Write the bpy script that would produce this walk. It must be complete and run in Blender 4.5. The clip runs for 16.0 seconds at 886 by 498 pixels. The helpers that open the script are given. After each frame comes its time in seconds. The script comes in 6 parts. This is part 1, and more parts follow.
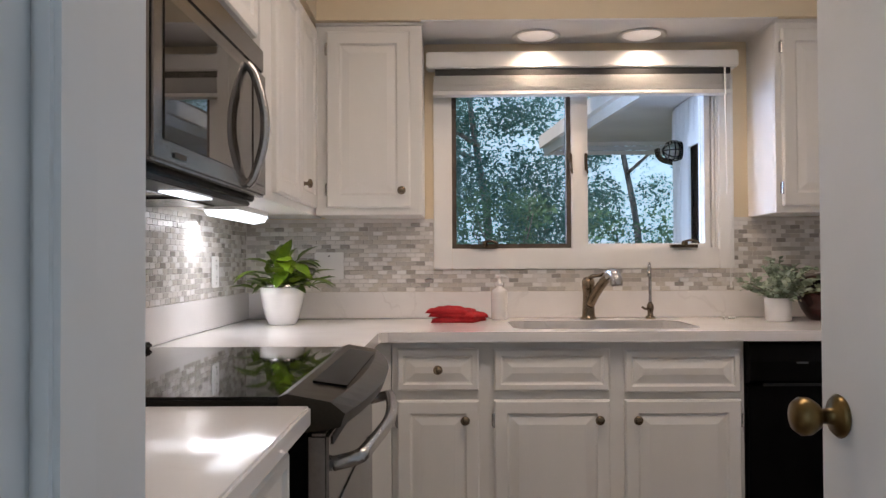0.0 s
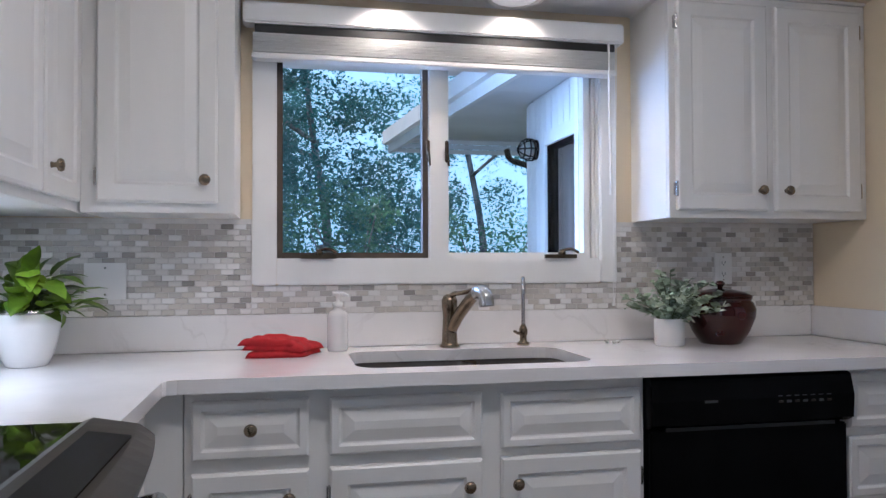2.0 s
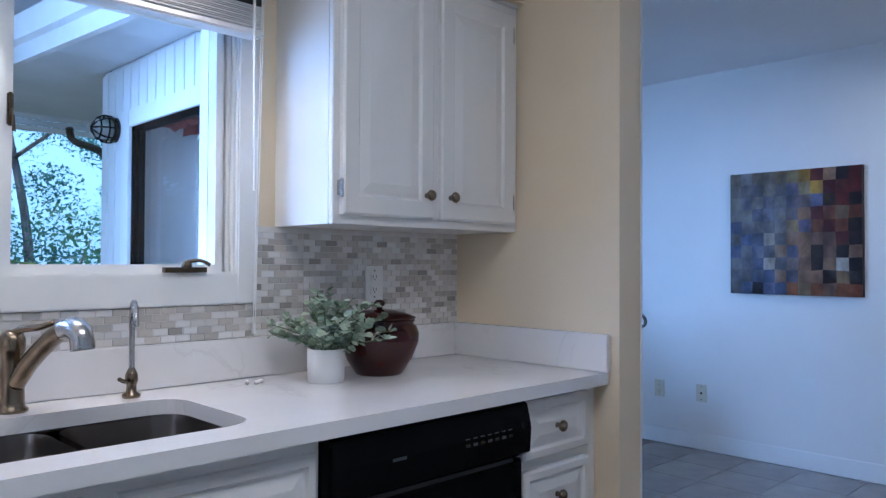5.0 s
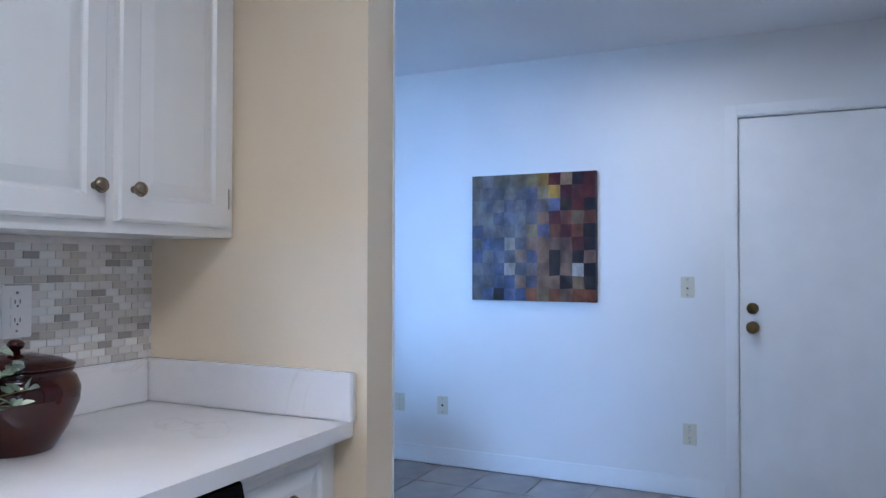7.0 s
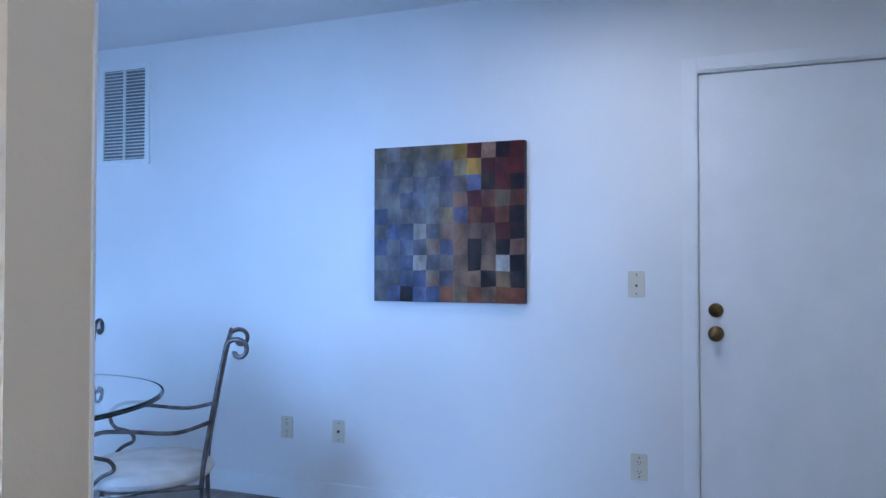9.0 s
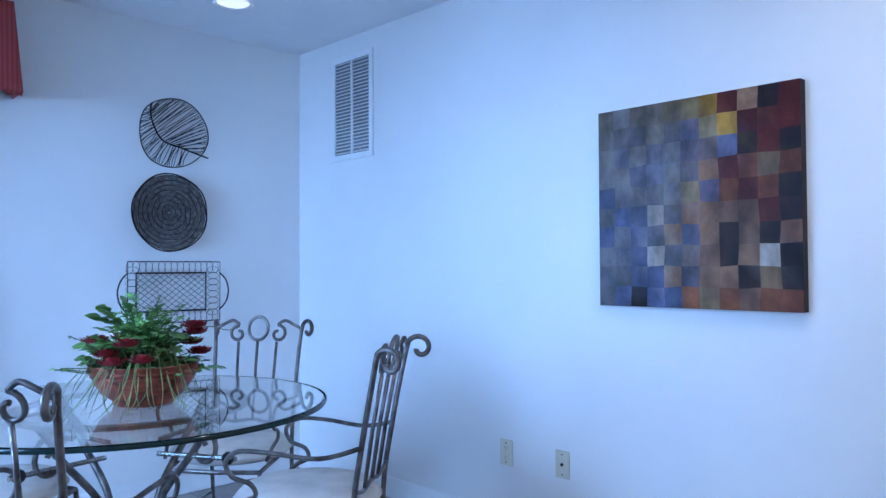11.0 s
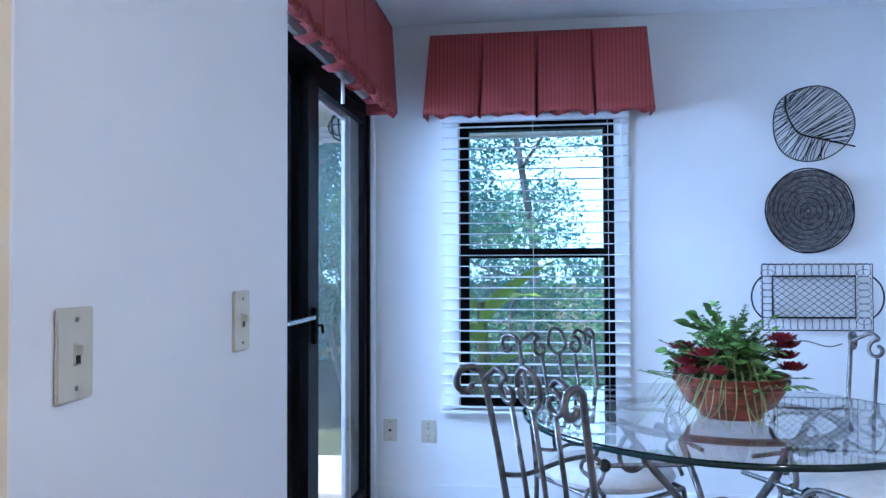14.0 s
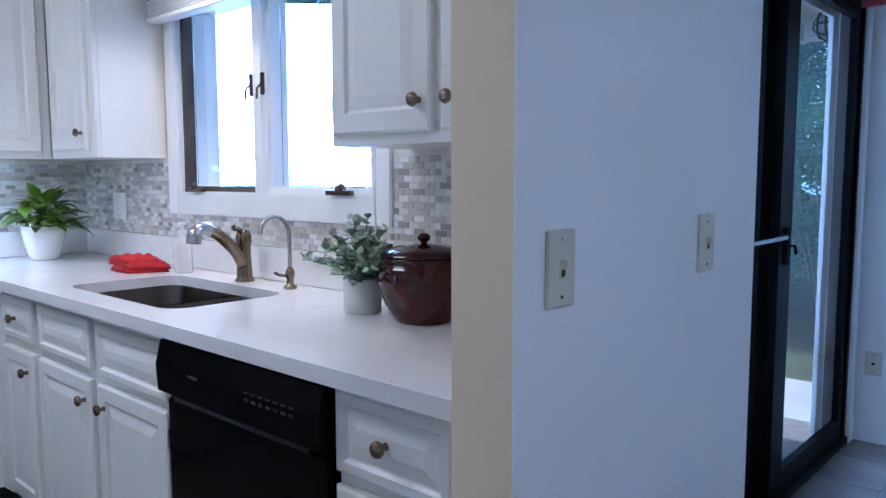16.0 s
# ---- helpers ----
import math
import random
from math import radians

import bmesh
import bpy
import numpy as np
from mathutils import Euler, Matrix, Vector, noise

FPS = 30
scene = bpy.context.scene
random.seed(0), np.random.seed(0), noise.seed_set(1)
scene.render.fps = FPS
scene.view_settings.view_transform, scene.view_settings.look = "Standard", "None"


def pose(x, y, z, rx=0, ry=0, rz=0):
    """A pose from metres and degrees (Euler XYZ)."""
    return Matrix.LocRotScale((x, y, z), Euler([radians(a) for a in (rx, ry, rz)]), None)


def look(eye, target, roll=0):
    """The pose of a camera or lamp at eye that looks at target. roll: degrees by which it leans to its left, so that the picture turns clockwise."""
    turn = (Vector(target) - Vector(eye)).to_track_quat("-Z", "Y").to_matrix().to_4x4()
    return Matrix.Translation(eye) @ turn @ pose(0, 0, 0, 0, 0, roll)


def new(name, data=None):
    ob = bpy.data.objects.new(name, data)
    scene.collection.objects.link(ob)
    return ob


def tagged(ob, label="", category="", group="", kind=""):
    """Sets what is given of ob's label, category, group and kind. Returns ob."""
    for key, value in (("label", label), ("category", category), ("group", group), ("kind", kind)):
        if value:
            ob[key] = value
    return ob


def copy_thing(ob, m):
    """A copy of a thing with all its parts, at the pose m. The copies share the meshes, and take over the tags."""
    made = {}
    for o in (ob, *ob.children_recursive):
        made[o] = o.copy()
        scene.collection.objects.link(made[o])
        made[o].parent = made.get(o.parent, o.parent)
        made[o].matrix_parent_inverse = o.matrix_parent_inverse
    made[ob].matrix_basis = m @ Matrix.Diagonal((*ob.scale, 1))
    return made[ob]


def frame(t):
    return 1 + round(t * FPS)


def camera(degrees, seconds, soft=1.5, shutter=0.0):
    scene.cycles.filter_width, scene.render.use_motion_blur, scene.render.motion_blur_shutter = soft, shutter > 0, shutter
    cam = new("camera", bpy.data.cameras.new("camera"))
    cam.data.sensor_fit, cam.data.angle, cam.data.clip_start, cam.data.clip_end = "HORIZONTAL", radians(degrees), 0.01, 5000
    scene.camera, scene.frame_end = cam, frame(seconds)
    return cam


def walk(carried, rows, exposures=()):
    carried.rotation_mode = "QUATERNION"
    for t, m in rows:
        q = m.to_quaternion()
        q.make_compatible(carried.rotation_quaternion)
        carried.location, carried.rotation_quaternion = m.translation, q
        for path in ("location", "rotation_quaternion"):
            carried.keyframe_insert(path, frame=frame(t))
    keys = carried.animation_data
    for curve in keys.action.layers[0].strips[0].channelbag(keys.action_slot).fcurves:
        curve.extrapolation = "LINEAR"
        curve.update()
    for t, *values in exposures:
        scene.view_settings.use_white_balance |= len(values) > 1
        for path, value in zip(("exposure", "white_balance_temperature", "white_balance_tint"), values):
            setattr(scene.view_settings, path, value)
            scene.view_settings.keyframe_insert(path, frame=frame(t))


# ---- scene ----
cam = camera(61.3, 16.0, soft=1.4)
# seconds, stops, kelvin, tint
EXPOSURES = [(0, -0.42, 6800, 20), (0.5, -0.66, 6800, 20), (1.5, -0.33, 5700, 17), (3, -0.34, 5300, 14), (5.5, -0.2, 4900, 12), (6.5, 0.14, 4950, 12), (7, 0.2, 4950, 12), (8, 0.06, 4850, 13), (10.5, 0.42, 4800, 13), (12.5, 0.62, 5150, 13), (13.5, 0.95, 5300, 16), (14, 0.9, 5250, 15), (14.5, 0.74, 4850, 14), (15, 0.44, 4600, 14), (15.5, 0.12, 4750, 14), (16, 0.09, 4750, 14)]
PATH = [
    (0, (0.862, 0.517, 1.147), (0.841, 2.517, 1.18), -0.3),
    (0.5, (0.867, 0.691, 1.16), (0.861, 2.69, 1.196), -0.3),
    (1, (0.864, 0.849, 1.167), (0.981, 2.846, 1.205), -0.3),
    (1.5, (0.884, 1.028, 1.179), (1.136, 3.012, 1.215), -0.3),
    (2, (0.907, 1.188, 1.183), (1.311, 3.147, 1.221), -0.2),
    (2.5, (0.899, 1.314, 1.16), (1.509, 3.218, 1.199), -0.2),
    (3, (0.887, 1.41, 1.172), (1.672, 3.249, 1.207), -0.2),
    (3.2, (0.905, 1.459, 1.192), (1.749, 3.272, 1.217), -0.0),
    (5.3, (0.986, 1.871, 1.236), (2.475, 3.205, 1.276), 0.1),
    (5.5, (1.009, 1.893, 1.245), (2.555, 3.161, 1.284), -0.0),
    (6, (1.13, 1.958, 1.262), (2.79, 3.072, 1.296), 0.0),
    (6.5, (1.291, 2.045, 1.262), (3.032, 3.029, 1.297), 0.1),
    (7, (1.407, 2.148, 1.269), (3.212, 3.008, 1.306), 0.1),
    (7.5, (1.606, 2.205, 1.261), (3.48, 2.902, 1.291), 0.2),
    (8, (1.888, 2.282, 1.256), (3.796, 2.881, 1.291), 0.2),
    (8.2, (1.977, 2.31, 1.255), (3.887, 2.903, 1.286), 0.3),
    (10.3, (2.834, 2.287, 1.181), (4.443, 3.474, 1.235), -0.3),
    (10.5, (2.928, 2.267, 1.197), (4.483, 3.525, 1.246), -0.2),
    (11, (3.132, 2.293, 1.195), (4.532, 3.72, 1.244), -0.3),
    (11.5, (3.276, 2.283, 1.21), (4.458, 3.896, 1.264), -0.4),
    (12, (3.404, 2.294, 1.219), (4.291, 4.086, 1.269), -0.4),
    (12.5, (3.479, 2.392, 1.246), (4.104, 4.291, 1.295), -0.3),
    (13, (3.534, 2.41, 1.23), (3.887, 4.378, 1.288), -0.3),
    (13.5, (3.549, 2.36, 1.222), (3.6, 4.359, 1.281), -0.2),
    (14, (3.572, 2.286, 1.226), (3.31, 4.268, 1.273), -0.2),
    (14.5, (3.597, 2.272, 1.225), (2.978, 4.172, 1.14), -0.4),
    (15, (3.607, 2.25, 1.23), (2.711, 4.029, 1.044), -0.35),
    (15.5, (3.605, 2.237, 1.24), (2.46, 3.867, 1.052), -0.1),
    (16, (3.605, 2.221, 1.254), (2.266, 3.694, 1.062), -0.1),
]
walk(cam, [(t, look(eye, target, roll)) for t, eye, target, roll in PATH], EXPOSURES)

# ---- light ----
world = bpy.data.worlds.new("world")
scene.world = world
world.use_nodes = True
wn = world.node_tree.nodes
sky = wn.new("ShaderNodeTexSky")
sky.sky_type, sky.sun_disc = "NISHITA", False
SUN_EL, SUN_ROT = radians(62), radians(285)
sky.sun_elevation, sky.sun_rotation = SUN_EL, SUN_ROT
wn["Background"].inputs["Strength"].default_value = 0.15
world.node_tree.links.new(sky.outputs[0], wn["Background"].inputs["Color"])


def lamp(name, kind, m, energy, color, **kw):
    data = bpy.data.lights.new(name, kind)
    data.energy, data.color = energy, color
    for k, v in kw.items():
        if k == "size":
            data.size = v
        elif k == "size_y":
            data.shape, data.size_y = "RECTANGLE", v
        elif k == "angle":
            data.angle = v
        elif k == "spot":
            data.spot_size, data.spot_blend = v, 0.6
        elif k == "radius":
            data.shadow_soft_size = v
    ob = new(name, data)
    ob.matrix_world = m
    return ob


sun_way = Vector((math.sin(SUN_ROT) * math.cos(SUN_EL), math.cos(SUN_ROT) * math.cos(SUN_EL), math.sin(SUN_EL)))
lamp("sun", "SUN", look(sun_way * 20, (0, 0, 0)), 5.0, (1.0, 0.95, 0.86), angle=radians(0.6))
WARM, COOL = (1.0, 0.80, 0.60), (0.86, 0.93, 1.0)
lamp("sink_can_light_1", "SPOT", look((1.22, 3.55, 2.07), (1.22, 3.58, 0)), 22, WARM, spot=radians(130), radius=0.05)
lamp("sink_can_light_2", "SPOT", look((1.655, 3.55, 2.07), (1.655, 3.58, 0)), 22, WARM, spot=radians(130), radius=0.05)
lamp("range_strip_light", "AREA", look((0.14, 3.05, 1.28), (0.10, 3.05, 0)), 2.2, COOL, size=0.08, size_y=0.36)
lamp("dining_ceiling_lamp", "AREA", look((4.70, 2.74, 2.41), (4.70, 2.74, 0)), 9.5, (1.0, 0.92, 0.86), size=0.2)
# Fill lamp added under the unseen kitchen ceiling to brighten the cabinets.
lamp("kitchen_fill_lamp", "AREA", look((1.35, 2.25, 2.38), (1.35, 2.25, 0)), 15.5, (1.0, 0.86, 0.70), size=1.1, size_y=0.32)
# area lamps standing in for skylight coming in at the openings
DAY = (0.45, 0.66, 1.0)
slider_day = lamp("slider_daylight", "AREA", look((1.95, 4.85, 1.62), (5.68, 4.75, 0.55)), 17, DAY, size=1.9, size_y=1.2)
slider_day.data.spread = radians(105)
lamp("sink_window_daylight", "AREA", look((0.1, 4.75, 1.65), (2.2, 2.9, 1.45)), 95, DAY, size=1.3, size_y=1.1)
# Added lamp at the unseen open end of the hall, brightens the door lining.
lamp("hall_fill_daylight", "AREA", look((-0.25, -0.55, 1.3), (2.0, -0.1, 1.2)), 24, (0.55, 0.76, 1.0), size=1.4, size_y=2.0)

# ---- materials ----


def material(name, color, rough=0.5, metal=0.0, vary=0.08, scale=6.0, fine=90.0, bump=0.06, second=None, coat=0.0, stretch=None, random_v=0.0, island=False, rough_var=0.1, sss=0.0, trans=0.0):
    m = bpy.data.materials.new(name)
    m.use_nodes = True
    n, l = m.node_tree.nodes, m.node_tree.links
    b = n["Principled BSDF"]
    tc = n.new("ShaderNodeTexCoord")
    src = tc.outputs["Object"]
    if stretch:
        mp = n.new("ShaderNodeMapping")
        mp.inputs["Scale"].default_value = stretch
        l.new(src, mp.inputs["Vector"])
        src = mp.outputs["Vector"]
    big, small = n.new("ShaderNodeTexNoise"), n.new("ShaderNodeTexNoise")
    for tex, s, d in ((big, scale, 4), (small, fine, 3)):
        tex.inputs["Scale"].default_value, tex.inputs["Detail"].default_value = s, d
        l.new(src, tex.inputs["Vector"])
    ramp = n.new("ShaderNodeMix")
    ramp.data_type = "RGBA"
    two = second or tuple(max(0, c * (1 - 2.2 * vary)) for c in color)
    ramp.inputs["A"].default_value = (*two, 1)
    ramp.inputs["B"].default_value = (*(min(1, c * (1 + vary)) for c in color), 1)
    mr = n.new("ShaderNodeMapRange")
    mr.inputs["From Min"].default_value, mr.inputs["From Max"].default_value = 0.3, 0.7
    l.new(big.outputs["Fac"], mr.inputs["Value"])
    l.new(mr.outputs["Result"], ramp.inputs["Factor"])
    out = ramp.outputs["Result"]
    if random_v or island:
        hsv = n.new("ShaderNodeHueSaturation")
        if island:
            info = n.new("ShaderNodeNewGeometry").outputs["Random Per Island"]
        else:
            info = n.new("ShaderNodeObjectInfo").outputs["Random"]
        rr = n.new("ShaderNodeMapRange")
        rr.inputs["To Min"].default_value, rr.inputs["To Max"].default_value = 1 - random_v, 1 + random_v
        l.new(info, rr.inputs["Value"])
        l.new(rr.outputs["Result"], hsv.inputs["Value"])
        l.new(out, hsv.inputs["Color"])
        out = hsv.outputs["Color"]
    l.new(out, b.inputs["Base Color"])
    rv = n.new("ShaderNodeMapRange")
    rv.inputs["To Min"].default_value, rv.inputs["To Max"].default_value = max(0.01, rough * (1 - rough_var)), min(1, rough * (1 + rough_var))
    l.new(small.outputs["Fac"], rv.inputs["Value"])
    l.new(rv.outputs["Result"], b.inputs["Roughness"])
    b.inputs["Metallic"].default_value = metal
    b.inputs["Coat Weight"].default_value = coat
    if trans:
        b.inputs["Transmission Weight"].default_value = trans
    if sss:
        b.inputs["Subsurface Weight"].default_value = sss
    if bump:
        bp = n.new("ShaderNodeBump")
        bp.inputs["Strength"].default_value, bp.inputs["Distance"].default_value = bump, 0.004
        l.new(small.outputs["Fac"], bp.inputs["Height"])
        l.new(bp.outputs["Normal"], b.inputs["Normal"])
    return m


def glowing(name, color, strength):
    m = bpy.data.materials.new(name)
    m.use_nodes = True
    b = m.node_tree.nodes["Principled BSDF"]
    b.inputs["Base Color"].default_value = (0.9, 0.9, 0.9, 1)
    b.inputs["Emission Color"].default_value = (*color, 1)
    b.inputs["Emission Strength"].default_value = strength
    return m


def glass(name, tint=(1, 1, 1), rough=0.0, ior=1.45):
    m = bpy.data.materials.new(name)
    m.use_nodes = True
    b = m.node_tree.nodes["Principled BSDF"]
    b.inputs["Base Color"].default_value = (*tint, 1)
    b.inputs["Transmission Weight"].default_value = 1.0
    b.inputs["Roughness"].default_value = rough
    b.inputs["IOR"].default_value = ior
    return m


M_CREAM = material("cream_wall_paint", (0.80, 0.68, 0.49), 0.6, vary=0.02, scale=1.5, fine=160, bump=0.12)
M_WALL = material("white_wall_paint", (0.80, 0.79, 0.76), 0.6, vary=0.025, scale=1.2, fine=160, bump=0.12)
M_CEIL = material("ceiling_paint", (0.80, 0.79, 0.78), 0.75, vary=0.02, scale=2, fine=220, bump=0.2)
M_TRIM = material("white_trim_paint", (0.82, 0.82, 0.80), 0.38, vary=0.02, scale=5, fine=120, bump=0.03)
M_CAB = material("painted_cabinet_wood", (0.80, 0.785, 0.75), 0.34, vary=0.03, scale=4, fine=60, bump=0.05, stretch=(1, 1, 0.15))
M_BRASS = material("antique_nickel", (0.25, 0.195, 0.135), 0.26, metal=1.0, vary=0.12, scale=30, bump=0.02)
M_BRONZE = material("bronze_hardware", (0.10, 0.075, 0.05), 0.35, metal=0.9, vary=0.15, scale=30, bump=0.02)
M_MWSTEEL = material("smoky_stainless", (0.20, 0.185, 0.175), 0.22, metal=1.0, vary=0.06, scale=3, fine=200, bump=0.03, stretch=(40, 1, 40))
M_STEEL = material("brushed_steel", (0.50, 0.49, 0.48), 0.26, metal=1.0, vary=0.06, scale=3, fine=200, bump=0.04, stretch=(1, 40, 40))
M_DARKSTEEL = material("dark_stainless", (0.040, 0.033, 0.024), 0.34, vary=0.06, scale=3, fine=200, bump=0.03, stretch=(40, 1, 40))
M_DARKSTEEL.node_tree.nodes["Principled BSDF"].inputs["Specular IOR Level"].default_value = 0.12
M_SINK = material("sink_steel", (0.16, 0.14, 0.125), 0.30, metal=1.0, vary=0.08, scale=6, fine=200, bump=0.03)
M_BLACK = material("black_enamel", (0.004, 0.004, 0.0042), 0.18, vary=0.2, scale=8, bump=0.01)
M_BLACK.node_tree.nodes["Principled BSDF"].inputs["Specular IOR Level"].default_value = 0.05
M_BLACKGLASS = material("black_ceramic_glass", (0.010, 0.008, 0.006), 0.035, vary=0.2, scale=10, bump=0.0)
M_BLACKGLASS.node_tree.nodes["Principled BSDF"].inputs["Specular IOR Level"].default_value = 0.3
M_MWGLASS = material("microwave_dark_glass", (0.03, 0.025, 0.02), 0.02, vary=0.1, scale=10, bump=0.0)
M_MWGLASS.node_tree.nodes["Principled BSDF"].inputs["Specular IOR Level"].default_value = 0.7
M_PLASTIC = material("ivory_plastic", (0.62, 0.58, 0.45), 0.35, vary=0.03, bump=0.01)
M_WHITEPLASTIC = material("white_plastic", (0.82, 0.81, 0.79), 0.3, vary=0.02, bump=0.01)
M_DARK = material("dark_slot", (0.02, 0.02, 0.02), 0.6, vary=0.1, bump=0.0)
M_CERAMIC = material("white_ceramic", (0.80, 0.78, 0.76), 0.12, vary=0.02, scale=8, bump=0.02)
M_GREYCERAMIC = material("white_matte_pot", (0.72, 0.71, 0.71), 0.5, vary=0.04, scale=12, bump=0.05)
M_URN = material("glazed_oxblood_stoneware", (0.046, 0.003, 0.0025), 0.06, vary=0.35, scale=7, fine=40, bump=0.02)
M_TOWEL = material("red_cotton_towel", (0.50, 0.018, 0.022), 0.95, vary=0.12, scale=40, fine=700, bump=0.6)
M_LEAF = material("pothos_leaf", (0.15, 0.24, 0.015), 0.35, vary=0.3, scale=14, fine=60, bump=0.1, second=(0.035, 0.085, 0.006), random_v=0.3, island=True)
M_EUC = material("eucalyptus_leaf", (0.36, 0.42, 0.33), 0.6, vary=0.25, scale=25, bump=0.05, second=(0.15, 0.22, 0.13), random_v=0.35, island=True)
M_STEM = material("green_stem", (0.12, 0.16, 0.05), 0.6, vary=0.2, bump=0.05)
M_SOIL = material("potting_soil", (0.03, 0.022, 0.015), 0.95, vary=0.3, scale=60, bump=0.6)
M_FLOOR_GROUT = material("floor_grout", (0.19, 0.172, 0.155), 0.85, vary=0.1, scale=20, bump=0.2)
M_FLOORTILE = material("taupe_floor_tile", (0.235, 0.21, 0.19), 0.20, vary=0.14, scale=3.5, fine=40, bump=0.06, random_v=0.08)
M_GROUT = material("mosaic_grout", (0.74, 0.715, 0.68), 0.85, vary=0.06, scale=30, bump=0.2)
M_IRON = material("pewter_wrought_iron", (0.20, 0.18, 0.165), 0.32, metal=0.85, vary=0.3, scale=22, fine=140, bump=0.25)
M_WIRE = material("dark_wire", (0.025, 0.022, 0.02), 0.45, metal=0.6, vary=0.25, scale=40, bump=0.1)
M_WIREGREY = material("grey_woven_wire", (0.17, 0.16, 0.155), 0.5, metal=0.3, vary=0.25, scale=40, bump=0.1)
M_CUSHION = material("cream_upholstery", (0.66, 0.62, 0.56), 0.85, vary=0.08, scale=10, fine=420, bump=0.35)
M_BLINDS = material("white_blind_slat", (0.82, 0.82, 0.80), 0.45, vary=0.02, bump=0.01)
M_DARKFRAME = material("dark_bronze_aluminium", (0.003, 0.003, 0.003), 0.4, metal=0.0, vary=0.2, scale=12, bump=0.03)
M_DARKFRAME.node_tree.nodes["Principled BSDF"].inputs["Specular IOR Level"].default_value = 0.08
M_SIDING = material("pale_painted_siding", (0.78, 0.79, 0.78), 0.65, vary=0.05, scale=3, fine=70, bump=0.12, stretch=(1, 1, 0.1))
M_FASCIA = material("white_painted_fascia", (0.78, 0.78, 0.76), 0.5, vary=0.04, scale=3, fine=60, bump=0.05)
M_SHINGLE = material("asphalt_shingle", (0.10, 0.09, 0.085), 0.95, vary=0.25, scale=8, fine=200, bump=0.5)
M_CONC = material("patio_concrete", (0.50, 0.48, 0.45), 0.85, vary=0.1, scale=2, fine=90, bump=0.25)
M_BASKET = material("terracotta_woven_bowl", (0.26, 0.055, 0.025), 0.34, vary=0.3, scale=30, fine=120, bump=0.25)
M_PETAL = material("red_petal", (0.24, 0.004, 0.008), 0.6, vary=0.3, scale=30, bump=0.1, random_v=0.3, island=True)
M_FERN = material("fern_leaf", (0.20, 0.37, 0.08), 0.55, vary=0.3, scale=20, bump=0.05, second=(0.05, 0.12, 0.03), random_v=0.35, island=True)
M_GRASSY = material("trailing_grass_blade", (0.20, 0.25, 0.07), 0.6, vary=0.3, scale=15, bump=0.05, random_v=0.3, island=True)
M_GLASS = glass("window_glass", (1, 1, 1))
M_SLIDERGLASS = glass("sliding_door_glass", (1, 1, 1), ior=1.2)
M_TABLEGLASS = glass("thick_table_glass", (0.965, 0.99, 0.985))
M_CANGLOW = glowing("can_bulb_glow", (1.0, 0.88, 0.78), 0.4)
M_STRIPGLOW = glowing("strip_light_glow", (0.80, 0.92, 1.0), 3.4)
# Used by the dining dome and by the added kitchen fixture.
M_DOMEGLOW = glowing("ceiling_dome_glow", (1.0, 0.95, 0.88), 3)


def marble():
    """White quartz with sparse thin grey veins."""
    m = material("white_quartz", (0.82, 0.80, 0.785), 0.06, vary=0.025, scale=5, fine=120, bump=0.0)
    n, l = m.node_tree.nodes, m.node_tree.links
    b = n["Principled BSDF"]
    base = b.inputs["Base Color"].links[0].from_socket
    tc = n.new("ShaderNodeTexCoord")
    w = n.new("ShaderNodeTexNoise")
    w.inputs["Scale"].default_value, w.inputs["Detail"].default_value, w.inputs["Distortion"].default_value = 2.3, 5, 1.6
    l.new(tc.outputs["Object"], w.inputs["Vector"])
    r = n.new("ShaderNodeValToRGB")
    e = r.color_ramp.elements
    e[0].position, e[0].color = 0.485, (0, 0, 0, 1)
    e[1].position, e[1].color = 0.515, (0, 0, 0, 1)
    mid = e.new(0.5)
    mid.color = (0.28, 0.28, 0.28, 1)
    l.new(w.outputs["Fac"], r.inputs["Fac"])
    patch = n.new("ShaderNodeTexNoise")
    patch.inputs["Scale"].default_value = 1.7
    l.new(tc.outputs["Object"], patch.inputs["Vector"])
    pr = n.new("ShaderNodeMapRange")
    pr.inputs["From Min"].default_value, pr.inputs["From Max"].default_value = 0.5, 0.65
    l.new(patch.outputs["Fac"], pr.inputs["Value"])
    mul = n.new("ShaderNodeMath")
    mul.operation = "MULTIPLY"
    l.new(r.outputs["Color"], mul.inputs[0])
    l.new(pr.outputs["Result"], mul.inputs[1])
    mix = n.new("ShaderNodeMix")
    mix.data_type = "RGBA"
    l.new(mul.outputs[0], mix.inputs["Factor"])
    l.new(base, mix.inputs["A"])
    mix.inputs["B"].default_value = (0.42, 0.39, 0.36, 1)
    l.new(mix.outputs["Result"], b.inputs["Base Color"])
    return m


M_QUARTZ = marble()


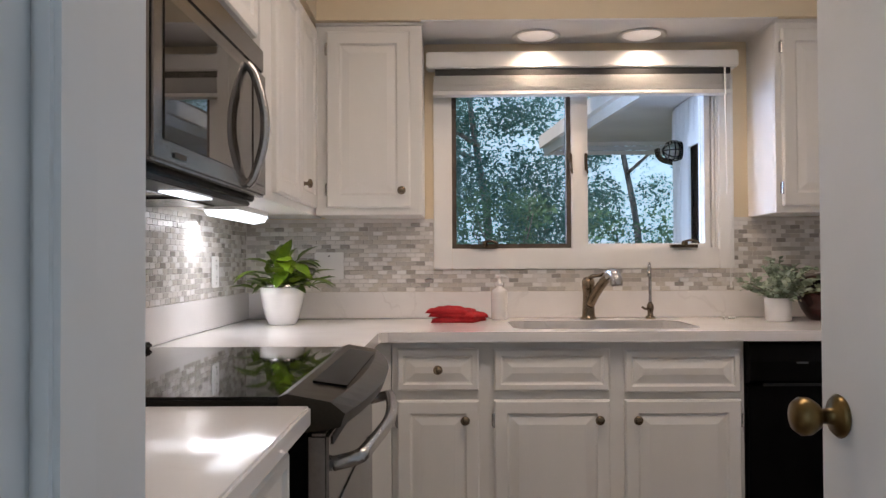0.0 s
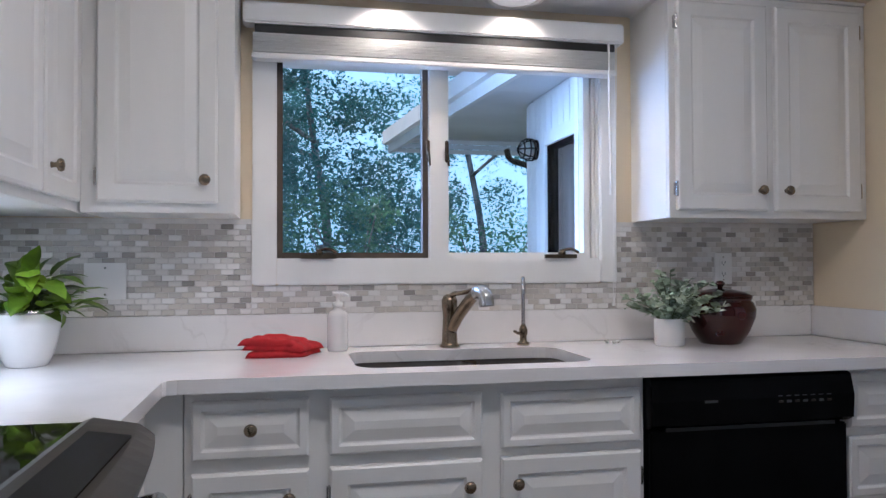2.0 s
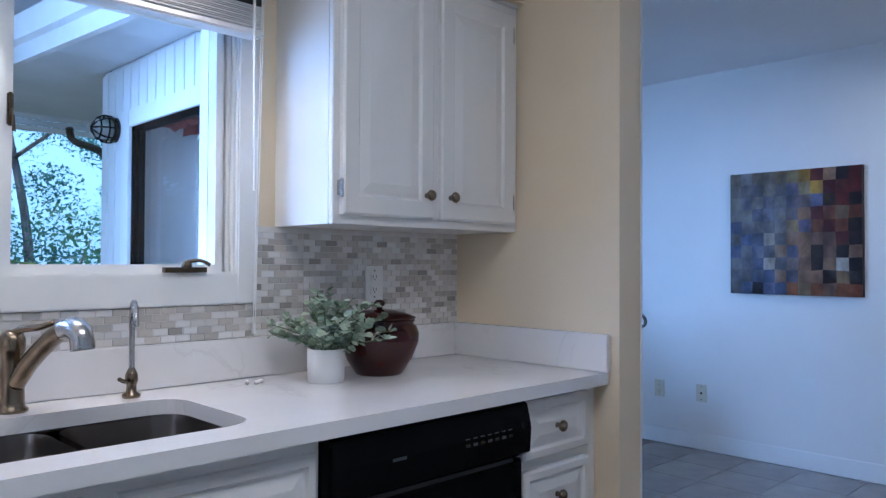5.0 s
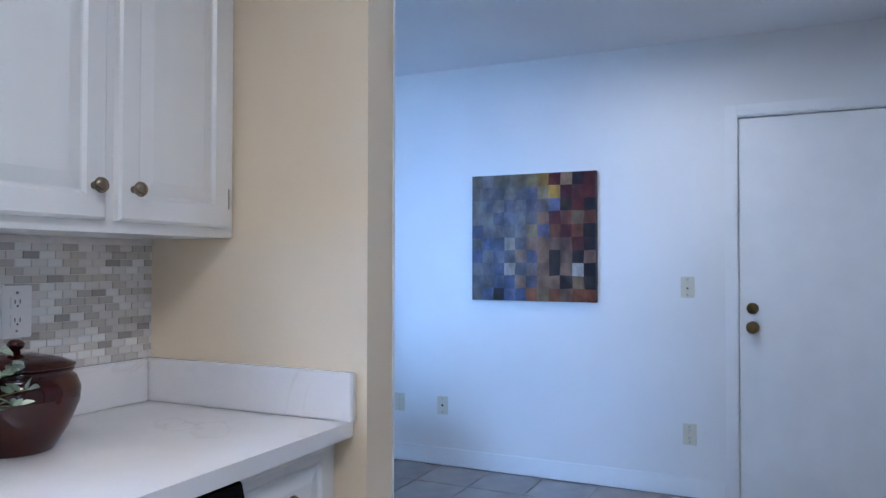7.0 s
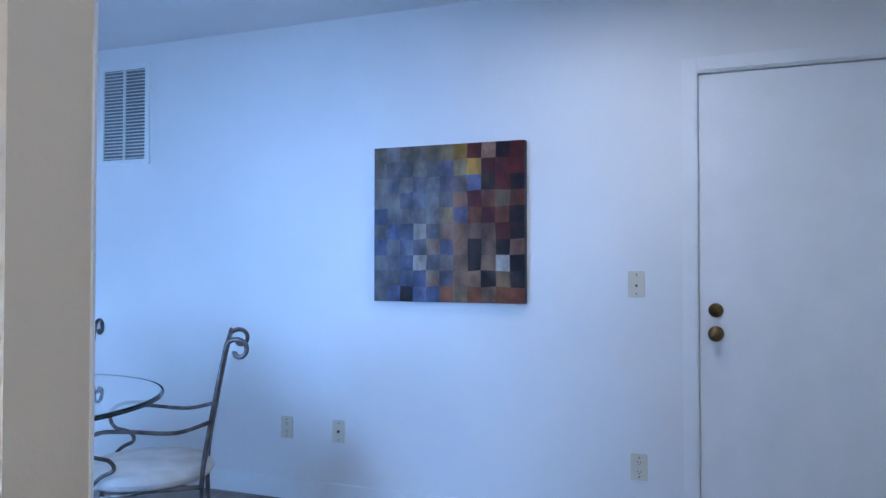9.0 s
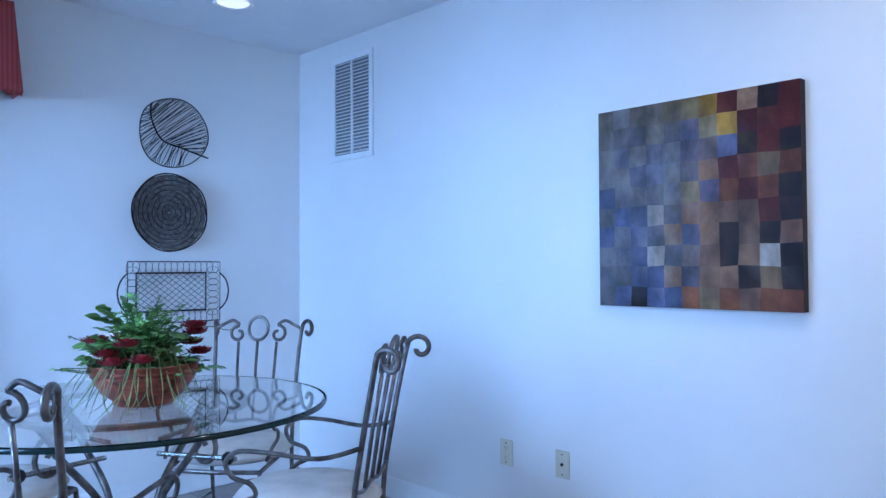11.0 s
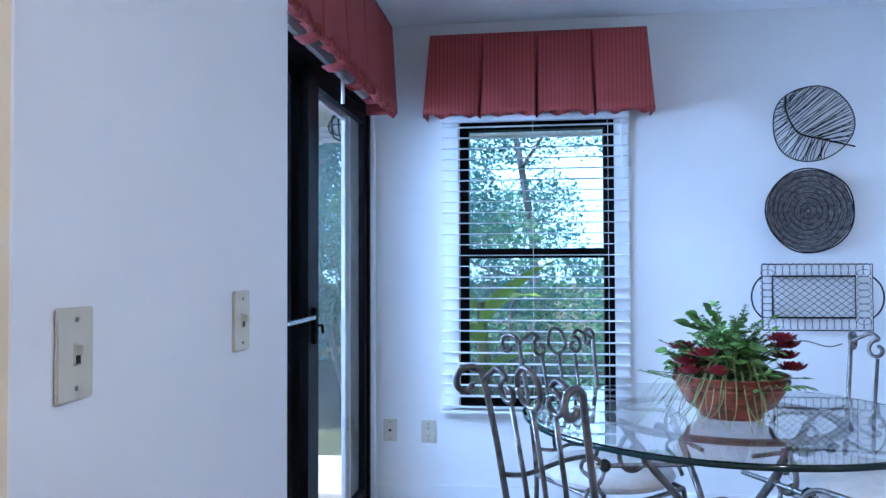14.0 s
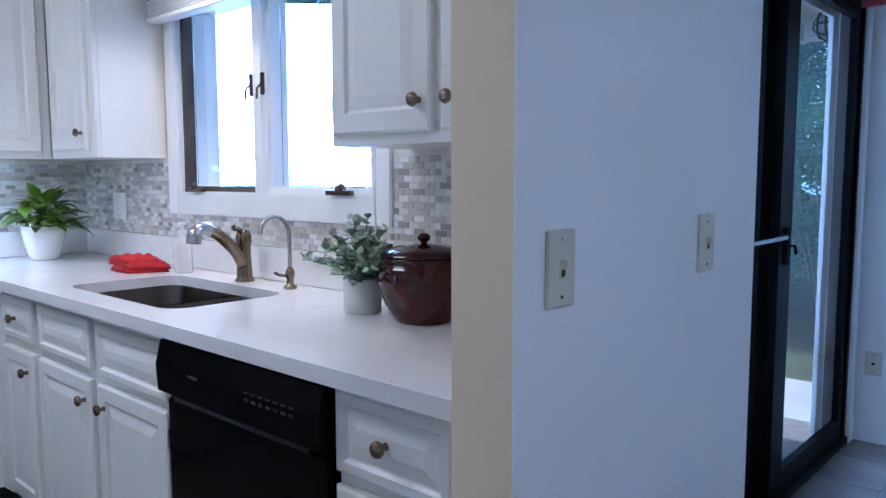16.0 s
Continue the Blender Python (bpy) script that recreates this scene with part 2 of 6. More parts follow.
def mosaic(island):
    """Small glossy stone and glass chips, each its own grey or cream."""
    m = material("mosaic_chip" + ("_joined" if island else ""), (0.6, 0.6, 0.6), 0.22, vary=0.05, scale=60, fine=200, bump=0.08)
    n, l = m.node_tree.nodes, m.node_tree.links
    info = n.new("ShaderNodeNewGeometry").outputs["Random Per Island"] if island else n.new("ShaderNodeObjectInfo").outputs["Random"]
    r = n.new("ShaderNodeValToRGB")
    r.color_ramp.interpolation = "CONSTANT"
    e = r.color_ramp.elements
    e[0].position, e[0].color = 0.0, (0.70, 0.67, 0.63, 1)
    e[1].position, e[1].color = 0.28, (0.50, 0.47, 0.43, 1)
    for p, c in ((0.45, (0.80, 0.78, 0.75)), (0.62, (0.53, 0.505, 0.47)), (0.74, (0.58, 0.54, 0.48)), (0.88, (0.36, 0.335, 0.305)), (0.94, (0.78, 0.77, 0.75))):
        e.new(p).color = (*c, 1)
    l.new(info, r.inputs["Fac"])
    l.new(r.outputs["Color"], n["Principled BSDF"].inputs["Base Color"])
    return m


M_CHIP, M_CHIPJOIN = mosaic(False), mosaic(True)

# ---- helpers of this place ----


def box(bm, x0, x1, y0, y1, z0, z1, bevel=0.0):
    vs = [bm.verts.new((x, y, z)) for x in (x0, x1) for y in (y0, y1) for z in (z0, z1)]
    fs = [bm.faces.new([vs[i] for i in f]) for f in ((0, 1, 3, 2), (4, 6, 7, 5), (0, 4, 5, 1), (2, 3, 7, 6), (0, 2, 6, 4), (1, 5, 7, 3))]
    if bevel:
        es = list({e for f in fs for e in f.edges})
        bmesh.ops.bevel(bm, geom=es, offset=bevel, segments=2, affect="EDGES")
    return bm


def lathe(bm, profile, cx=0.0, cy=0.0, seg=32, axis="z", cz=0.0, close=True):
    """A turned shape from (radius, height) pairs."""
    rings = []
    for r, h in profile:
        ring = []
        for i in range(seg):
            a = 2 * math.pi * i / seg
            u, v = r * math.cos(a), r * math.sin(a)
            p = (cx + u, cy + v, cz + h) if axis == "z" else ((cx + u, cy + h, cz + v) if axis == "y" else (cx + h, cy + u, cz + v))
            ring.append(bm.verts.new(p))
        rings.append(ring)
    for a, b in zip(rings, rings[1:]):
        for i in range(seg):
            j = (i + 1) % seg
            bm.faces.new((a[i], a[j], b[j], b[i]))
    if close:
        bm.faces.new(rings[0][::-1])
        bm.faces.new(rings[-1])
    return bm


def tube(bm, pts, r, seg=8, taper=None):
    """A round bar along the points."""
    pts = [Vector(p) for p in pts]
    rings = []
    up = Vector((0, 0, 1))
    side = None
    for i, p in enumerate(pts):
        d = (pts[min(i + 1, len(pts) - 1)] - pts[max(i - 1, 0)]).normalized()
        if side is None:
            side = d.cross(up) if abs(d.z) < 0.95 else d.cross(Vector((1, 0, 0)))
        side = (side - d * side.dot(d)).normalized()
        other = d.cross(side)
        rad = r * (taper[0] + (taper[1] - taper[0]) * i / (len(pts) - 1)) if taper else r
        rings.append([bm.verts.new(p + rad * (math.cos(2 * math.pi * k / seg) * side + math.sin(2 * math.pi * k / seg) * other)) for k in range(seg)])
    for a, b in zip(rings, rings[1:]):
        for k in range(seg):
            j = (k + 1) % seg
            bm.faces.new((a[k], a[j], b[j], b[k]))
    bm.faces.new(rings[0][::-1])
    bm.faces.new(rings[-1])
    return bm


def spline(pts, n=6):
    """A smooth run through the points."""
    pts = [Vector(p) for p in pts]
    out = []
    for i in range(len(pts) - 1):
        p0, p1, p2, p3 = pts[max(i - 1, 0)], pts[i], pts[i + 1], pts[min(i + 2, len(pts) - 1)]
        for k in range(n):
            t = k / n
            out.append(0.5 * ((2 * p1) + (p2 - p0) * t + (2 * p0 - 5 * p1 + 4 * p2 - p3) * t * t + (3 * p1 - p0 - 3 * p2 + p3) * t ** 3))
    return out + [pts[-1]]


def mesh_of(name, bm, mat, smooth=False):
    bmesh.ops.recalc_face_normals(bm, faces=bm.faces)
    me = bpy.data.meshes.new(name)
    bm.to_mesh(me)
    bm.free()
    if smooth:
        me.polygons.foreach_set("use_smooth", [True] * len(me.polygons))
    me.materials.append(mat)
    return me


def part(name, bm, mat, parent, label="", smooth=False):
    ob = new(name, mesh_of(name, bm, mat, smooth) if isinstance(bm, bmesh.types.BMesh) else bm)
    ob.parent = parent
    return tagged(ob, label)


def thing(name, at, label, category, group="", kind="", rz=0.0):
    ob = new(name)
    ob.empty_display_size = 0.1
    ob.matrix_basis = pose(*at, 0, 0, rz)
    return tagged(ob, label, category, group, kind)


def solid(name, bm, mat, label, category="structure", kind="structure", smooth=False):
    return tagged(new(name, mesh_of(name, bm, mat, smooth)), label, category, "", kind)


def B(*a, bevel=0.0):
    return box(bmesh.new(), *a, bevel=bevel)


def boxes(*list_of):
    bm = bmesh.new()
    for b in list_of:
        box(bm, *b)
    return bm


def shape_xz(bm, outline, y0, y1):
    """A plate of that outline in x and z, from y0 to y1."""
    a = [bm.verts.new((x, y0, z)) for x, z in outline]
    b = [bm.verts.new((x, y1, z)) for x, z in outline]
    bm.faces.new(a)
    bm.faces.new(b[::-1])
    for i in range(len(a)):
        j = (i + 1) % len(a)
        bm.faces.new((a[i], b[i], b[j], a[j]))
    return bm


# ---- the large structure ----
CEIL, KY, NY, EX = 2.49, 3.715, 6.127, 5.68   # ceiling, sink wall, north wall, east wall
PX0, PX1, PY = 2.877, 2.997, 3.036            # partition beside the counter
SX = 2.705                                    # sliding door wall
ground = solid("ground", B(-90, 90, -90, 120, -0.35, -0.12), material("lawn_soil", (0.07, 0.085, 0.03), 0.95, vary=0.35, scale=1.5, fine=30, bump=0.6), "mossy brown ground with patches of lawn", "ground")
solid("patio", B(-1.5, 2.56, 3.87, 7.2, -0.12, -0.04), M_CONC, "pale concrete patio slab outside the sliding door", "pavement")
floor = solid("floor", B(-0.2, 5.8, -1.6, 6.25, -0.12, -0.003), M_FLOOR_GROUT, "tiled floor bed with grey grout", "floor")
solid("ceiling", boxes((-0.2, 5.83, 0.2, 6.27, CEIL, CEIL + 0.12), (-0.2, 2.2, -1.6, 0.2, CEIL, CEIL + 0.12)), M_CEIL, "smooth white painted ceiling", "ceiling")
WIN = (0.864, 2.005, 1.195, 1.90)             # sink window's opening
wx0, wx1, wz0, wz1 = WIN
solid("wall_sink", boxes((-0.14, wx0, KY, KY + 0.15, 0, CEIL), (wx1, 2.705, KY, KY + 0.15, 0, CEIL), (wx0, wx1, KY, KY + 0.15, 0, wz0), (wx0, wx1, KY, KY + 0.15, wz1, CEIL)), M_CREAM, "cream painted kitchen wall round the sink window", "wall")
solid("wall_range", B(-0.14, -0.02, 0.785, KY, 0, CEIL), M_CREAM, "cream painted kitchen wall behind the range", "wall")
solid("wall_partition", B(PX0, PX1 - 0.004, PY + 0.004, KY, 0, CEIL), M_CREAM, "cream painted end of the partition beside the counter", "wall")
solid("wall_switch", boxes((PX1 - 0.004, PX1, PY, 3.928, 0, CEIL), (2.705, PX1 - 0.004, KY, 3.928, 0, CEIL)), M_WALL, "white painted wall with two switches", "wall")
SL0, SL1, SLT = 3.99, 6.035, 2.05             # slider opening
solid("wall_slider", boxes((SX - 0.09, SX, KY + 0.213, SL0, 0, CEIL), (SX - 0.09, SX, SL1, NY, 0, CEIL), (SX - 0.09, SX, SL0, SL1, SLT, CEIL)), M_WALL, "white painted wall round the sliding door", "wall")
NW = (3.145, 3.938, 0.50, 1.985)              # north window's opening
solid("wall_north", boxes((SX - 0.09, NW[0], NY, NY + 0.14, 0, CEIL), (NW[1], EX + 0.14, NY, NY + 0.14, 0, CEIL), (NW[0], NW[1], NY, NY + 0.14, 0, NW[2]), (NW[0], NW[1], NY, NY + 0.14, NW[3], CEIL)), M_WALL, "white painted wall round the tall window", "wall")
DY0, DY1, DZ = 1.62, 2.44, 2.047              # east door leaf
solid("wall_east", boxes((EX, EX + 0.14, 1.4, DY0 - 0.02, 0, CEIL), (EX, EX + 0.14, DY1 + 0.02, NY, 0, CEIL), (EX, EX + 0.14, DY0 - 0.02, DY1 + 0.02, DZ + 0.02, CEIL)), M_WALL, "white painted wall with a painting and a door", "wall")
solid("wall_south_dining", B(2.997, EX, 1.40, 1.54, 0, CEIL), M_WALL, "white painted wall beside the closed door", "wall")
solid("wall_south_return", B(2.877, 2.997, 0.90, 1.54, 0, CEIL), M_WALL, "white painted return wall", "wall")
solid("wall_doorway", boxes((-0.14, 0.69, 0.785, 0.90, 0, CEIL), (1.492, 2.997, 0.785, 0.90, 0, CEIL), (0.69, 1.492, 0.785, 0.90, 2.06, CEIL)), M_WALL, "white painted wall round the kitchen doorway", "wall")
solid("wall_hall", boxes((-0.2, 2.2, -1.6, -1.48, 0, CEIL), (2.08, 2.2, -1.48, 0.785, 0, CEIL), (-0.2, -0.08, -1.48, -1.3, 0, CEIL), (-0.2, -0.08, 0.2, 0.785, 0, CEIL)), M_WALL, "white painted walls of the hall", "wall")
# lowered soffit over the cabinets
solid("soffit", boxes((-0.02, PX0, 3.40, KY, 2.085, CEIL), (-0.02, 0.345, 0.90, 3.40, 2.085, CEIL)), M_CREAM, "cream painted soffit above the wall cabinets", "soffit")
solid("soffit_underside", B(0.75, 2.13, 3.404, KY - 0.002, 2.079, 2.085), M_CEIL, "pale painted underside of the soffit over the sink", "ceiling")
# doorway lining and the open door
jamb = thing("door_frame", (0.68, 0.785, 0), "white painted door lining with a stop", "door frame", kind="structure")
part("jamb", B(0, 0.02, -0.012, 0.127, 0, 2.05), M_TRIM, jamb)
part("jamb", B(0.792, 0.812, -0.012, 0.06, 0, 2.05), M_TRIM, jamb)
part("head", B(0, 0.812, -0.012, 0.127, 2.05, 2.07), M_TRIM, jamb)
part("stop", B(0.02, 0.032, 0.015, 0.05, 0, 2.05, bevel=0.003), M_TRIM, jamb)
part("casing", B(-0.06, 0.014, -0.03, -0.012, 0, 2.10, bevel=0.004), M_TRIM, jamb)

# ---- kitchen: cabinets ----


def turned_knob(parent, x, y, z, axis="-y", mat=None):
    """A round knob on a short neck, out from a front at (x, y, z)."""
    bm = bmesh.new()
    prof = [(0.008, 0.0), (0.006, 0.006), (0.006, 0.012), (0.014, 0.016), (0.0165, 0.021), (0.014, 0.027), (0.006, 0.030)]
    if axis == "-y":
        lathe(bm, [(r, -h) for r, h in prof], x, y, 16, "y", z)
    else:
        lathe(bm, prof, x, y, 16, "x", z)
    return part("knob", bm, mat or M_BRASS, parent, "aged nickel round knob", True)


def panel_front(w, h, t=0.02, rail=0.052):
    """A raised-panel front in x and z, its face to -y, the lower left at the origin."""
    bm = bmesh.new()

    def ring(inset, y):
        return [bm.verts.new(p) for p in ((inset, y, inset), (w - inset, y, inset), (w - inset, y, h - inset), (inset, y, h - inset))]
    steps = [(0.0, 0.0), (0.0, -t + 0.005), (0.006, -t), (rail - 0.006, -t), (rail, -t + 0.007), (rail + 0.004, -t + 0.008), (rail + 0.034, -t + 0.001), (rail + 0.036, -t + 0.001)]
    lim = min(w, h) / 2 - 0.004
    rings = [ring(min(i, lim), y) for i, y in steps]
    for a, b in zip(rings, rings[1:]):
        for k in range(4):
            j = (k + 1) % 4
            bm.faces.new((a[k], a[j], b[j], b[k]))
    bm.faces.new(rings[0][::-1])
    bm.faces.new(rings[-1])
    return bm


def front(name, parent, x, z, w, h, y, knob=None, rail=0.052, hinge=None, rz=0):
    """A door or drawer front on a cabinet whose face is at y (local), with a knob and hinges."""
    bm = panel_front(w, h, rail=rail)
    bmesh.ops.transform(bm, matrix=Matrix.Translation((x, y, z)), verts=bm.verts)
    ob = part(name, bm, M_CAB, parent)
    if knob:
        turned_knob(ob, x + knob[0], y - 0.02, z + knob[1])
    if hinge is not None:
        for zz in (0.07, h - 0.07):
            bm = bmesh.new()
            lathe(bm, [(0.004, -0.025), (0.0055, -0.022), (0.0055, 0.022), (0.004, 0.025)], x + hinge, y - 0.012, 10, "z", z + zz)
            box(bm, x + hinge - 0.008, x + hinge + 0.008, y - 0.011, y - 0.001, z + zz - 0.02, z + zz + 0.02)
            part("hinge", bm, M_STEEL, ob, "small steel hinge")
    return ob


def cabinet(name, at, w, d, z0, z1, label, toe=0.0, group="", body_top=None):
    """A cabinet whose front frame faces -y; local x from 0 to w, y from 0 (front) to d."""
    c = thing(name, at, label, "cabinet", group)
    bm = boxes((0.0, w, 0.02, d, z0 + toe, body_top or z1))
    part("body", bm, M_CAB, c)
    part("face_frame", B(0.0, w, 0.0, 0.0195, z0 + toe, z1, bevel=0.002), M_CAB, c)
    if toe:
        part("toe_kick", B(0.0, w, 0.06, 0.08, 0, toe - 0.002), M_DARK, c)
    return c


BF = 3.125           # base cabinets' face
CT = 0.905           # counter top
GB = "base cabinets under the sink counter"
drawer_unit = cabinet("base_cabinet", (0.655, BF, 0), 0.335, 0.58, 0, 0.868, "white painted base cabinet with a drawer over a door", 0.1, GB)
front("drawer", drawer_unit, 0.018, 0.699, 0.284, 0.145, 0, (0.142, 0.075), 0.028)
front("door", drawer_unit, 0.018, 0.13, 0.284, 0.536, 0, (0.235, 0.47), 0.05, 0.0)
sink_unit = cabinet("sink_cabinet", (0.99, BF, 0), 0.885, 0.58, 0, 0.868, "white painted sink cabinet with two doors and false fronts", 0.1, GB, 0.64)
front("drawer", sink_unit, 0.019, 0.697, 0.399, 0.145, 0, None, 0.028)
front("drawer", sink_unit, 0.470, 0.690, 0.400, 0.147, 0, None, 0.028)
front("door", sink_unit, 0.019, 0.13, 0.399, 0.536, 0, (0.36, 0.47), 0.05, 0.0)
front("door", sink_unit, 0.470, 0.13, 0.400, 0.536, 0, (0.04, 0.47), 0.05, 0.4)
drawers = cabinet("drawer_cabinet", (2.514, BF, 0), 0.361, 0.58, 0, 0.868, "white painted narrow cabinet with a stack of drawers", 0.1, GB)
front("drawer", drawers, 0.006, 0.695, 0.300, 0.160, 0, (0.143, 0.082), 0.03)
front("drawer", drawers, 0.006, 0.491, 0.300, 0.176, 0, (0.143, 0.095), 0.03)
front("drawer", drawers, 0.006, 0.13, 0.300, 0.33, 0, (0.143, 0.2), 0.03)
# corner and left run, faces to +x
corner = thing("corner_cabinet", (-0.02, 2.57, 0), "white painted corner base cabinet beside the range", "cabinet")
bm = bmesh.new()
pts = [(0.0, 0.0), (0.585, 0.0), (0.585, 0.545), (0.672, 0.552), (0.672, 1.14), (0.0, 1.14)]
lo_, hi_ = [bm.verts.new((x, y, 0.1)) for x, y in pts], [bm.verts.new((x, y, 0.868)) for x, y in pts]
bm.faces.new(lo_[::-1]), bm.faces.new(hi_)
for k in range(6):
    bm.faces.new((lo_[k], lo_[(k + 1) % 6], hi_[(k + 1) % 6], hi_[k]))
part("body", bm, M_CAB, corner)


def side_front(name, parent, y, z, w, h, x, knob=None, rail=0.05):
    """A front that faces +x on the left run."""
    bm = panel_front(w, h, rail=rail)
    bmesh.ops.transform(bm, matrix=pose(x, y, z, 0, 0, 90), verts=bm.verts)
    ob = part(name, bm, M_CAB, parent)
    if knob:
        turned_knob(ob, x + 0.02, y + knob[0], z + knob[1], "x")
    return ob


side_front("door", corner, 0.03, 0.13, 0.40, 0.70, 0.585, (0.05, 0.6))
near_unit = thing("base_cabinet", (-0.02, 0.93, 0), "white painted base cabinet beside the range and doorway", "cabinet")
part("body", B(0, 0.60, 0, 0.835, 0.1, 0.868), M_CAB, near_unit)
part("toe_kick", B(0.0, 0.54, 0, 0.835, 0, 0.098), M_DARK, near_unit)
side_front("drawer", near_unit, 0.42, 0.697, 0.38, 0.145, 0.60, (0.19, 0.075), 0.028)
side_front("door", near_unit, 0.42, 0.13, 0.38, 0.536, 0.60, (0.05, 0.47))
side_front("drawer", near_unit, 0.03, 0.697, 0.37, 0.145, 0.60, (0.19, 0.075), 0.028)
side_front("door", near_unit, 0.03, 0.13, 0.37, 0.536, 0.60, (0.32, 0.47))

# ---- worktops with the sink hole ----
SKX0, SKX1, SKY0, SKY1 = 1.085, 1.765, 3.175, 3.555


def rounded(x0, x1, y0, y1, r, n=5):
    out = []
    for cx, cy, a0 in ((x1 - r, y1 - r, 0), (x0 + r, y1 - r, 90), (x0 + r, y0 + r, 180), (x1 - r, y0 + r, 270)):
        for k in range(n + 1):
            a = radians(a0 + 90 * k / n)
            out.append((cx + r * math.cos(a), cy + r * math.sin(a)))
    return out


main_top = thing("worktop", (0, 0, 0), "white veined quartz worktop with an undermount sink", "worktop")
HX0, HX1, HY0, HY1 = 1.02, 1.83, 3.12, 3.61      # block of the slab that holds the sink hole


def plate_of(bm, pts, z0, z1):
    lo, hi = [bm.verts.new((x, y, z0)) for x, y in pts], [bm.verts.new((x, y, z1)) for x, y in pts]
    bm.faces.new(lo[::-1]), bm.faces.new(hi)
    for k in range(len(pts)):
        bm.faces.new((lo[k], lo[(k + 1) % len(pts)], hi[(k + 1) % len(pts)], hi[k]))


bm = bmesh.new()
plate_of(bm, [(-0.018, 2.569), (0.615, 2.569), (0.615, 3.045), (0.622, 3.066), (0.645, 3.075), (HX0, 3.075), (HX0, 3.713), (-0.018, 3.713)], 0.87, CT)
plate_of(bm, [(HX1, 3.075), (2.875, 3.075), (2.875, 3.713), (HX1, 3.713)], 0.87, CT)
plate_of(bm, [(HX0, 3.075), (HX1, 3.075), (HX1, HY0), (HX0, HY0)], 0.87, CT)
plate_of(bm, [(HX0, HY1), (HX1, HY1), (HX1, 3.713), (HX0, 3.713)], 0.87, CT)
hole = rounded(SKX0, SKX1, SKY0, SKY1, 0.07)
mx_, my_ = (SKX0 + SKX1) / 2, (SKY0 + SKY1) / 2
rim_ = []
for x, y in hole:
    if abs(x - mx_) / (SKX1 - SKX0) > abs(y - my_) / (SKY1 - SKY0):
        rim_.append((HX1 if x > mx_ else HX0, y))
    else:
        rim_.append((x, HY1 if y > my_ else HY0))
ht, hb = [[bm.verts.new((x, y, z)) for x, y in hole] for z in (CT, 0.87)]
rt = [bm.verts.new((x, y, CT)) for x, y in rim_]
corners = {(sx, sy): bm.verts.new((HX1 if sx else HX0, HY1 if sy else HY0, CT)) for sx in (0, 1) for sy in (0, 1)}
for k in range(len(hole)):
    j = (k + 1) % len(hole)
    bm.faces.new((ht[k], ht[j], hb[j], hb[k]))
    (xa, ya), (xb, yb) = rim_[k], rim_[j]
    if xa != xb and ya != yb:
        bm.faces.new((ht[k], ht[j], rt[j], corners[(int(max(xa, xb) == HX1), int(max(ya, yb) == HY1))], rt[k]))
    else:
        bm.faces.new((ht[k], ht[j], rt[j], rt[k]))
bmesh.ops.remove_doubles(bm, verts=bm.verts, dist=0.0002)
part("slab", bm, M_QUARTZ, main_top)
part("upstand", B(-0.0, 2.853, 3.693, 3.7135, CT + 0.001, 1.018, bevel=0.003), M_QUARTZ, main_top)
part("upstand", B(-0.0185, 0.0, 2.569, 3.7135, CT + 0.001, 1.018, bevel=0.003), M_QUARTZ, main_top)
part("upstand", B(2.854, 2.8755, 3.066, 3.7135, CT + 0.001, 1.018, bevel=0.003), M_QUARTZ, main_top)
near_top = thing("worktop", (0, 0, 0), "white quartz worktop between the range and doorway", "worktop")
part("slab", B(-0.018, 0.625, 0.905, 1.778, 0.87, CT, bevel=0.004), M_QUARTZ, near_top)
part("upstand", B(-0.0185, 0.0, 0.905, 1.778, CT + 0.001, 1.018, bevel=0.003), M_QUARTZ, near_top)

sink = thing("sink", (1.425, 3.365, 0.868), "double-bowl stainless steel undermount sink", "sink")
for bx0, bx1 in ((-0.345, 0.045), (0.065, 0.345)):
    bm = bmesh.new()
    prev = None
    for inset, z in ((0.0, 0.0), (0.004, -0.02), (0.012, -0.15), (0.03, -0.185), (0.05, -0.19)):
        ring = [bm.verts.new((x, y, z)) for x, y in rounded(bx0 + inset, bx1 - inset, -0.195 + inset, 0.195 - inset, 0.065)]
        if prev:
            for k in range(len(ring)):
                j = (k + 1) % len(ring)
                bm.faces.new((prev[k], prev[j], ring[j], ring[k]))
        prev = ring
    bm.faces.new(prev)
    bowl = part("bowl", bm, M_SINK, sink, "", True)
    part("drain", lathe(bmesh.new(), [(0.042, 0.0), (0.042, 0.004), (0.03, 0.005), (0.028, 0.002)], (bx0 + bx1) / 2, 0.02, 20, "z", -0.1895), M_STEEL, bowl)
part("divider", B(0.042, 0.068, -0.19, 0.19, -0.09, -0.012, bevel=0.006), M_SINK, sink)
part("flange", boxes((-0.40, -0.345, -0.24, 0.24, -0.004, -0.001), (0.345, 0.40, -0.24, 0.24, -0.004, -0.001), (-0.345, 0.345, -0.24, -0.194, -0.004, -0.001), (-0.345, 0.345, 0.194, 0.24, -0.004, -0.001)), M_SINK, sink)

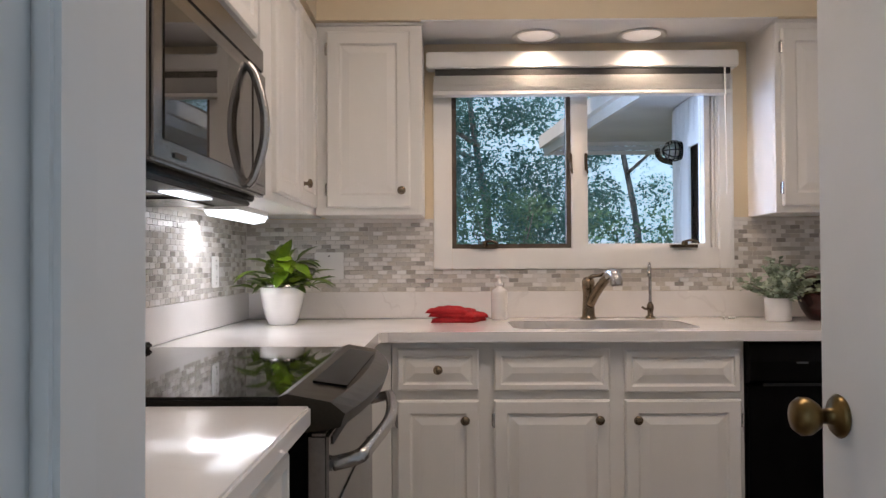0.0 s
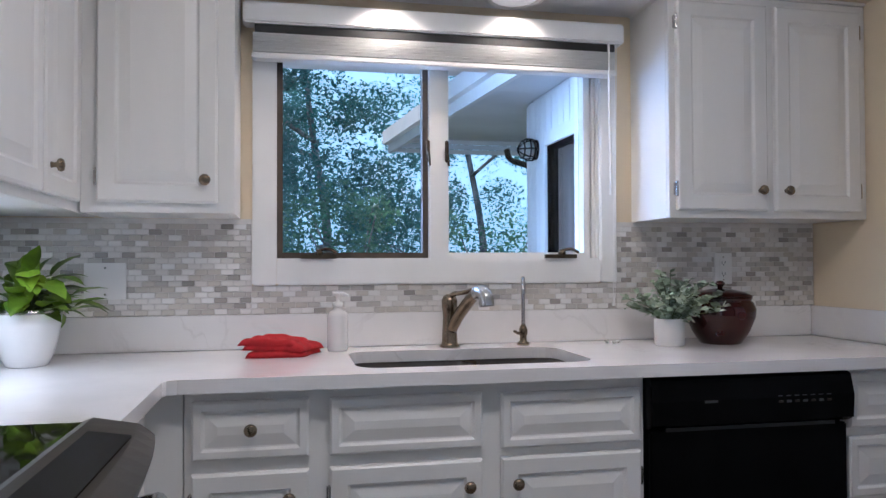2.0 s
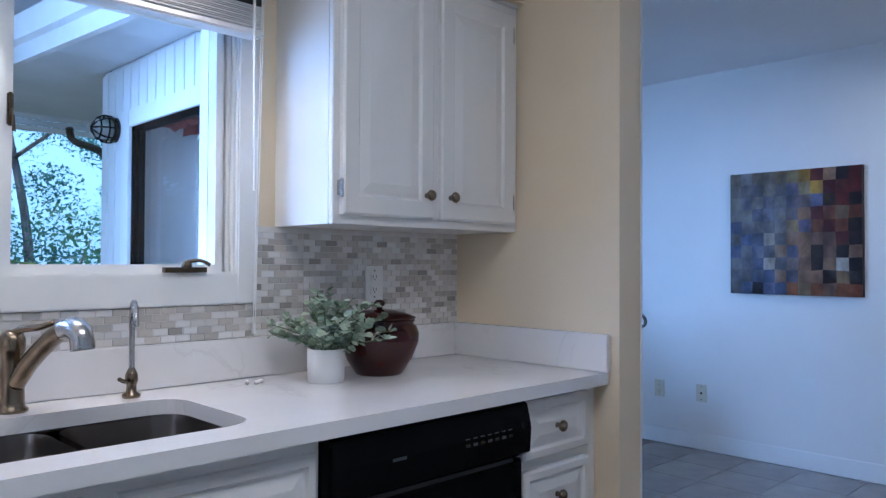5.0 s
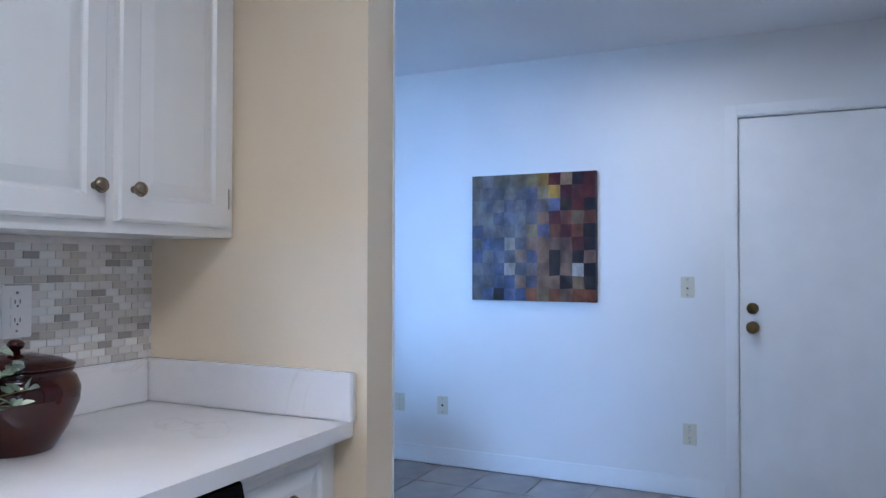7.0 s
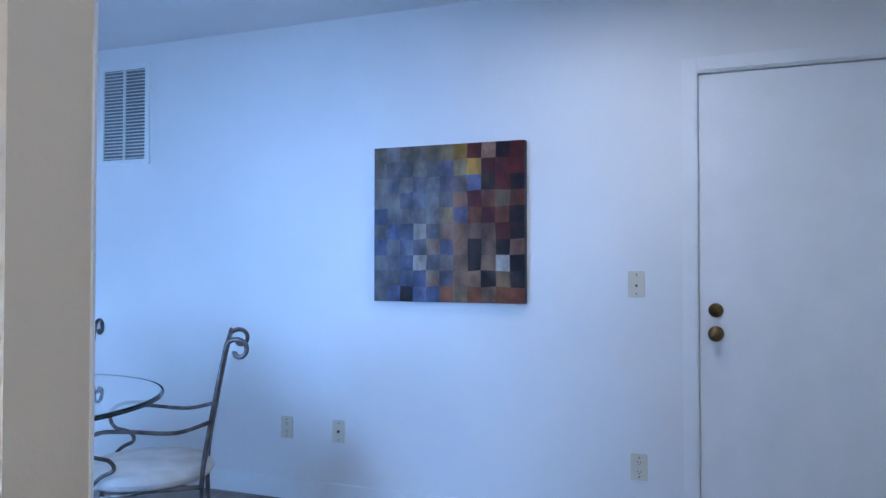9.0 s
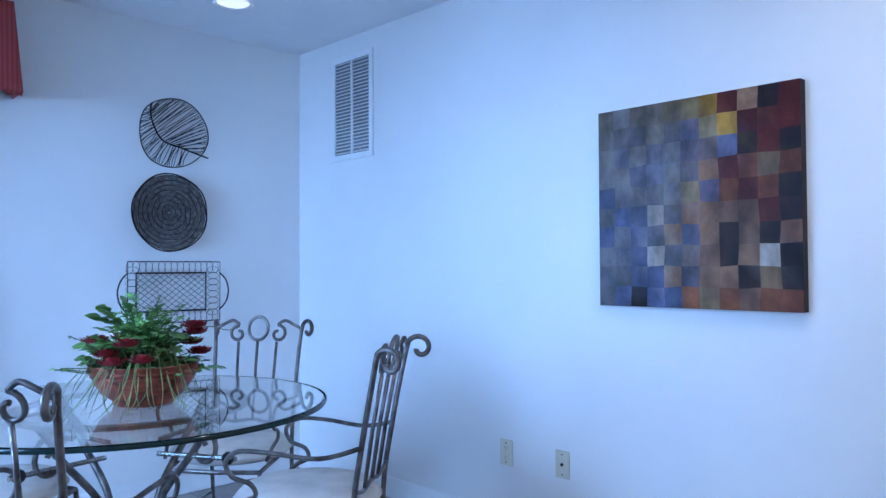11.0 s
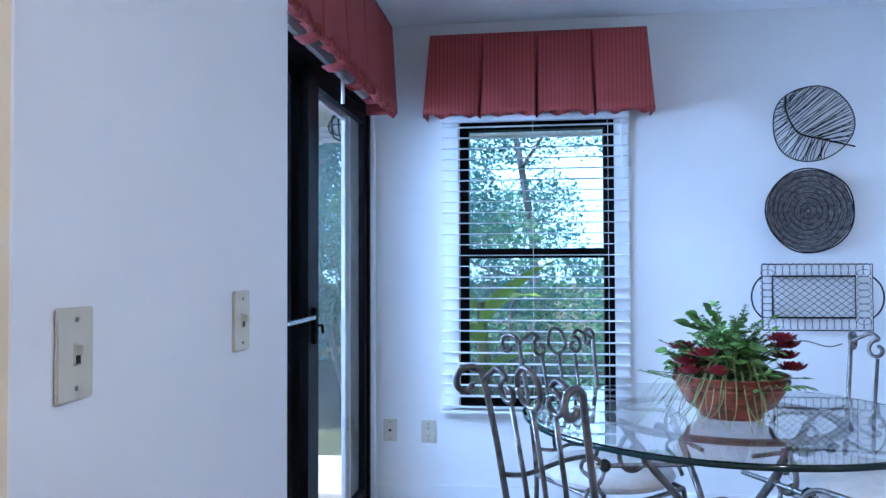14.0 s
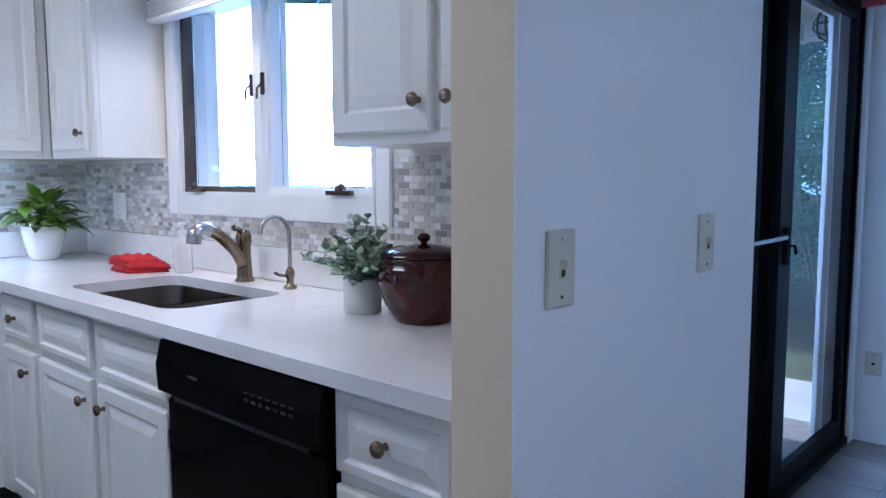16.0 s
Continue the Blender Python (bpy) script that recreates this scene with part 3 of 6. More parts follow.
# ---- wall cabinets ----
UB, UT, UF = 1.33, 2.073, 3.434
right_upper = cabinet("wall_cabinet", (2.129, UF, 0), 0.746, 0.279, UB, UT, "white painted double-door wall cabinet beside the window", 0, "wall cabinets")
front("door", right_upper, 0.022, UB + 0.025, 0.33, 0.69, 0, (0.298, 0.067), 0.055, 0.0)
front("door", right_upper, 0.383, UB + 0.025, 0.33, 0.69, 0, (0.035, 0.067), 0.055, 0.33)
part("cornice", B(-0.008, 0.746, -0.012, 0.278, UT, UT + 0.011, bevel=0.003), M_CAB, right_upper)
left_upper = cabinet("wall_cabinet", (0.335, UF, 0), 0.417, 0.279, UB, UT, "white painted single-door wall cabinet beside the window", 0, "wall cabinets")
front("door", left_upper, 0.045, UB + 0.028, 0.325, 0.69, 0, (0.293, 0.064), 0.055, 0.0)
part("cornice", B(0, 0.425, -0.012, 0.278, UT, UT + 0.011, bevel=0.003), M_CAB, left_upper)
side_upper = thing("wall_cabinet", (-0.02, 2.60, 0), "white painted wall cabinet in the corner by the microwave", "cabinet", "wall cabinets")
part("body", B(0, 0.33, 0, 1.11, UB + 0.002, UT - 0.002), M_CAB, side_upper)
part("face_frame", B(0.33, 0.35, 0, 0.83, UB, UT, bevel=0.002), M_CAB, side_upper)
side_front("door", side_upper, 0.13, UB + 0.025, 0.34, 0.69, 0.35, None, 0.05)
side_front("door", side_upper, 0.49, UB + 0.025, 0.30, 0.69, 0.35, (0.035, 0.067), 0.05)
over_mw = thing("wall_cabinet", (-0.02, 1.80, 0), "white painted short wall cabinet above the microwave", "cabinet", "wall cabinets")
part("body", B(0, 0.33, 0, 0.798, 1.752, UT - 0.002), M_CAB, over_mw)
side_front("door", over_mw, 0.02, 1.77, 0.37, 0.29, 0.33, (0.33, 0.05), 0.05)
side_front("door", over_mw, 0.41, 1.77, 0.37, 0.29, 0.33, (0.04, 0.05), 0.05)
near_upper = thing("wall_cabinet", (-0.02, 0.93, 0), "white painted wall cabinet above the near worktop", "cabinet", "wall cabinets")
part("body", B(0, 0.32, 0, 0.842, UB, UT - 0.002), M_CAB, near_upper)
side_front("door", near_upper, 0.43, UB + 0.025, 0.40, 0.69, 0.32, (0.355, 0.067), 0.055)
side_front("door", near_upper, 0.02, UB + 0.025, 0.40, 0.69, 0.32, (0.04, 0.067), 0.055)


def strip_light(at, label, length=0.34):
    s = thing("under_cabinet_light", at, label, "light", "under-cabinet lights")
    part("housing", B(0, 0.10, 0, length, 0.012, 0.032, bevel=0.003), M_WHITEPLASTIC, s)
    bm = bmesh.new()
    prof = [(0.0, 0.012), (0.012, -0.006), (0.05, -0.014), (0.088, -0.006), (0.10, 0.012)]
    a, b = [[bm.verts.new((x, y, z)) for x, z in prof] for y in (0.004, length - 0.004)]
    for k in range(4):
        bm.faces.new((a[k], a[k + 1], b[k + 1], b[k]))
    bm.faces.new(a[::-1]), bm.faces.new(b)
    part("diffuser", bm, M_STRIPGLOW, s, "glowing cool white diffuser")
    return s


strip_light((0.09, 2.84, 1.30), "lit fluorescent strip under the corner wall cabinet", 0.42)
strip_light((0.09, 1.14, 1.298), "lit fluorescent strip under the near wall cabinet", 0.42)

# ---- microwave over the range: body from x -0.02 to 0.38, front door to 0.40 ----
mw = thing("microwave", (-0.02, 1.80, 1.315), "stainless over-the-range microwave with a curved handle", "microwave")
part("body", B(0, 0.335, 0.002, 0.795, 0.0, 0.425, bevel=0.004), M_BLACK, mw)
door_mw = part("door", B(0.337, 0.367, 0.0, 0.795, 0.012, 0.352, bevel=0.006), M_MWSTEEL, mw, "brushed stainless door")
part("top_grille", B(0.337, 0.361, 0.0, 0.795, 0.356, 0.425, bevel=0.005), M_MWSTEEL, mw, "brushed stainless vent strip")
part("window", B(0.366, 0.3695, 0.05, 0.53, 0.055, 0.315, bevel=0.001), M_MWGLASS, door_mw, "dark reflective glass")
part("control_panel", B(0.366, 0.3695, 0.655, 0.775, 0.04, 0.33, bevel=0.001), M_MWGLASS, door_mw, "dark control strip")
bm = bmesh.new()
tube(bm, spline([(0.367, 0.60, 0.025), (0.385, 0.602, 0.05), (0.406, 0.605, 0.12), (0.412, 0.606, 0.18), (0.406, 0.605, 0.24), (0.385, 0.602, 0.31), (0.367, 0.60, 0.335)], 6), 0.012, 10)
part("handle", bm, M_STEEL, door_mw, "bowed stainless handle", True)
part("base_panel", B(0.02, 0.33, 0.03, 0.765, -0.014, -0.001, bevel=0.003), M_DARKSTEEL, mw)
for y in (0.10, 0.46):
    part("grease_filter", B(0.05, 0.25, y, y + 0.25, -0.019, -0.0145, bevel=0.001), M_MWSTEEL, mw, "metal grease filter")
part("lamp_lens", B(0.26, 0.31, 0.30, 0.50, -0.018, -0.0145), M_STRIPGLOW, mw, "lit cooktop lamp lens")
part("badge", B(0.3696, 0.3702, 0.10, 0.16, 0.028, 0.038), M_DARKSTEEL, door_mw)

# ---- range ----
rng = thing("range", (-0.02, 1.79, 0), "stainless slide-in range with a black glass cooktop", "range")
part("body", B(0.03, 0.63, 0.012, 0.805, 0.06, 0.895, bevel=0.004), M_BLACK, rng)
part("cooktop", B(0.02, 0.60, 0.0, 0.825, 0.896, 0.916, bevel=0.004), M_BLACKGLASS, rng, "black ceramic glass cooktop")
part("rear_vent", B(0.012, 0.075, 0.03, 0.795, 0.9165, 0.934, bevel=0.005), M_BLACK, rng)
bm = bmesh.new()   # bow-fronted control ledge sloping down to the front
N = 14
rows_ = []
for k in range(N + 1):
    y = -0.004 + 0.833 * k / N
    bow = 0.035 * (1 - (2 * k / N - 1) ** 2)
    rows_.append([bm.verts.new(p) for p in ((0.585, y, 0.9165), (0.60, y, 0.922), (0.675 + bow * 0.6, y, 0.908), (0.70 + bow, y, 0.888), (0.692 + bow, y, 0.865), (0.63, y, 0.855), (0.585, y, 0.86))])
for a, b in zip(rows_, rows_[1:]):
    for k in range(7):
        bm.faces.new((a[k], a[(k + 1) % 7], b[(k + 1) % 7], b[k]))
bm.faces.new(rows_[0][::-1]), bm.faces.new(rows_[-1])
ledge = part("control_panel", bm, M_DARKSTEEL, rng, "bowed stainless control panel")
bm = bmesh.new()
m_t = pose(0.655, 0, 0.9165, 0, 8.5, 0)
box(bm, -0.035, 0.03, 0.14, 0.70, -0.002, 0.0022)
bmesh.ops.transform(bm, matrix=m_t, verts=bm.verts)
part("touch_panel", bm, M_BLACK, ledge, "black touch control strip")
oven = part("oven_door", B(0.632, 0.668, 0.02, 0.80, 0.26, 0.848, bevel=0.006), M_MWSTEEL, rng, "stainless oven door")
part("oven_window", B(0.6675, 0.671, 0.12, 0.70, 0.36, 0.70, bevel=0.001), M_BLACKGLASS, oven, "dark oven glass")
part("vent_slot", B(0.668, 0.6705, 0.06, 0.76, 0.822, 0.836), M_DARK, oven)
bm = bmesh.new()
tube(bm, spline([(0.668, 0.07, 0.785), (0.71, 0.075, 0.795), (0.725, 0.12, 0.80), (0.745, 0.41, 0.80), (0.725, 0.70, 0.80), (0.71, 0.745, 0.795), (0.668, 0.75, 0.785)], 6), 0.0135, 10)
part("handle", bm, M_STEEL, oven, "bowed stainless oven handle", True)
part("warming_drawer", B(0.632, 0.664, 0.02, 0.80, 0.07, 0.252, bevel=0.006), M_STEEL, rng)

rng.matrix_basis = pose(-0.02, 1.798, 0) @ Matrix.Diagonal((1, 0.924, 1, 1))

# ---- dishwasher ----
dw = thing("dishwasher", (1.879, 3.10, 0), "black built-in dishwasher with a push-button panel", "dishwasher")
part("body", B(0.004, 0.628, 0.03, 0.57, 0.0, 0.866), M_BLACK, dw)
part("door", B(0.004, 0.628, 0.0, 0.029, 0.11, 0.715, bevel=0.005), M_BLACK, dw)
bm = bmesh.new()
prof = [(-0.0, 0.722), (-0.022, 0.735), (-0.026, 0.80), (-0.012, 0.858), (0.0, 0.864), (0.029, 0.864), (0.029, 0.722)]
a, b = [[bm.verts.new((x, y, z)) for y, z in prof] for x in (0.0, 0.632)]
for k in range(7):
    bm.faces.new((a[k], a[(k + 1) % 7], b[(k + 1) % 7], b[k]))
bm.faces.new(a[::-1]), bm.faces.new(b)
panel = part("control_panel", bm, M_BLACK, dw, "curved black control panel")
M_PRINT = material("grey_print", (0.055, 0.055, 0.055), 0.5, vary=0.05, bump=0.0)
for k in range(7):
    part("button", B(0.385 + 0.026 * k, 0.400 + 0.026 * k, -0.0275, -0.024, 0.785, 0.792, bevel=0.0005), M_PRINT if k % 2 else M_DARKSTEEL, panel)
    part("legend", B(0.384 + 0.026 * k, 0.398 + 0.026 * k, -0.0268, -0.0245, 0.803, 0.8055), M_PRINT, panel)
part("badge", B(0.155, 0.195, -0.0268, -0.0242, 0.793, 0.800), M_PRINT, panel)
part("pull", B(0.05, 0.58, -0.008, 0.004, 0.714, 0.724), M_DARK, panel)
part("toe_plate", B(0.01, 0.622, 0.05, 0.06, 0.0, 0.10), M_BLACK, dw)

# ---- taps and things on the counter ----
faucet = thing("faucet", (1.43, 3.62, CT), "brushed nickel pull-out kitchen faucet with a lever", "faucet")
part("base", lathe(bmesh.new(), [(0.033, 0.0), (0.033, 0.006), (0.027, 0.012), (0.026, 0.02), (0.0225, 0.10), (0.024, 0.125), (0.026, 0.13), (0.026, 0.155), (0.02, 0.17), (0.01, 0.175)], seg=24), M_BRASS, faucet, "", True)
bm = bmesh.new()
tube(bm, spline([(0.005, -0.01, 0.06), (0.022, -0.05, 0.11), (0.045, -0.12, 0.165), (0.056, -0.165, 0.185)], 6), 0.019, 14)
spout = part("spout", bm, M_BRASS, faucet, "", True)
bm = bmesh.new()
tube(bm, spline([(0.054, -0.16, 0.184), (0.061, -0.19, 0.188), (0.067, -0.215, 0.175), (0.069, -0.222, 0.145)], 5), 0.023, 14)
part("spray_head", bm, M_STEEL, spout, "polished spray head", True)
bm = bmesh.new()
tube(bm, spline([(0, 0, 0.165), (0.012, -0.03, 0.178), (0.035, -0.06, 0.182), (0.06, -0.075, 0.192)], 5), 0.008, 10, (1.2, 0.8))
part("lever", bm, M_BRASS, faucet, "", True)
tap = thing("filter_tap", (1.685, 3.62, CT), "slim gooseneck filtered-water tap", "tap")
part("base", lathe(bmesh.new(), [(0.021, 0.0), (0.021, 0.008), (0.012, 0.014), (0.011, 0.03), (0.015, 0.04), (0.014, 0.055), (0.007, 0.07)], seg=18), M_BRASS, tap, "", True)
bm = bmesh.new()
tube(bm, spline([(0, 0, 0.05), (0, 0, 0.15), (-0.002, -0.004, 0.195), (-0.01, -0.03, 0.225), (-0.02, -0.065, 0.222), (-0.026, -0.085, 0.195), (-0.026, -0.087, 0.175)], 6), 0.0065, 10)
part("neck", bm, M_STEEL, tap, "", True)
part("lever", tube(bmesh.new(), [(0, 0, 0.04), (-0.025, -0.02, 0.042), (-0.04, -0.03, 0.05)], 0.005, 8), M_BRASS, tap)

soap = thing("soap_dispenser", (1.06, 3.60, CT), "white pump soap bottle", "bottle")
part("bottle", lathe(bmesh.new(), [(0.03, 0.0), (0.033, 0.006), (0.033, 0.11), (0.028, 0.125), (0.014, 0.132), (0.014, 0.14)], seg=24), M_CERAMIC, soap, "", True)
pump = part("pump", lathe(bmesh.new(), [(0.016, 0.141), (0.016, 0.155), (0.006, 0.158), (0.006, 0.175), (0.014, 0.178), (0.014, 0.186)], seg=16), M_WHITEPLASTIC, soap, "", True)
part("nozzle", tube(bmesh.new(), [(0, 0, 0.182), (0.02, -0.02, 0.182), (0.032, -0.03, 0.176)], 0.005, 8), M_WHITEPLASTIC, pump)

# crumpled towel: three loose folds of cloth
towel = thing("towel", (0.885, 3.49, CT), "crumpled red cotton dish towel folded beside the sink", "towel")


def fold(corners, z0, thick, lift, seed):
    """One plump fold over four corners, wrinkled on top, each corner raised by its lift."""
    bm = bmesh.new()
    n = 22
    for top in (0, 1):
        g = []
        for i in range(n + 1):
            row = []
            for j in range(n + 1):
                u, v = i / n, j / n
                wts = ((1 - u) * (1 - v), u * (1 - v), u * v, (1 - u) * v)
                x = sum(w * c[0] for w, c in zip(wts, corners)) + 0.004 * math.sin(7 * v + seed)
                y = sum(w * c[1] for w, c in zip(wts, corners)) + 0.004 * math.sin(8 * u + seed * 2)
                z = z0 + sum(w * c for w, c in zip(wts, lift))
                rim = (1 - abs(2 * u - 1) ** 8) * (1 - abs(2 * v - 1) ** 8)
                crease = 0.0035 * math.sin(26 * v + 5 * u + seed) * math.sin(3 * u + 1) + 0.002 * math.sin(11 * u - 9 * v + seed)
                row.append(bm.verts.new((x, y, z + (thick * math.sqrt(max(rim, 0.0)) + crease * rim) * top)))
            g.append(row)
        for i in range(n):
            for j in range(n):
                bm.faces.new((g[i][j], g[i + 1][j], g[i + 1][j + 1], g[i][j + 1]))
    bmesh.ops.remove_doubles(bm, verts=bm.verts, dist=0.00005)
    bmesh.ops.recalc_face_normals(bm, faces=bm.faces)
    part("fold", bm, M_TOWEL, towel, "", True)


fold(((-0.112, 0.016), (0.008, -0.080), (0.122, -0.012), (0.03, 0.075)), 0.001, 0.022, (0, 0, 0, 0), 0.5)
fold(((-0.122, 0.024), (0.012, -0.074), (0.135, -0.010), (0.028, 0.085)), 0.017, 0.020, (0.006, -0.001, -0.006, 0.008), 2.1)
fold(((-0.120, 0.030), (-0.002, -0.058), (0.100, 0.000), (0.02, 0.080)), 0.029, 0.019, (0.006, 0.000, -0.004, 0.010), 4.0)

towel.matrix_basis = pose(0.888, 3.505, CT, 0, 0, 35) @ Matrix.Scale(1.1, 4)


def leaf(bm, base, way, normal, length, width, bend=0.3, heart=0.0):
    """One leaf with a folded midrib and a bend."""
    way, normal = Vector(way).normalized(), Vector(normal).normalized()
    side = way.cross(normal).normalized()
    normal = side.cross(way)
    prof = ((0.0, 0.08 + heart), (0.2, 0.8 + heart * 0.4), (0.45, 1.0), (0.75, 0.62), (1.0, 0.0))
    rows = []
    for t, w in prof:
        c = Vector(base) + way * length * t - normal * bend * length * t * t
        rows.append((bm.verts.new(c + side * width * 0.5 * w + normal * width * 0.12 * w), bm.verts.new(c), bm.verts.new(c - side * width * 0.5 * w + normal * width * 0.12 * w)))
    for a, b in zip(rows, rows[1:]):
        bm.faces.new((a[0], b[0], b[1], a[1]))
        bm.faces.new((a[1], b[1], b[2], a[2]))


rnd = random.Random(4)


def rand_way(up0, up1):
    a, e = rnd.uniform(0, 2 * math.pi), radians(rnd.uniform(up0, up1))
    return Vector((math.cos(a) * math.cos(e), math.sin(a) * math.cos(e), math.sin(e)))


pothos = thing("potted_plant", (0.204, 3.43, CT), "leafy green pothos in a round white ceramic pot", "plant")
part("pot", lathe(bmesh.new(), [(0.046, 0.0), (0.053, 0.003), (0.064, 0.025), (0.077, 0.07), (0.085, 0.115), (0.087, 0.145), (0.082, 0.145), (0.08, 0.11), (0.05, 0.10)], seg=40), M_CERAMIC, pothos, "glazed white pot", True)
part("band", lathe(bmesh.new(), [(0.0875, 0.145), (0.0875, 0.158), (0.082, 0.158), (0.082, 0.145)], seg=40, close=False), M_STEEL, pothos, "silver rim band", True)
part("soil", lathe(bmesh.new(), [(0.081, 0.132), (0.081, 0.137), (0.03, 0.143)], seg=24), M_SOIL, pothos)
bml, bms = bmesh.new(), bmesh.new()
for k in range(74):
    d = rand_way(-2, 85)
    r = rnd.uniform(0.06, 0.150)
    tip = Vector((0, 0, 0.145)) + Vector((d.x * 0.85, d.y * 0.85, d.z * 0.85)) * r
    tube(bms, spline([(d.x * 0.02, d.y * 0.02, 0.135), (tip.x * 0.5, tip.y * 0.5, 0.145 + (tip.z - 0.145) * 0.8), tip], 3), 0.0022, 5)
    out = Vector((d.x, d.y, rnd.uniform(-0.3, 0.75)))
    leaf(bml, tip, out, Vector((0, 0, 1)) - out * 0.2 + rand_way(0, 90) * 0.3, rnd.uniform(0.065, 0.10), rnd.uniform(0.042, 0.062), 0.35, 0.3)
part("stem", bms, M_STEM, pothos)
part("foliage", bml, M_LEAF, pothos, "broad glossy yellow-green leaves", True)

vase = thing("potted_plant", (2.16, 3.50, CT), "grey-green eucalyptus sprigs in a small white pot", "plant")
part("pot", lathe(bmesh.new(), [(0.046, 0.0), (0.049, 0.004), (0.051, 0.09), (0.046, 0.09), (0.044, 0.07)], seg=32), M_GREYCERAMIC, vase, "matte white cylinder pot", True)
bml, bms = bmesh.new(), bmesh.new()
for k in range(34):
    d = rand_way(8, 85)
    n = rnd.uniform(0.11, 0.18)
    run = spline([(d.x * 0.02, d.y * 0.02, 0.07), (d.x * n * 0.45, d.y * n * 0.45, 0.08 + d.z * n * 0.6), (d.x * n * 1.05, d.y * n * 1.05, 0.085 + d.z * n * 0.95)], 6)
    tube(bms, run, 0.0012, 5)
    for p in run[3:]:
        for q in range(2):
            w = rand_way(-20, 60)
            leaf(bml, p, w, rand_way(20, 90), rnd.uniform(0.020, 0.032), rnd.uniform(0.016, 0.025), 0.1)
part("stem", bms, M_STEM, vase)
part("foliage", bml, M_EUC, vase, "small round silvery leaves", True)

urn = thing("lidded_jar", (2.375, 3.535, CT), "glossy dark red stoneware jar with a knobbed lid", "jar")
part("body", lathe(bmesh.new(), [(0.075, 0.0), (0.08, 0.004), (0.108, 0.05), (0.130, 0.105), (0.132, 0.135), (0.122, 0.160), (0.112, 0.168), (0.118, 0.174), (0.118, 0.180), (0.108, 0.182)], seg=48), M_URN, urn, "", True)
lid = part("lid", lathe(bmesh.new(), [(0.120, 0.1825), (0.121, 0.187), (0.09, 0.200), (0.04, 0.211), (0.016, 0.214)], seg=48), M_URN, urn, "", True)
part("lid_knob", lathe(bmesh.new(), [(0.010, 0.213), (0.009, 0.220), (0.017, 0.226), (0.019, 0.234), (0.012, 0.242), (0.004, 0.244)], seg=20), M_URN, lid, "", True)
M_MOTIF = material("cream_painted_motif", (0.70, 0.62, 0.45), 0.3, vary=0.1, bump=0.0)
for k in range(6):
    a = radians(158 + 7 * k)
    bm = bmesh.new()
    rr = 0.1305
    leaf(bm, (rr * math.cos(a), rr * math.sin(a), 0.095 + 0.012 * (k % 2)), (math.cos(a + 1.57), math.sin(a + 1.57), 0.8 if k % 2 else -0.5), (math.cos(a), math.sin(a), 0), 0.024, 0.010, 0.0)
    part("painted_leaf", bm, M_MOTIF, urn)
urn.matrix_basis = pose(2.362, 3.52, CT) @ Matrix.Scale(0.88, 4)
for k in range(5):
    a = radians(245 + 6 * k)
    lathe_bm = lathe(bmesh.new(), [(0.002, 0.0), (0.006, 0.003), (0.006, 0.008), (0.002, 0.011)], 1.98 + 0.018 * k - 0.03 * (k // 3), 3.60 - 0.012 * (k % 2), 10, "z", CT)
    solid("cork_stopper", lathe_bm, M_WHITEPLASTIC, "small white stopper lying on the worktop", "stopper", "thing", True)["group"] = "small stoppers on the worktop"

# ---- outlets and switches ----


def plate(at, normal, label, holes, mat=None, h=0.115, w=0.072, group="wall plates"):
    """A wall plate with its slots; local x along the wall, -y out of it."""
    rz = {"-y": 0, "+x": 90, "-x": -90, "+y": 180}[normal]
    p = thing("outlet" if holes in ("outlet", "jack") else "light_switch", at, label, "outlet" if holes in ("outlet", "jack") else "switch", group, rz=rz)
    part("plate", B(-w / 2, w / 2, -0.006, 0, -h / 2, h / 2, bevel=0.002), mat or M_PLASTIC, p)
    if holes == "outlet":
        for z in (-0.02, 0.02):
            s = part("socket", B(-0.016, 0.016, -0.008, -0.0055, z - 0.014, z + 0.014, bevel=0.002), mat or M_PLASTIC, p)
            for x in (-0.006, 0.006):
                part("slot", B(x - 0.001, x + 0.001, -0.0084, -0.007, z - 0.002, z + 0.007), M_DARK, s)
            part("slot", B(-0.002, 0.002, -0.0084, -0.007, z - 0.009, z - 0.005), M_DARK, s)
    elif holes == "jack":
        part("jack", lathe(bmesh.new(), [(0.007, -0.011), (0.007, -0.006)], 0, 0, 12, "y", 0), M_DARKSTEEL, p)
    elif holes == "switch":
        s = part("collar", B(-0.006, 0.006, -0.0085, -0.0055, -0.014, 0.014, bevel=0.001), mat or M_PLASTIC, p)
        part("slot", B(-0.0045, 0.0045, -0.0092, -0.0084, -0.0115, -0.0015), M_DARK, s)
        part("toggle", B(-0.004, 0.004, -0.017, -0.006, -0.001, 0.011, bevel=0.001), mat or M_PLASTIC, s)
    for z in (-0.042, 0.042):
        part("screw", lathe(bmesh.new(), [(0.0032, -0.0072), (0.0032, -0.0058)], 0, 0, 10, "y", z), M_STEEL, p)
    return p


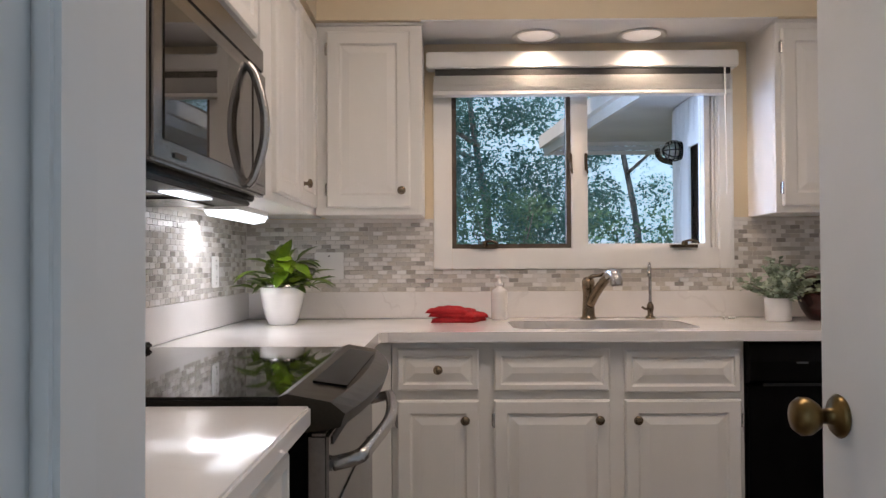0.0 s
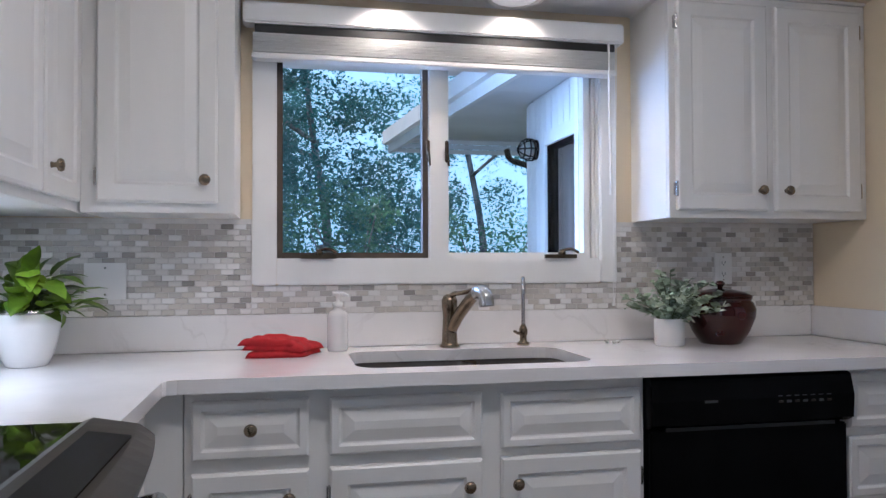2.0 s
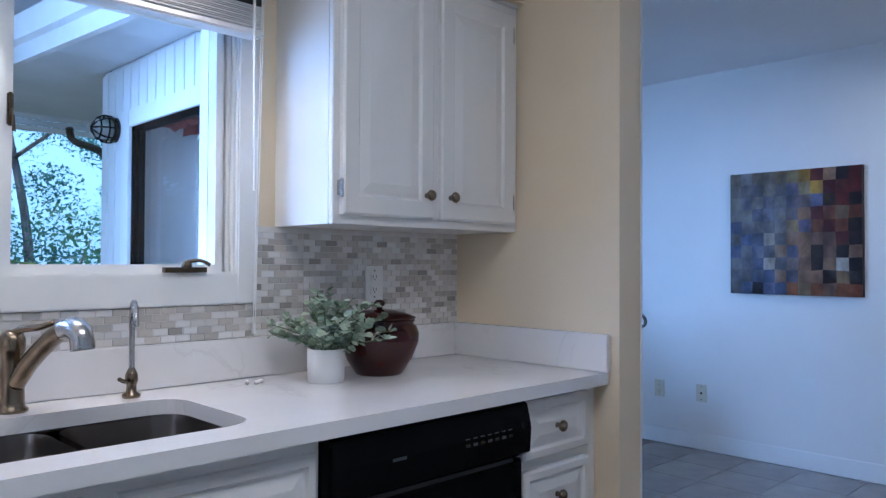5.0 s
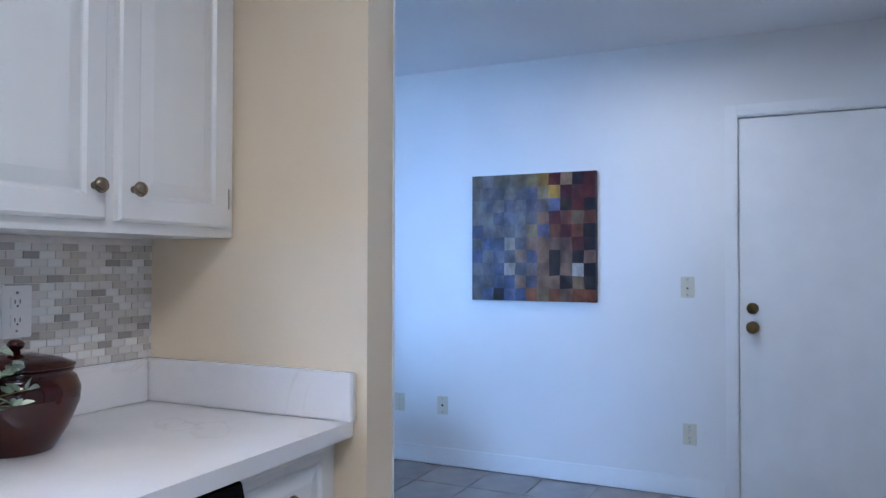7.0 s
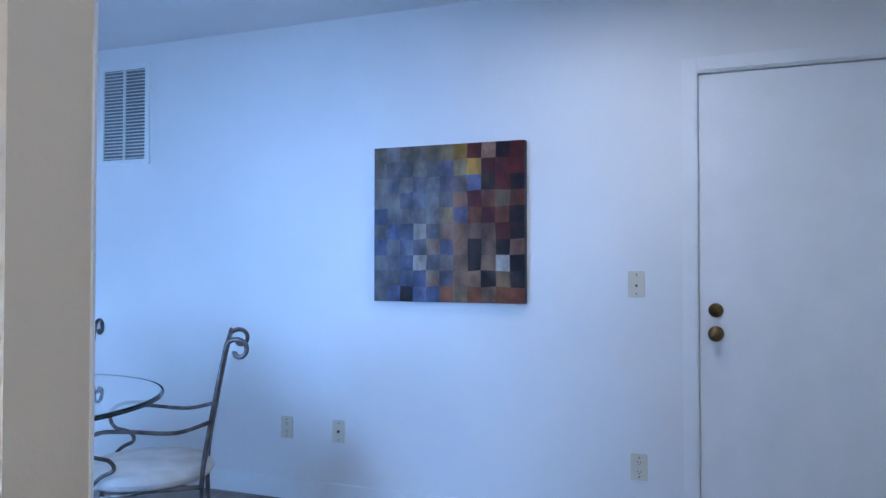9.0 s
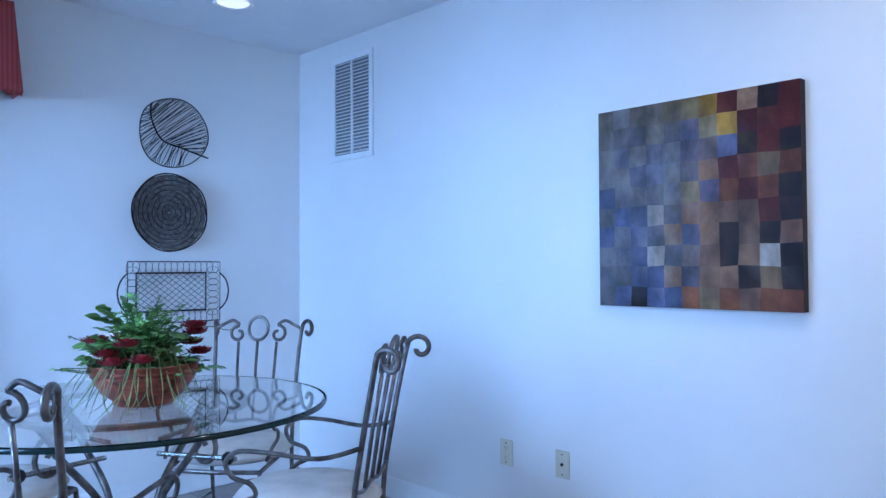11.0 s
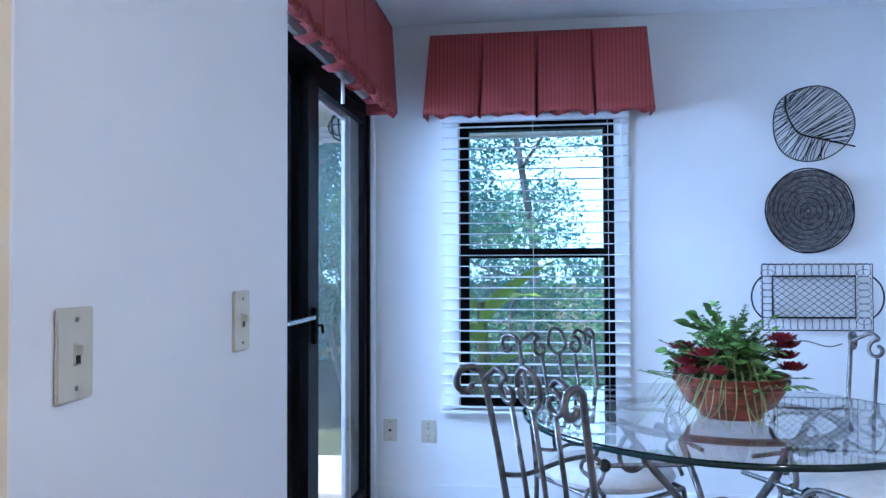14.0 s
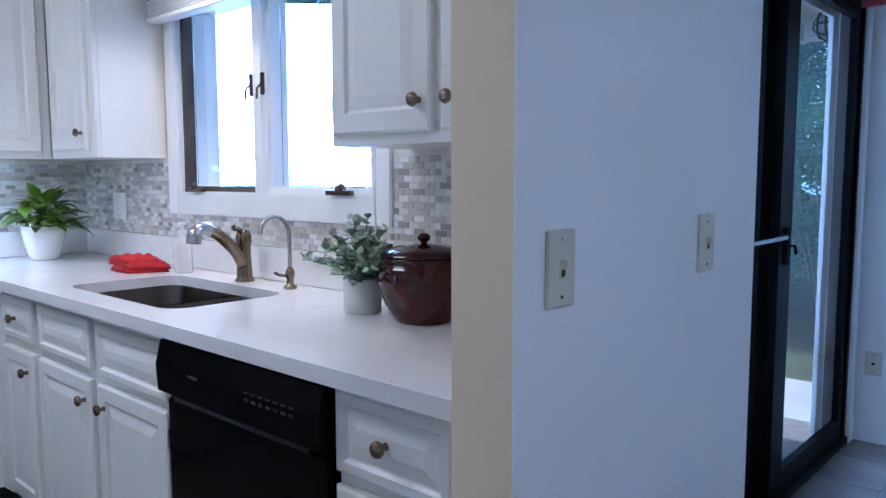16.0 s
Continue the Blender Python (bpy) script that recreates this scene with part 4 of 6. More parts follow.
plate((2.487, KY - 0.012, 1.16), "-y", "white duplex outlet on the mosaic backsplash", "outlet", M_WHITEPLASTIC)
plate((0.343, KY - 0.012, 1.13), "-y", "white blank plate on the mosaic backsplash", "none", M_WHITEPLASTIC, 0.115, 0.125)
plate((-0.008, 3.26, 1.112), "+x", "white duplex outlet on the range-side backsplash", "outlet", M_WHITEPLASTIC)
plate((PX1, 3.142, 1.120), "+x", "ivory toggle switch on the white wall", "switch")
plate((PX1, 3.658, 1.124), "+x", "ivory toggle switch on the white wall", "switch")
plate((EX, 2.70, 1.138), "-x", "ivory toggle switch beside the door", "switch")
plate((EX, 2.692, 0.337), "-x", "ivory duplex outlet low on the wall", "outlet")
plate((EX, 4.49, 0.370), "-x", "ivory duplex outlet low on the wall", "outlet")
plate((EX, 4.183, 0.372), "-x", "ivory cable jack plate low on the wall", "jack")
plate((2.785, NY, 0.378), "-y", "ivory cable jack plate low on the wall", "jack")
plate((2.985, NY, 0.374), "-y", "ivory duplex outlet low on the wall", "outlet")

# ---- recessed lights ----


def can_light(at, label, lit):
    c = thing("recessed_light", at, label, "light", "recessed lights")
    part("trim_ring", lathe(bmesh.new(), [(0.098, 0.0), (0.100, -0.006), (0.086, -0.009), (0.078, -0.004), (0.078, 0.0)], seg=40, close=False), M_WHITEPLASTIC, c, "", True)
    part("bulb", lathe(bmesh.new(), [(0.077, -0.001), (0.072, -0.004), (0.03, -0.006), (0.001, -0.006)], seg=32), M_CANGLOW if lit else M_DIM, c, "reflector bulb", True)
    return c


M_DIM = glowing("faint_bulb_glow", (1.0, 0.9, 0.8), 0.6)
can_light((1.22, 3.60, 2.079), "lit recessed light in the soffit over the sink", True)
can_light((1.655, 3.60, 2.079), "lit recessed light in the soffit over the sink", True)
can_light((4.935, 5.58, CEIL), "recessed light in the dining ceiling", False)
DLX, DLY = 4.70, 2.74
dome = thing("ceiling_light", (DLX, DLY, CEIL), "lit round glass ceiling light", "light")
part("base", lathe(bmesh.new(), [(0.12, 0.0), (0.12, -0.015), (0.105, -0.017)], seg=32), M_WHITEPLASTIC, dome)
part("shade", lathe(bmesh.new(), [(0.11, -0.017), (0.10, -0.03), (0.07, -0.045), (0.02, -0.052), (0.001, -0.053)], seg=32), M_DOMEGLOW, dome, "glowing frosted glass", True)
# Added fixture, out of view, holding the kitchen fill lamp.
kl = thing("ceiling_light", (1.35, 2.25, CEIL), "long lit fixture on the kitchen ceiling, added unseen as fill light", "light")
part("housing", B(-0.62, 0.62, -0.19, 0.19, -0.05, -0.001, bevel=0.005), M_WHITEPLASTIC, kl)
part("diffuser", B(-0.6, 0.6, -0.17, 0.17, -0.085, -0.051, bevel=0.01), M_DOMEGLOW, kl, "glowing diffuser of the added kitchen fixture")

# ---- sink window ----
M_SCREEN = material("bronze_screen_frame", (0.10, 0.075, 0.055), 0.45, metal=0.3, vary=0.15, scale=12, bump=0.03)
win = thing("window_1", (0, KY, 0), "white painted double casement window over the sink", "window", kind="structure")
c0, c1, cb = 0.79, 2.064, 1.112
part("casing", B(c0, wx0 + 0.004, -0.020, 0.0, cb, 1.92, bevel=0.004), M_TRIM, win)
part("casing", B(wx1 - 0.004, c1, -0.020, 0.0, cb, 1.92, bevel=0.004), M_TRIM, win)
part("casing", B(wx0 + 0.0045, wx1 - 0.0045, -0.020, 0.0, cb, wz0 + 0.002, bevel=0.004), M_TRIM, win)
part("mullion", B(1.378, 1.432, -0.012, 0.10, wz0, wz1, bevel=0.004), M_TRIM, win)
part("sill", B(wx0, wx1, 0.0, 0.15, wz0 - 0.004, wz0 + 0.006), M_TRIM, win)
part("reveal", B(wx0, wx0 + 0.0035, -0.002, 0.15, wz0 + 0.006, wz1), M_TRIM, win)
for k in range(3):   # stepped right-hand jamb
    part("reveal", B(wx1 - 0.012 - 0.012 * k, wx1 - 0.012 * k - 0.001, -0.002 + 0.012 * k, 0.15, wz0 + 0.006, wz1, bevel=0.002), M_TRIM, win)
for n_, (x0, x1, mm) in enumerate(((wx0 + 0.004, 1.378, M_SCREEN), (1.432, wx1 - 0.0365, M_TRIM))):
    t_ = 0.019
    sash = part("sash", boxes((x0, x0 + t_, 0.01, 0.05, wz0 + 0.006, wz1), (x1 - t_, x1, 0.01, 0.05, wz0 + 0.006, wz1), (x0 + t_, x1 - t_, 0.01, 0.05, wz0 + 0.006, wz0 + 0.006 + t_), (x0 + t_, x1 - t_, 0.01, 0.05, wz1 - t_, wz1)), mm, win, "dark bronze screen frame" if n_ == 0 else "white sash")
    pane = part("pane", B(x0 + t_, x1 - t_, 0.055, 0.059, wz0 + 0.03, wz1 - t_), M_GLASS, sash)
    pane.visible_shadow = False
for x in (1.005, 1.85):
    bm = bmesh.new()
    box(bm, x - 0.06, x + 0.055, -0.034, -0.018, wz0 + 0.004, wz0 + 0.018)
    lathe(bm, [(0.012, 0.0), (0.014, 0.01), (0.010, 0.02)], x, -0.03, 12, "z", wz0 + 0.014)
    crank = part("crank", bm, M_BRONZE, win, "bronze casement crank")
    part("crank_arm", tube(bmesh.new(), spline([(x, -0.032, wz0 + 0.032), (x + 0.03, -0.045, wz0 + 0.036), (x + 0.055, -0.05, wz0 + 0.024)], 4), 0.005, 8), M_BRONZE, crank)
for x in (1.368, 1.434):
    bm = B(x, x + 0.012, -0.02, -0.006, 1.53, 1.605, bevel=0.003)
    tube(bm, [(x + 0.006, -0.02, 1.565), (x + 0.006, -0.035, 1.55), (x + 0.008, -0.038, 1.515)], 0.004, 8)
    part("latch", bm, M_BRONZE, win, "bronze casement latch")

blind = thing("window_blind", (0, KY, 0), "raised white mini blind over the sink window", "blind")
part("valance", B(0.763, 2.063, -0.095, -0.022, 1.952, 2.022, bevel=0.006), M_BLINDS, blind, "white blind valance")
part("headrail", B(0.80, 2.03, -0.085, -0.03, 1.925, 1.95), M_DARK, blind)
sl_bm = B(0.795, 2.035, -0.083, -0.033, 0.0, 0.0016)
slat_me = mesh_of("slat", sl_bm, M_BLINDS)
for k in range(16):
    s = part("slat", slat_me, None, blind)
    s.location = (0.0015 * ((k * 7) % 3 - 1), 0.002 * ((k * 5) % 3 - 1), 1.864 + 0.0038 * k)
part("bottom_rail", B(0.79, 2.04, -0.086, -0.03, 1.842, 1.860, bevel=0.004), M_BLINDS, blind)
part("wand", tube(bmesh.new(), [(2.005, -0.09, 1.95), (2.01, -0.092, 1.42)], 0.004, 6), M_WHITEPLASTIC, blind)
for x in (2.03, 2.036):
    part("cord", tube(bmesh.new(), [(x, -0.088, 1.95), (x + 0.004, -0.05, 1.05)], 0.0013, 5), M_BLINDS, blind)
part("tassel", lathe(bmesh.new(), [(0.003, 0.03), (0.007, 0.0)], 2.036, -0.05, 10, "z", 1.03), M_WHITEPLASTIC, blind)

# ---- doors ----
open_door = thing("door_1", (1.445, 0.905, 0), "white painted flush door standing open, with brass knobs", "door", kind="structure")
leaf_ob = part("leaf", B(0, 0.035, 0, 0.80, 0.01, 2.04, bevel=0.002), M_TRIM, open_door)
KNOB = [(0.031, 0.0), (0.033, 0.004), (0.028, 0.010), (0.013, 0.013), (0.011, 0.030), (0.020, 0.036), (0.028, 0.048), (0.029, 0.060), (0.022, 0.070), (0.006, 0.074)]
M_OLDBRASS = material("old_brass", (0.20, 0.135, 0.055), 0.3, metal=1.0, vary=0.2, scale=25, bump=0.03)
part("door_knob", lathe(bmesh.new(), [(r, -h) for r, h in KNOB], 0, 0.742, 24, "x", 0.912), M_OLDBRASS, open_door, "old brass round knob", True)
part("door_knob", lathe(bmesh.new(), [(r, 0.035 + h) for r, h in KNOB], 0, 0.742, 24, "x", 0.912), M_OLDBRASS, open_door, "old brass round knob", True)
part("latch_plate", B(0.008, 0.027, 0.7995, 0.8015, 0.88, 0.945), M_OLDBRASS, open_door)

east_door = thing("door_2", (EX, DY0, 0), "white painted flush door, closed, with brass knob and deadbolt", "door", kind="structure")
part("leaf", B(0.012, 0.055, 0.003, 0.817, 0.008, DZ - 0.004, bevel=0.002), M_TRIM, east_door)
part("jamb", boxes((-0.004, 0.10, -0.018, 0.0, 0, DZ + 0.018), (-0.004, 0.10, 0.82, 0.838, 0, DZ + 0.018), (-0.004, 0.10, 0.0, 0.82, DZ, DZ + 0.018)), M_TRIM, east_door)
for a_, b_ in ((-0.065, -0.004), (0.824, 0.885)):
    part("casing", B(-0.018, -0.001, a_, b_, 0, DZ + 0.066, bevel=0.005), M_TRIM, east_door)
part("casing", B(-0.0185, -0.001, -0.0035, 0.8235, DZ + 0.005, DZ + 0.066, bevel=0.005), M_TRIM, east_door)
part("door_knob", lathe(bmesh.new(), [(r, 0.012 - h) for r, h in KNOB], 0, 0.752, 24, "x", 0.93), M_OLDBRASS, east_door, "old brass knob", True)
part("deadbolt", lathe(bmesh.new(), [(0.03, 0.012), (0.031, 0.006), (0.024, -0.006), (0.010, -0.010), (0.008, -0.016)], 0, 0.752, 24, "x", 1.03), M_OLDBRASS, east_door, "brass deadbolt", True)
for z in (0.345, 1.05, 1.848):
    bm = lathe(bmesh.new(), [(0.006, -0.045), (0.0075, -0.042), (0.0075, 0.042), (0.006, 0.045)], 0.006, 0.0, 12, "z", z)
    part("hinge", bm, M_TRIM, east_door, "painted butt hinge")
part("door_stop", tube(bmesh.new(), [(0.0, 0.004, 1.09), (-0.035, 0.006, 1.085), (-0.045, 0.01, 1.10)], 0.004, 8), M_STEEL, east_door)
detector = thing("door_sensor", (5.415, 1.54, 1.575), "small white plastic sensor box on the wall", "sensor")
part("case", B(-0.045, 0.045, 0.0, 0.03, -0.06, 0.06, bevel=0.012), M_WHITEPLASTIC, detector)
part("lens", B(-0.018, 0.018, 0.029, 0.034, -0.025, 0.02, bevel=0.002), M_PLASTIC, detector)

# ---- baseboards ----
def base_run(x0, x1, y0, y1, name="baseboard"):
    bm = B(x0, x1, y0, y1, 0.0, 0.108, bevel=0.004)
    return solid(name, bm, M_TRIM, "white painted baseboard along the wall", "baseboard")


base_run(EX - 0.014, EX, DY1 + 0.066, NY)
base_run(SX + 0.001, EX - 0.0145, NY - 0.014, NY)
base_run(SX, SX + 0.014, SL1 + 0.05, NY - 0.0145)
base_run(PX1, PX1 + 0.013, PY, 3.928)
base_run(PX0 + 0.002, PX1 + 0.013, PY - 0.013, PY - 0.0005)
base_run(3.0, EX - 0.02, 1.54, 1.554)

# ---- sliding glass door ----
slider = thing("door_3", (SX, 0, 0), "dark bronze aluminium sliding glass door onto the patio", "sliding door", kind="structure")
X0, X1 = -0.055, -0.004
part("track", B(X0 - 0.05, X1 + 0.012, SL0, SL1, 0.0, 0.035, bevel=0.003), M_DARKFRAME, slider)
part("head", B(X0 - 0.05, X1, SL0, SL1, SLT - 0.04, SLT), M_DARKFRAME, slider)
part("jamb", B(X0 - 0.05, X1, SL0, SL0 + 0.03, 0.035, SLT - 0.04), M_DARKFRAME, slider)
part("jamb", B(X0 - 0.05, X1, SL1 - 0.03, SL1, 0.035, SLT - 0.04), M_DARKFRAME, slider)


def glass_panel(y0, y1, x0, x1, s0, s1):
    p = part("panel_frame", boxes((x0, x1, y0, y0 + s0, 0.037, SLT - 0.042), (x0, x1, y1 - s1, y1, 0.037, SLT - 0.042), (x0, x1, y0 + s0, y1 - s1, 0.037, 0.12), (x0, x1, y0 + s0, y1 - s1, SLT - 0.10, SLT - 0.042)), M_DARKFRAME, slider)
    g = part("pane", B((x0 + x1) / 2 - 0.003, (x0 + x1) / 2 + 0.003, y0 + s0, y1 - s1, 0.12, SLT - 0.10), M_SLIDERGLASS, p)
    g.visible_shadow = False
    return p


glass_panel(SL0 + 0.03, 5.12, X0 - 0.045, X0 - 0.012, 0.055, 0.13)
inner = glass_panel(5.05, SL1 - 0.03, X0 + 0.004, X0 + 0.038, 0.13, 0.05)
bm = B(-0.018, 0.006, 5.08, 5.11, 0.93, 1.07, bevel=0.004)
tube(bm, [(0.004, 5.095, 1.0), (0.022, 5.10, 1.0), (0.026, 5.10, 0.97)], 0.006, 8)
part("handle", bm, M_DARKFRAME, inner)
part("security_bar", tube(bmesh.new(), [(-0.02, 4.05, 1.02), (0.012, 5.03, 1.035)], 0.009, 8), M_STEEL, slider, "steel security bar across the door")
for y0, y1, z0, z1 in ((SL0 - 0.055, SL0 - 0.001, 0, SLT + 0.055), (SL1 + 0.001, SL1 + 0.052, 0, SLT + 0.055), (SL0, SL1, SLT + 0.001, SLT + 0.055)):
    part("casing", B(0.0005, 0.014, y0, y1, z0, z1, bevel=0.003), M_TRIM, slider)
for y0, y1, z0, z1 in ((SL0 - 0.09, SL0, -0.02, SLT + 0.005), (SL1 - 0.115, SL1 - 0.02, -0.02, SLT + 0.005), (SL0, SL1 - 0.115, SLT - 0.09, SLT + 0.005)):
    part("outer_casing", B(-0.130, -0.109, y0, y1, z0, z1, bevel=0.003), M_FASCIA, slider)
for y0, y1 in ((SL0, SL0 + 0.012), (SL1 - 0.012, SL1)):
    part("reveal", B(-0.109, X0 - 0.051, y0, y1, 0.0, SLT), M_FASCIA, slider)
part("wand", tube(bmesh.new(), [(0.055, 5.279, 2.088), (0.055, 5.283, 1.902)], 0.008, 8), M_WHITEPLASTIC, slider, "white plastic wand hanging at the head")
plate((SX, 6.09, 1.148), "+x", "ivory wall plate beside the sliding door", "switch")

# ---- north window with its blind ----
nwin = thing("window_2", (0, NY, 0), "dark aluminium single-hung window with white casing", "window", kind="structure")
n0, n1, nz0, nz1 = NW
f = 0.052
fr = part("frame", boxes((n0, n0 + f, 0.03, 0.09, nz0, nz1), (n1 - f, n1, 0.03, 0.09, nz0, nz1), (n0 + f, n1 - f, 0.03, 0.09, nz0, nz0 + f), (n0 + f, n1 - f, 0.03, 0.09, nz1 - f, nz1)), M_DARKFRAME, nwin)
part("meeting_rail", B(n0 + f, n1 - f, 0.025, 0.085, 1.268, 1.318), M_DARKFRAME, nwin)
for z0, z1 in ((nz0 + f, 1.268), (1.318, nz1 - f)):
    g = part("pane", B(n0 + f, n1 - f, 0.055, 0.059, z0, z1), M_GLASS, fr)
    g.visible_shadow = False
for a_, b_ in ((n0 - 0.07, n0 + 0.002), (n1 - 0.002, n1 + 0.07)):
    part("casing", B(a_, b_, -0.014, -0.0005, nz0 - 0.03, nz1 + 0.05, bevel=0.003), M_TRIM, nwin)
part("sill", B(n0 - 0.09, n1 + 0.09, -0.045, 0.03, nz0 - 0.035, nz0 - 0.008, bevel=0.004), M_TRIM, nwin)
nblind = thing("window_blind", (0, NY, 0), "white open mini blind lowered over the tall window", "blind")
part("headrail", B(3.062, 4.008, -0.06, -0.018, 1.965, 1.995, bevel=0.002), M_BLINDS, nblind)
bm = bmesh.new()
pr = [(-0.0245, -0.0012), (-0.012, 0.0015), (0.0, 0.0024), (0.012, 0.0015), (0.0245, -0.0012)]
a, b = [[bm.verts.new((x, y, z)) for y, z in pr] for x in (3.066, 4.004)]
a2, b2 = [[bm.verts.new((x, y, z - 0.0009)) for y, z in pr] for x in (3.066, 4.004)]
for k in range(4):
    bm.faces.new((a[k], a[k + 1], b[k + 1], b[k]))
    bm.faces.new((a2[k + 1], a2[k], b2[k], b2[k + 1]))
nslat = mesh_of("slat", bm, M_BLINDS)
for k in range(27):
    s = part("slat", nslat, None, nblind)
    s.matrix_basis = pose(0, -0.040, 0.515 + 0.0548 * k, 2 + 1.5 * math.sin(k * 1.7), 0, 0)
part("bottom_rail", B(3.066, 4.004, -0.062, -0.02, 0.480, 0.497, bevel=0.003), M_BLINDS, nblind)
for x in (3.16, 3.53, 3.9):
    part("ladder_cord", tube(bmesh.new(), [(x, -0.066, 1.97), (x, -0.066, 0.49)], 0.0011, 5), M_BLINDS, nblind)
part("wand", tube(bmesh.new(), [(3.965, -0.07, 1.95), (3.97, -0.072, 1.65)], 0.004, 6), M_WHITEPLASTIC, nblind)

# ---- valances ----
M_FAB = material("brick_red_striped_fabric", (0.30, 0.055, 0.045), 0.85, vary=0.08, scale=5, fine=500, bump=0.4)
n_, l_ = M_FAB.node_tree.nodes, M_FAB.node_tree.links
_tc, _wv, _mx = n_.new("ShaderNodeTexCoord"), n_.new("ShaderNodeTexWave"), n_.new("ShaderNodeMix")
_wv.inputs["Scale"].default_value, _wv.bands_direction = 16.0, "X"
l_.new(_tc.outputs["Object"], _wv.inputs["Vector"])
_mx.data_type = "RGBA"
_mx.inputs["A"].default_value, _mx.inputs["B"].default_value = (0.36, 0.060, 0.050, 1), (0.25, 0.034, 0.030, 1)
l_.new(_wv.outputs["Fac"], _mx.inputs["Factor"])
l_.new(_mx.outputs["Result"], n_["Principled BSDF"].inputs["Base Color"])
M_LINING = material("pale_lining_fabric", (0.66, 0.60, 0.56), 0.9, vary=0.06, fine=400, bump=0.3)


def valance(at, rz, w_top, w_bot, h, depth, panels, label, ruffle=0.012):
    """A pleated fabric box valance; local x along the wall, -y into the room, the top at z = h."""
    v = thing("window_valance", at, label, "valance", "pleated valances", rz=rz)
    board = part("mounting_board", B(-w_top / 2 + 0.01, w_top / 2 - 0.01, -depth + 0.012, -0.002, h - 0.022, h - 0.004), M_TRIM, v)
    n, m = panels * 72, 10
    pw = 1.0 / panels

    def place(u, t):   # u 0..1 along, t 0 (top)..1 (bottom)
        wid = w_top + (w_bot - w_top) * t
        q = (u % pw) / pw
        edge = min(q, 1 - q)
        pleat = -0.055 * math.exp(-(edge / 0.017) ** 2) * (0.12 + 0.88 * t) if 0.01 < u < 0.99 else 0.0
        bulge = 0.008 * math.sin(math.pi * q) * t + 0.003 * math.sin(u * 41) * t
        drop = ruffle * t * (0.4 * math.sin(2 * math.pi * q * 2 + u * 9) - math.exp(-(edge / 0.05) ** 2))
        return Vector(((u - 0.5) * wid, -depth - 0.02 * t - bulge - pleat, h * (1 - t) + drop))
    bm = bmesh.new()
    g = [[bm.verts.new(place(i / n, j / m)) for j in range(m + 1)] for i in range(n + 1)]
    for i in range(n):
        for j in range(m):
            bm.faces.new((g[i][j], g[i + 1][j], g[i + 1][j + 1], g[i][j + 1]))
    for side in (0, n):   # returns to the wall
        s0 = [bm.verts.new((g[side][j].co.x * 1.004, 0.0, g[side][j].co.z)) for j in range(m + 1)]
        for j in range(m):
            bm.faces.new((g[side][j], g[side][j + 1], s0[j + 1], s0[j]))
    skirt = part("skirt", bm, M_FAB, v, "", True)
    mod = skirt.modifiers.new("thickness", "SOLIDIFY")
    mod.thickness = 0.004
    bm = bmesh.new()   # gathered hem showing the lining
    g = []
    for i in range(n + 1):
        p = place(i / n, 1.0)
        wv = 0.016 * math.sin(i * 0.35)
        g.append([bm.verts.new(p + Vector((0, 0.008, 0.01))), bm.verts.new(p + Vector((0, 0.018 + wv, -0.5 * ruffle - 0.010 + 0.008 * math.sin(i * 0.175)))), bm.verts.new(p + Vector((0, 0.05 + wv, 0.004)))])
    for a, b in zip(g, g[1:]):
        for k in range(2):
            bm.faces.new((a[k], b[k], b[k + 1], a[k + 1]))
    part("hem", bm, M_FAB, v, "gathered hem", True)
    return v


valance((3.552, NY, 1.985), 0, 1.06, 1.13, 0.40, 0.155, 4, "brick red pleated fabric valance over the tall window", 0.006)
valance((SX, 4.97, 2.005), 90, 1.86, 1.92, 0.41, 0.14, 6, "brick red pleated fabric valance over the sliding door", 0.025)

# ---- painting ----
M_PAINTING = material("abstract_patchwork_paint", (0.3, 0.3, 0.3), 0.42, vary=0.1, scale=14, fine=70, bump=0.35)
pn, pl = M_PAINTING.node_tree.nodes, M_PAINTING.node_tree.links
pbs = pn["Principled BSDF"]
pbs.inputs["Specular IOR Level"].default_value = 0.12
pat = pn.new("ShaderNodeVertexColor")
pat.layer_name = "paint"
ptc = pn.new("ShaderNodeTexCoord")
pmap = pn.new("ShaderNodeMapping")       # brush strokes run up and down
pmap.inputs["Scale"].default_value = (1, 1.0, 0.7)
pl.new(ptc.outputs["Object"], pmap.inputs["Vector"])
pfog, pgrain = pn.new("ShaderNodeTexNoise"), pn.new("ShaderNodeTexNoise")
for nd, sc, dt in ((pfog, 13.0, 6), (pgrain, 55.0, 4)):
    nd.inputs["Scale"].default_value, nd.inputs["Detail"].default_value = sc, dt
    pl.new(pmap.outputs["Vector"], nd.inputs["Vector"])
pr1 = pn.new("ShaderNodeMapRange")
pr1.inputs["From Min"].default_value, pr1.inputs["From Max"].default_value = 0.36, 0.66
pr1.inputs["To Min"].default_value, pr1.inputs["To Max"].default_value = 0.5, 1.1
pl.new(pfog.outputs["Fac"], pr1.inputs["Value"])
pr2 = pn.new("ShaderNodeMapRange")
pr2.inputs["To Min"].default_value, pr2.inputs["To Max"].default_value = 0.8, 1.2
pl.new(pgrain.outputs["Fac"], pr2.inputs["Value"])
pmul = pn.new("ShaderNodeMath")
pmul.operation = "MULTIPLY"
pl.new(pr1.outputs["Result"], pmul.inputs[0])
pl.new(pr2.outputs["Result"], pmul.inputs[1])
phsv = pn.new("ShaderNodeHueSaturation")
pl.new(pmul.outputs[0], phsv.inputs["Value"])
pl.new(pat.outputs["Color"], phsv.inputs["Color"])
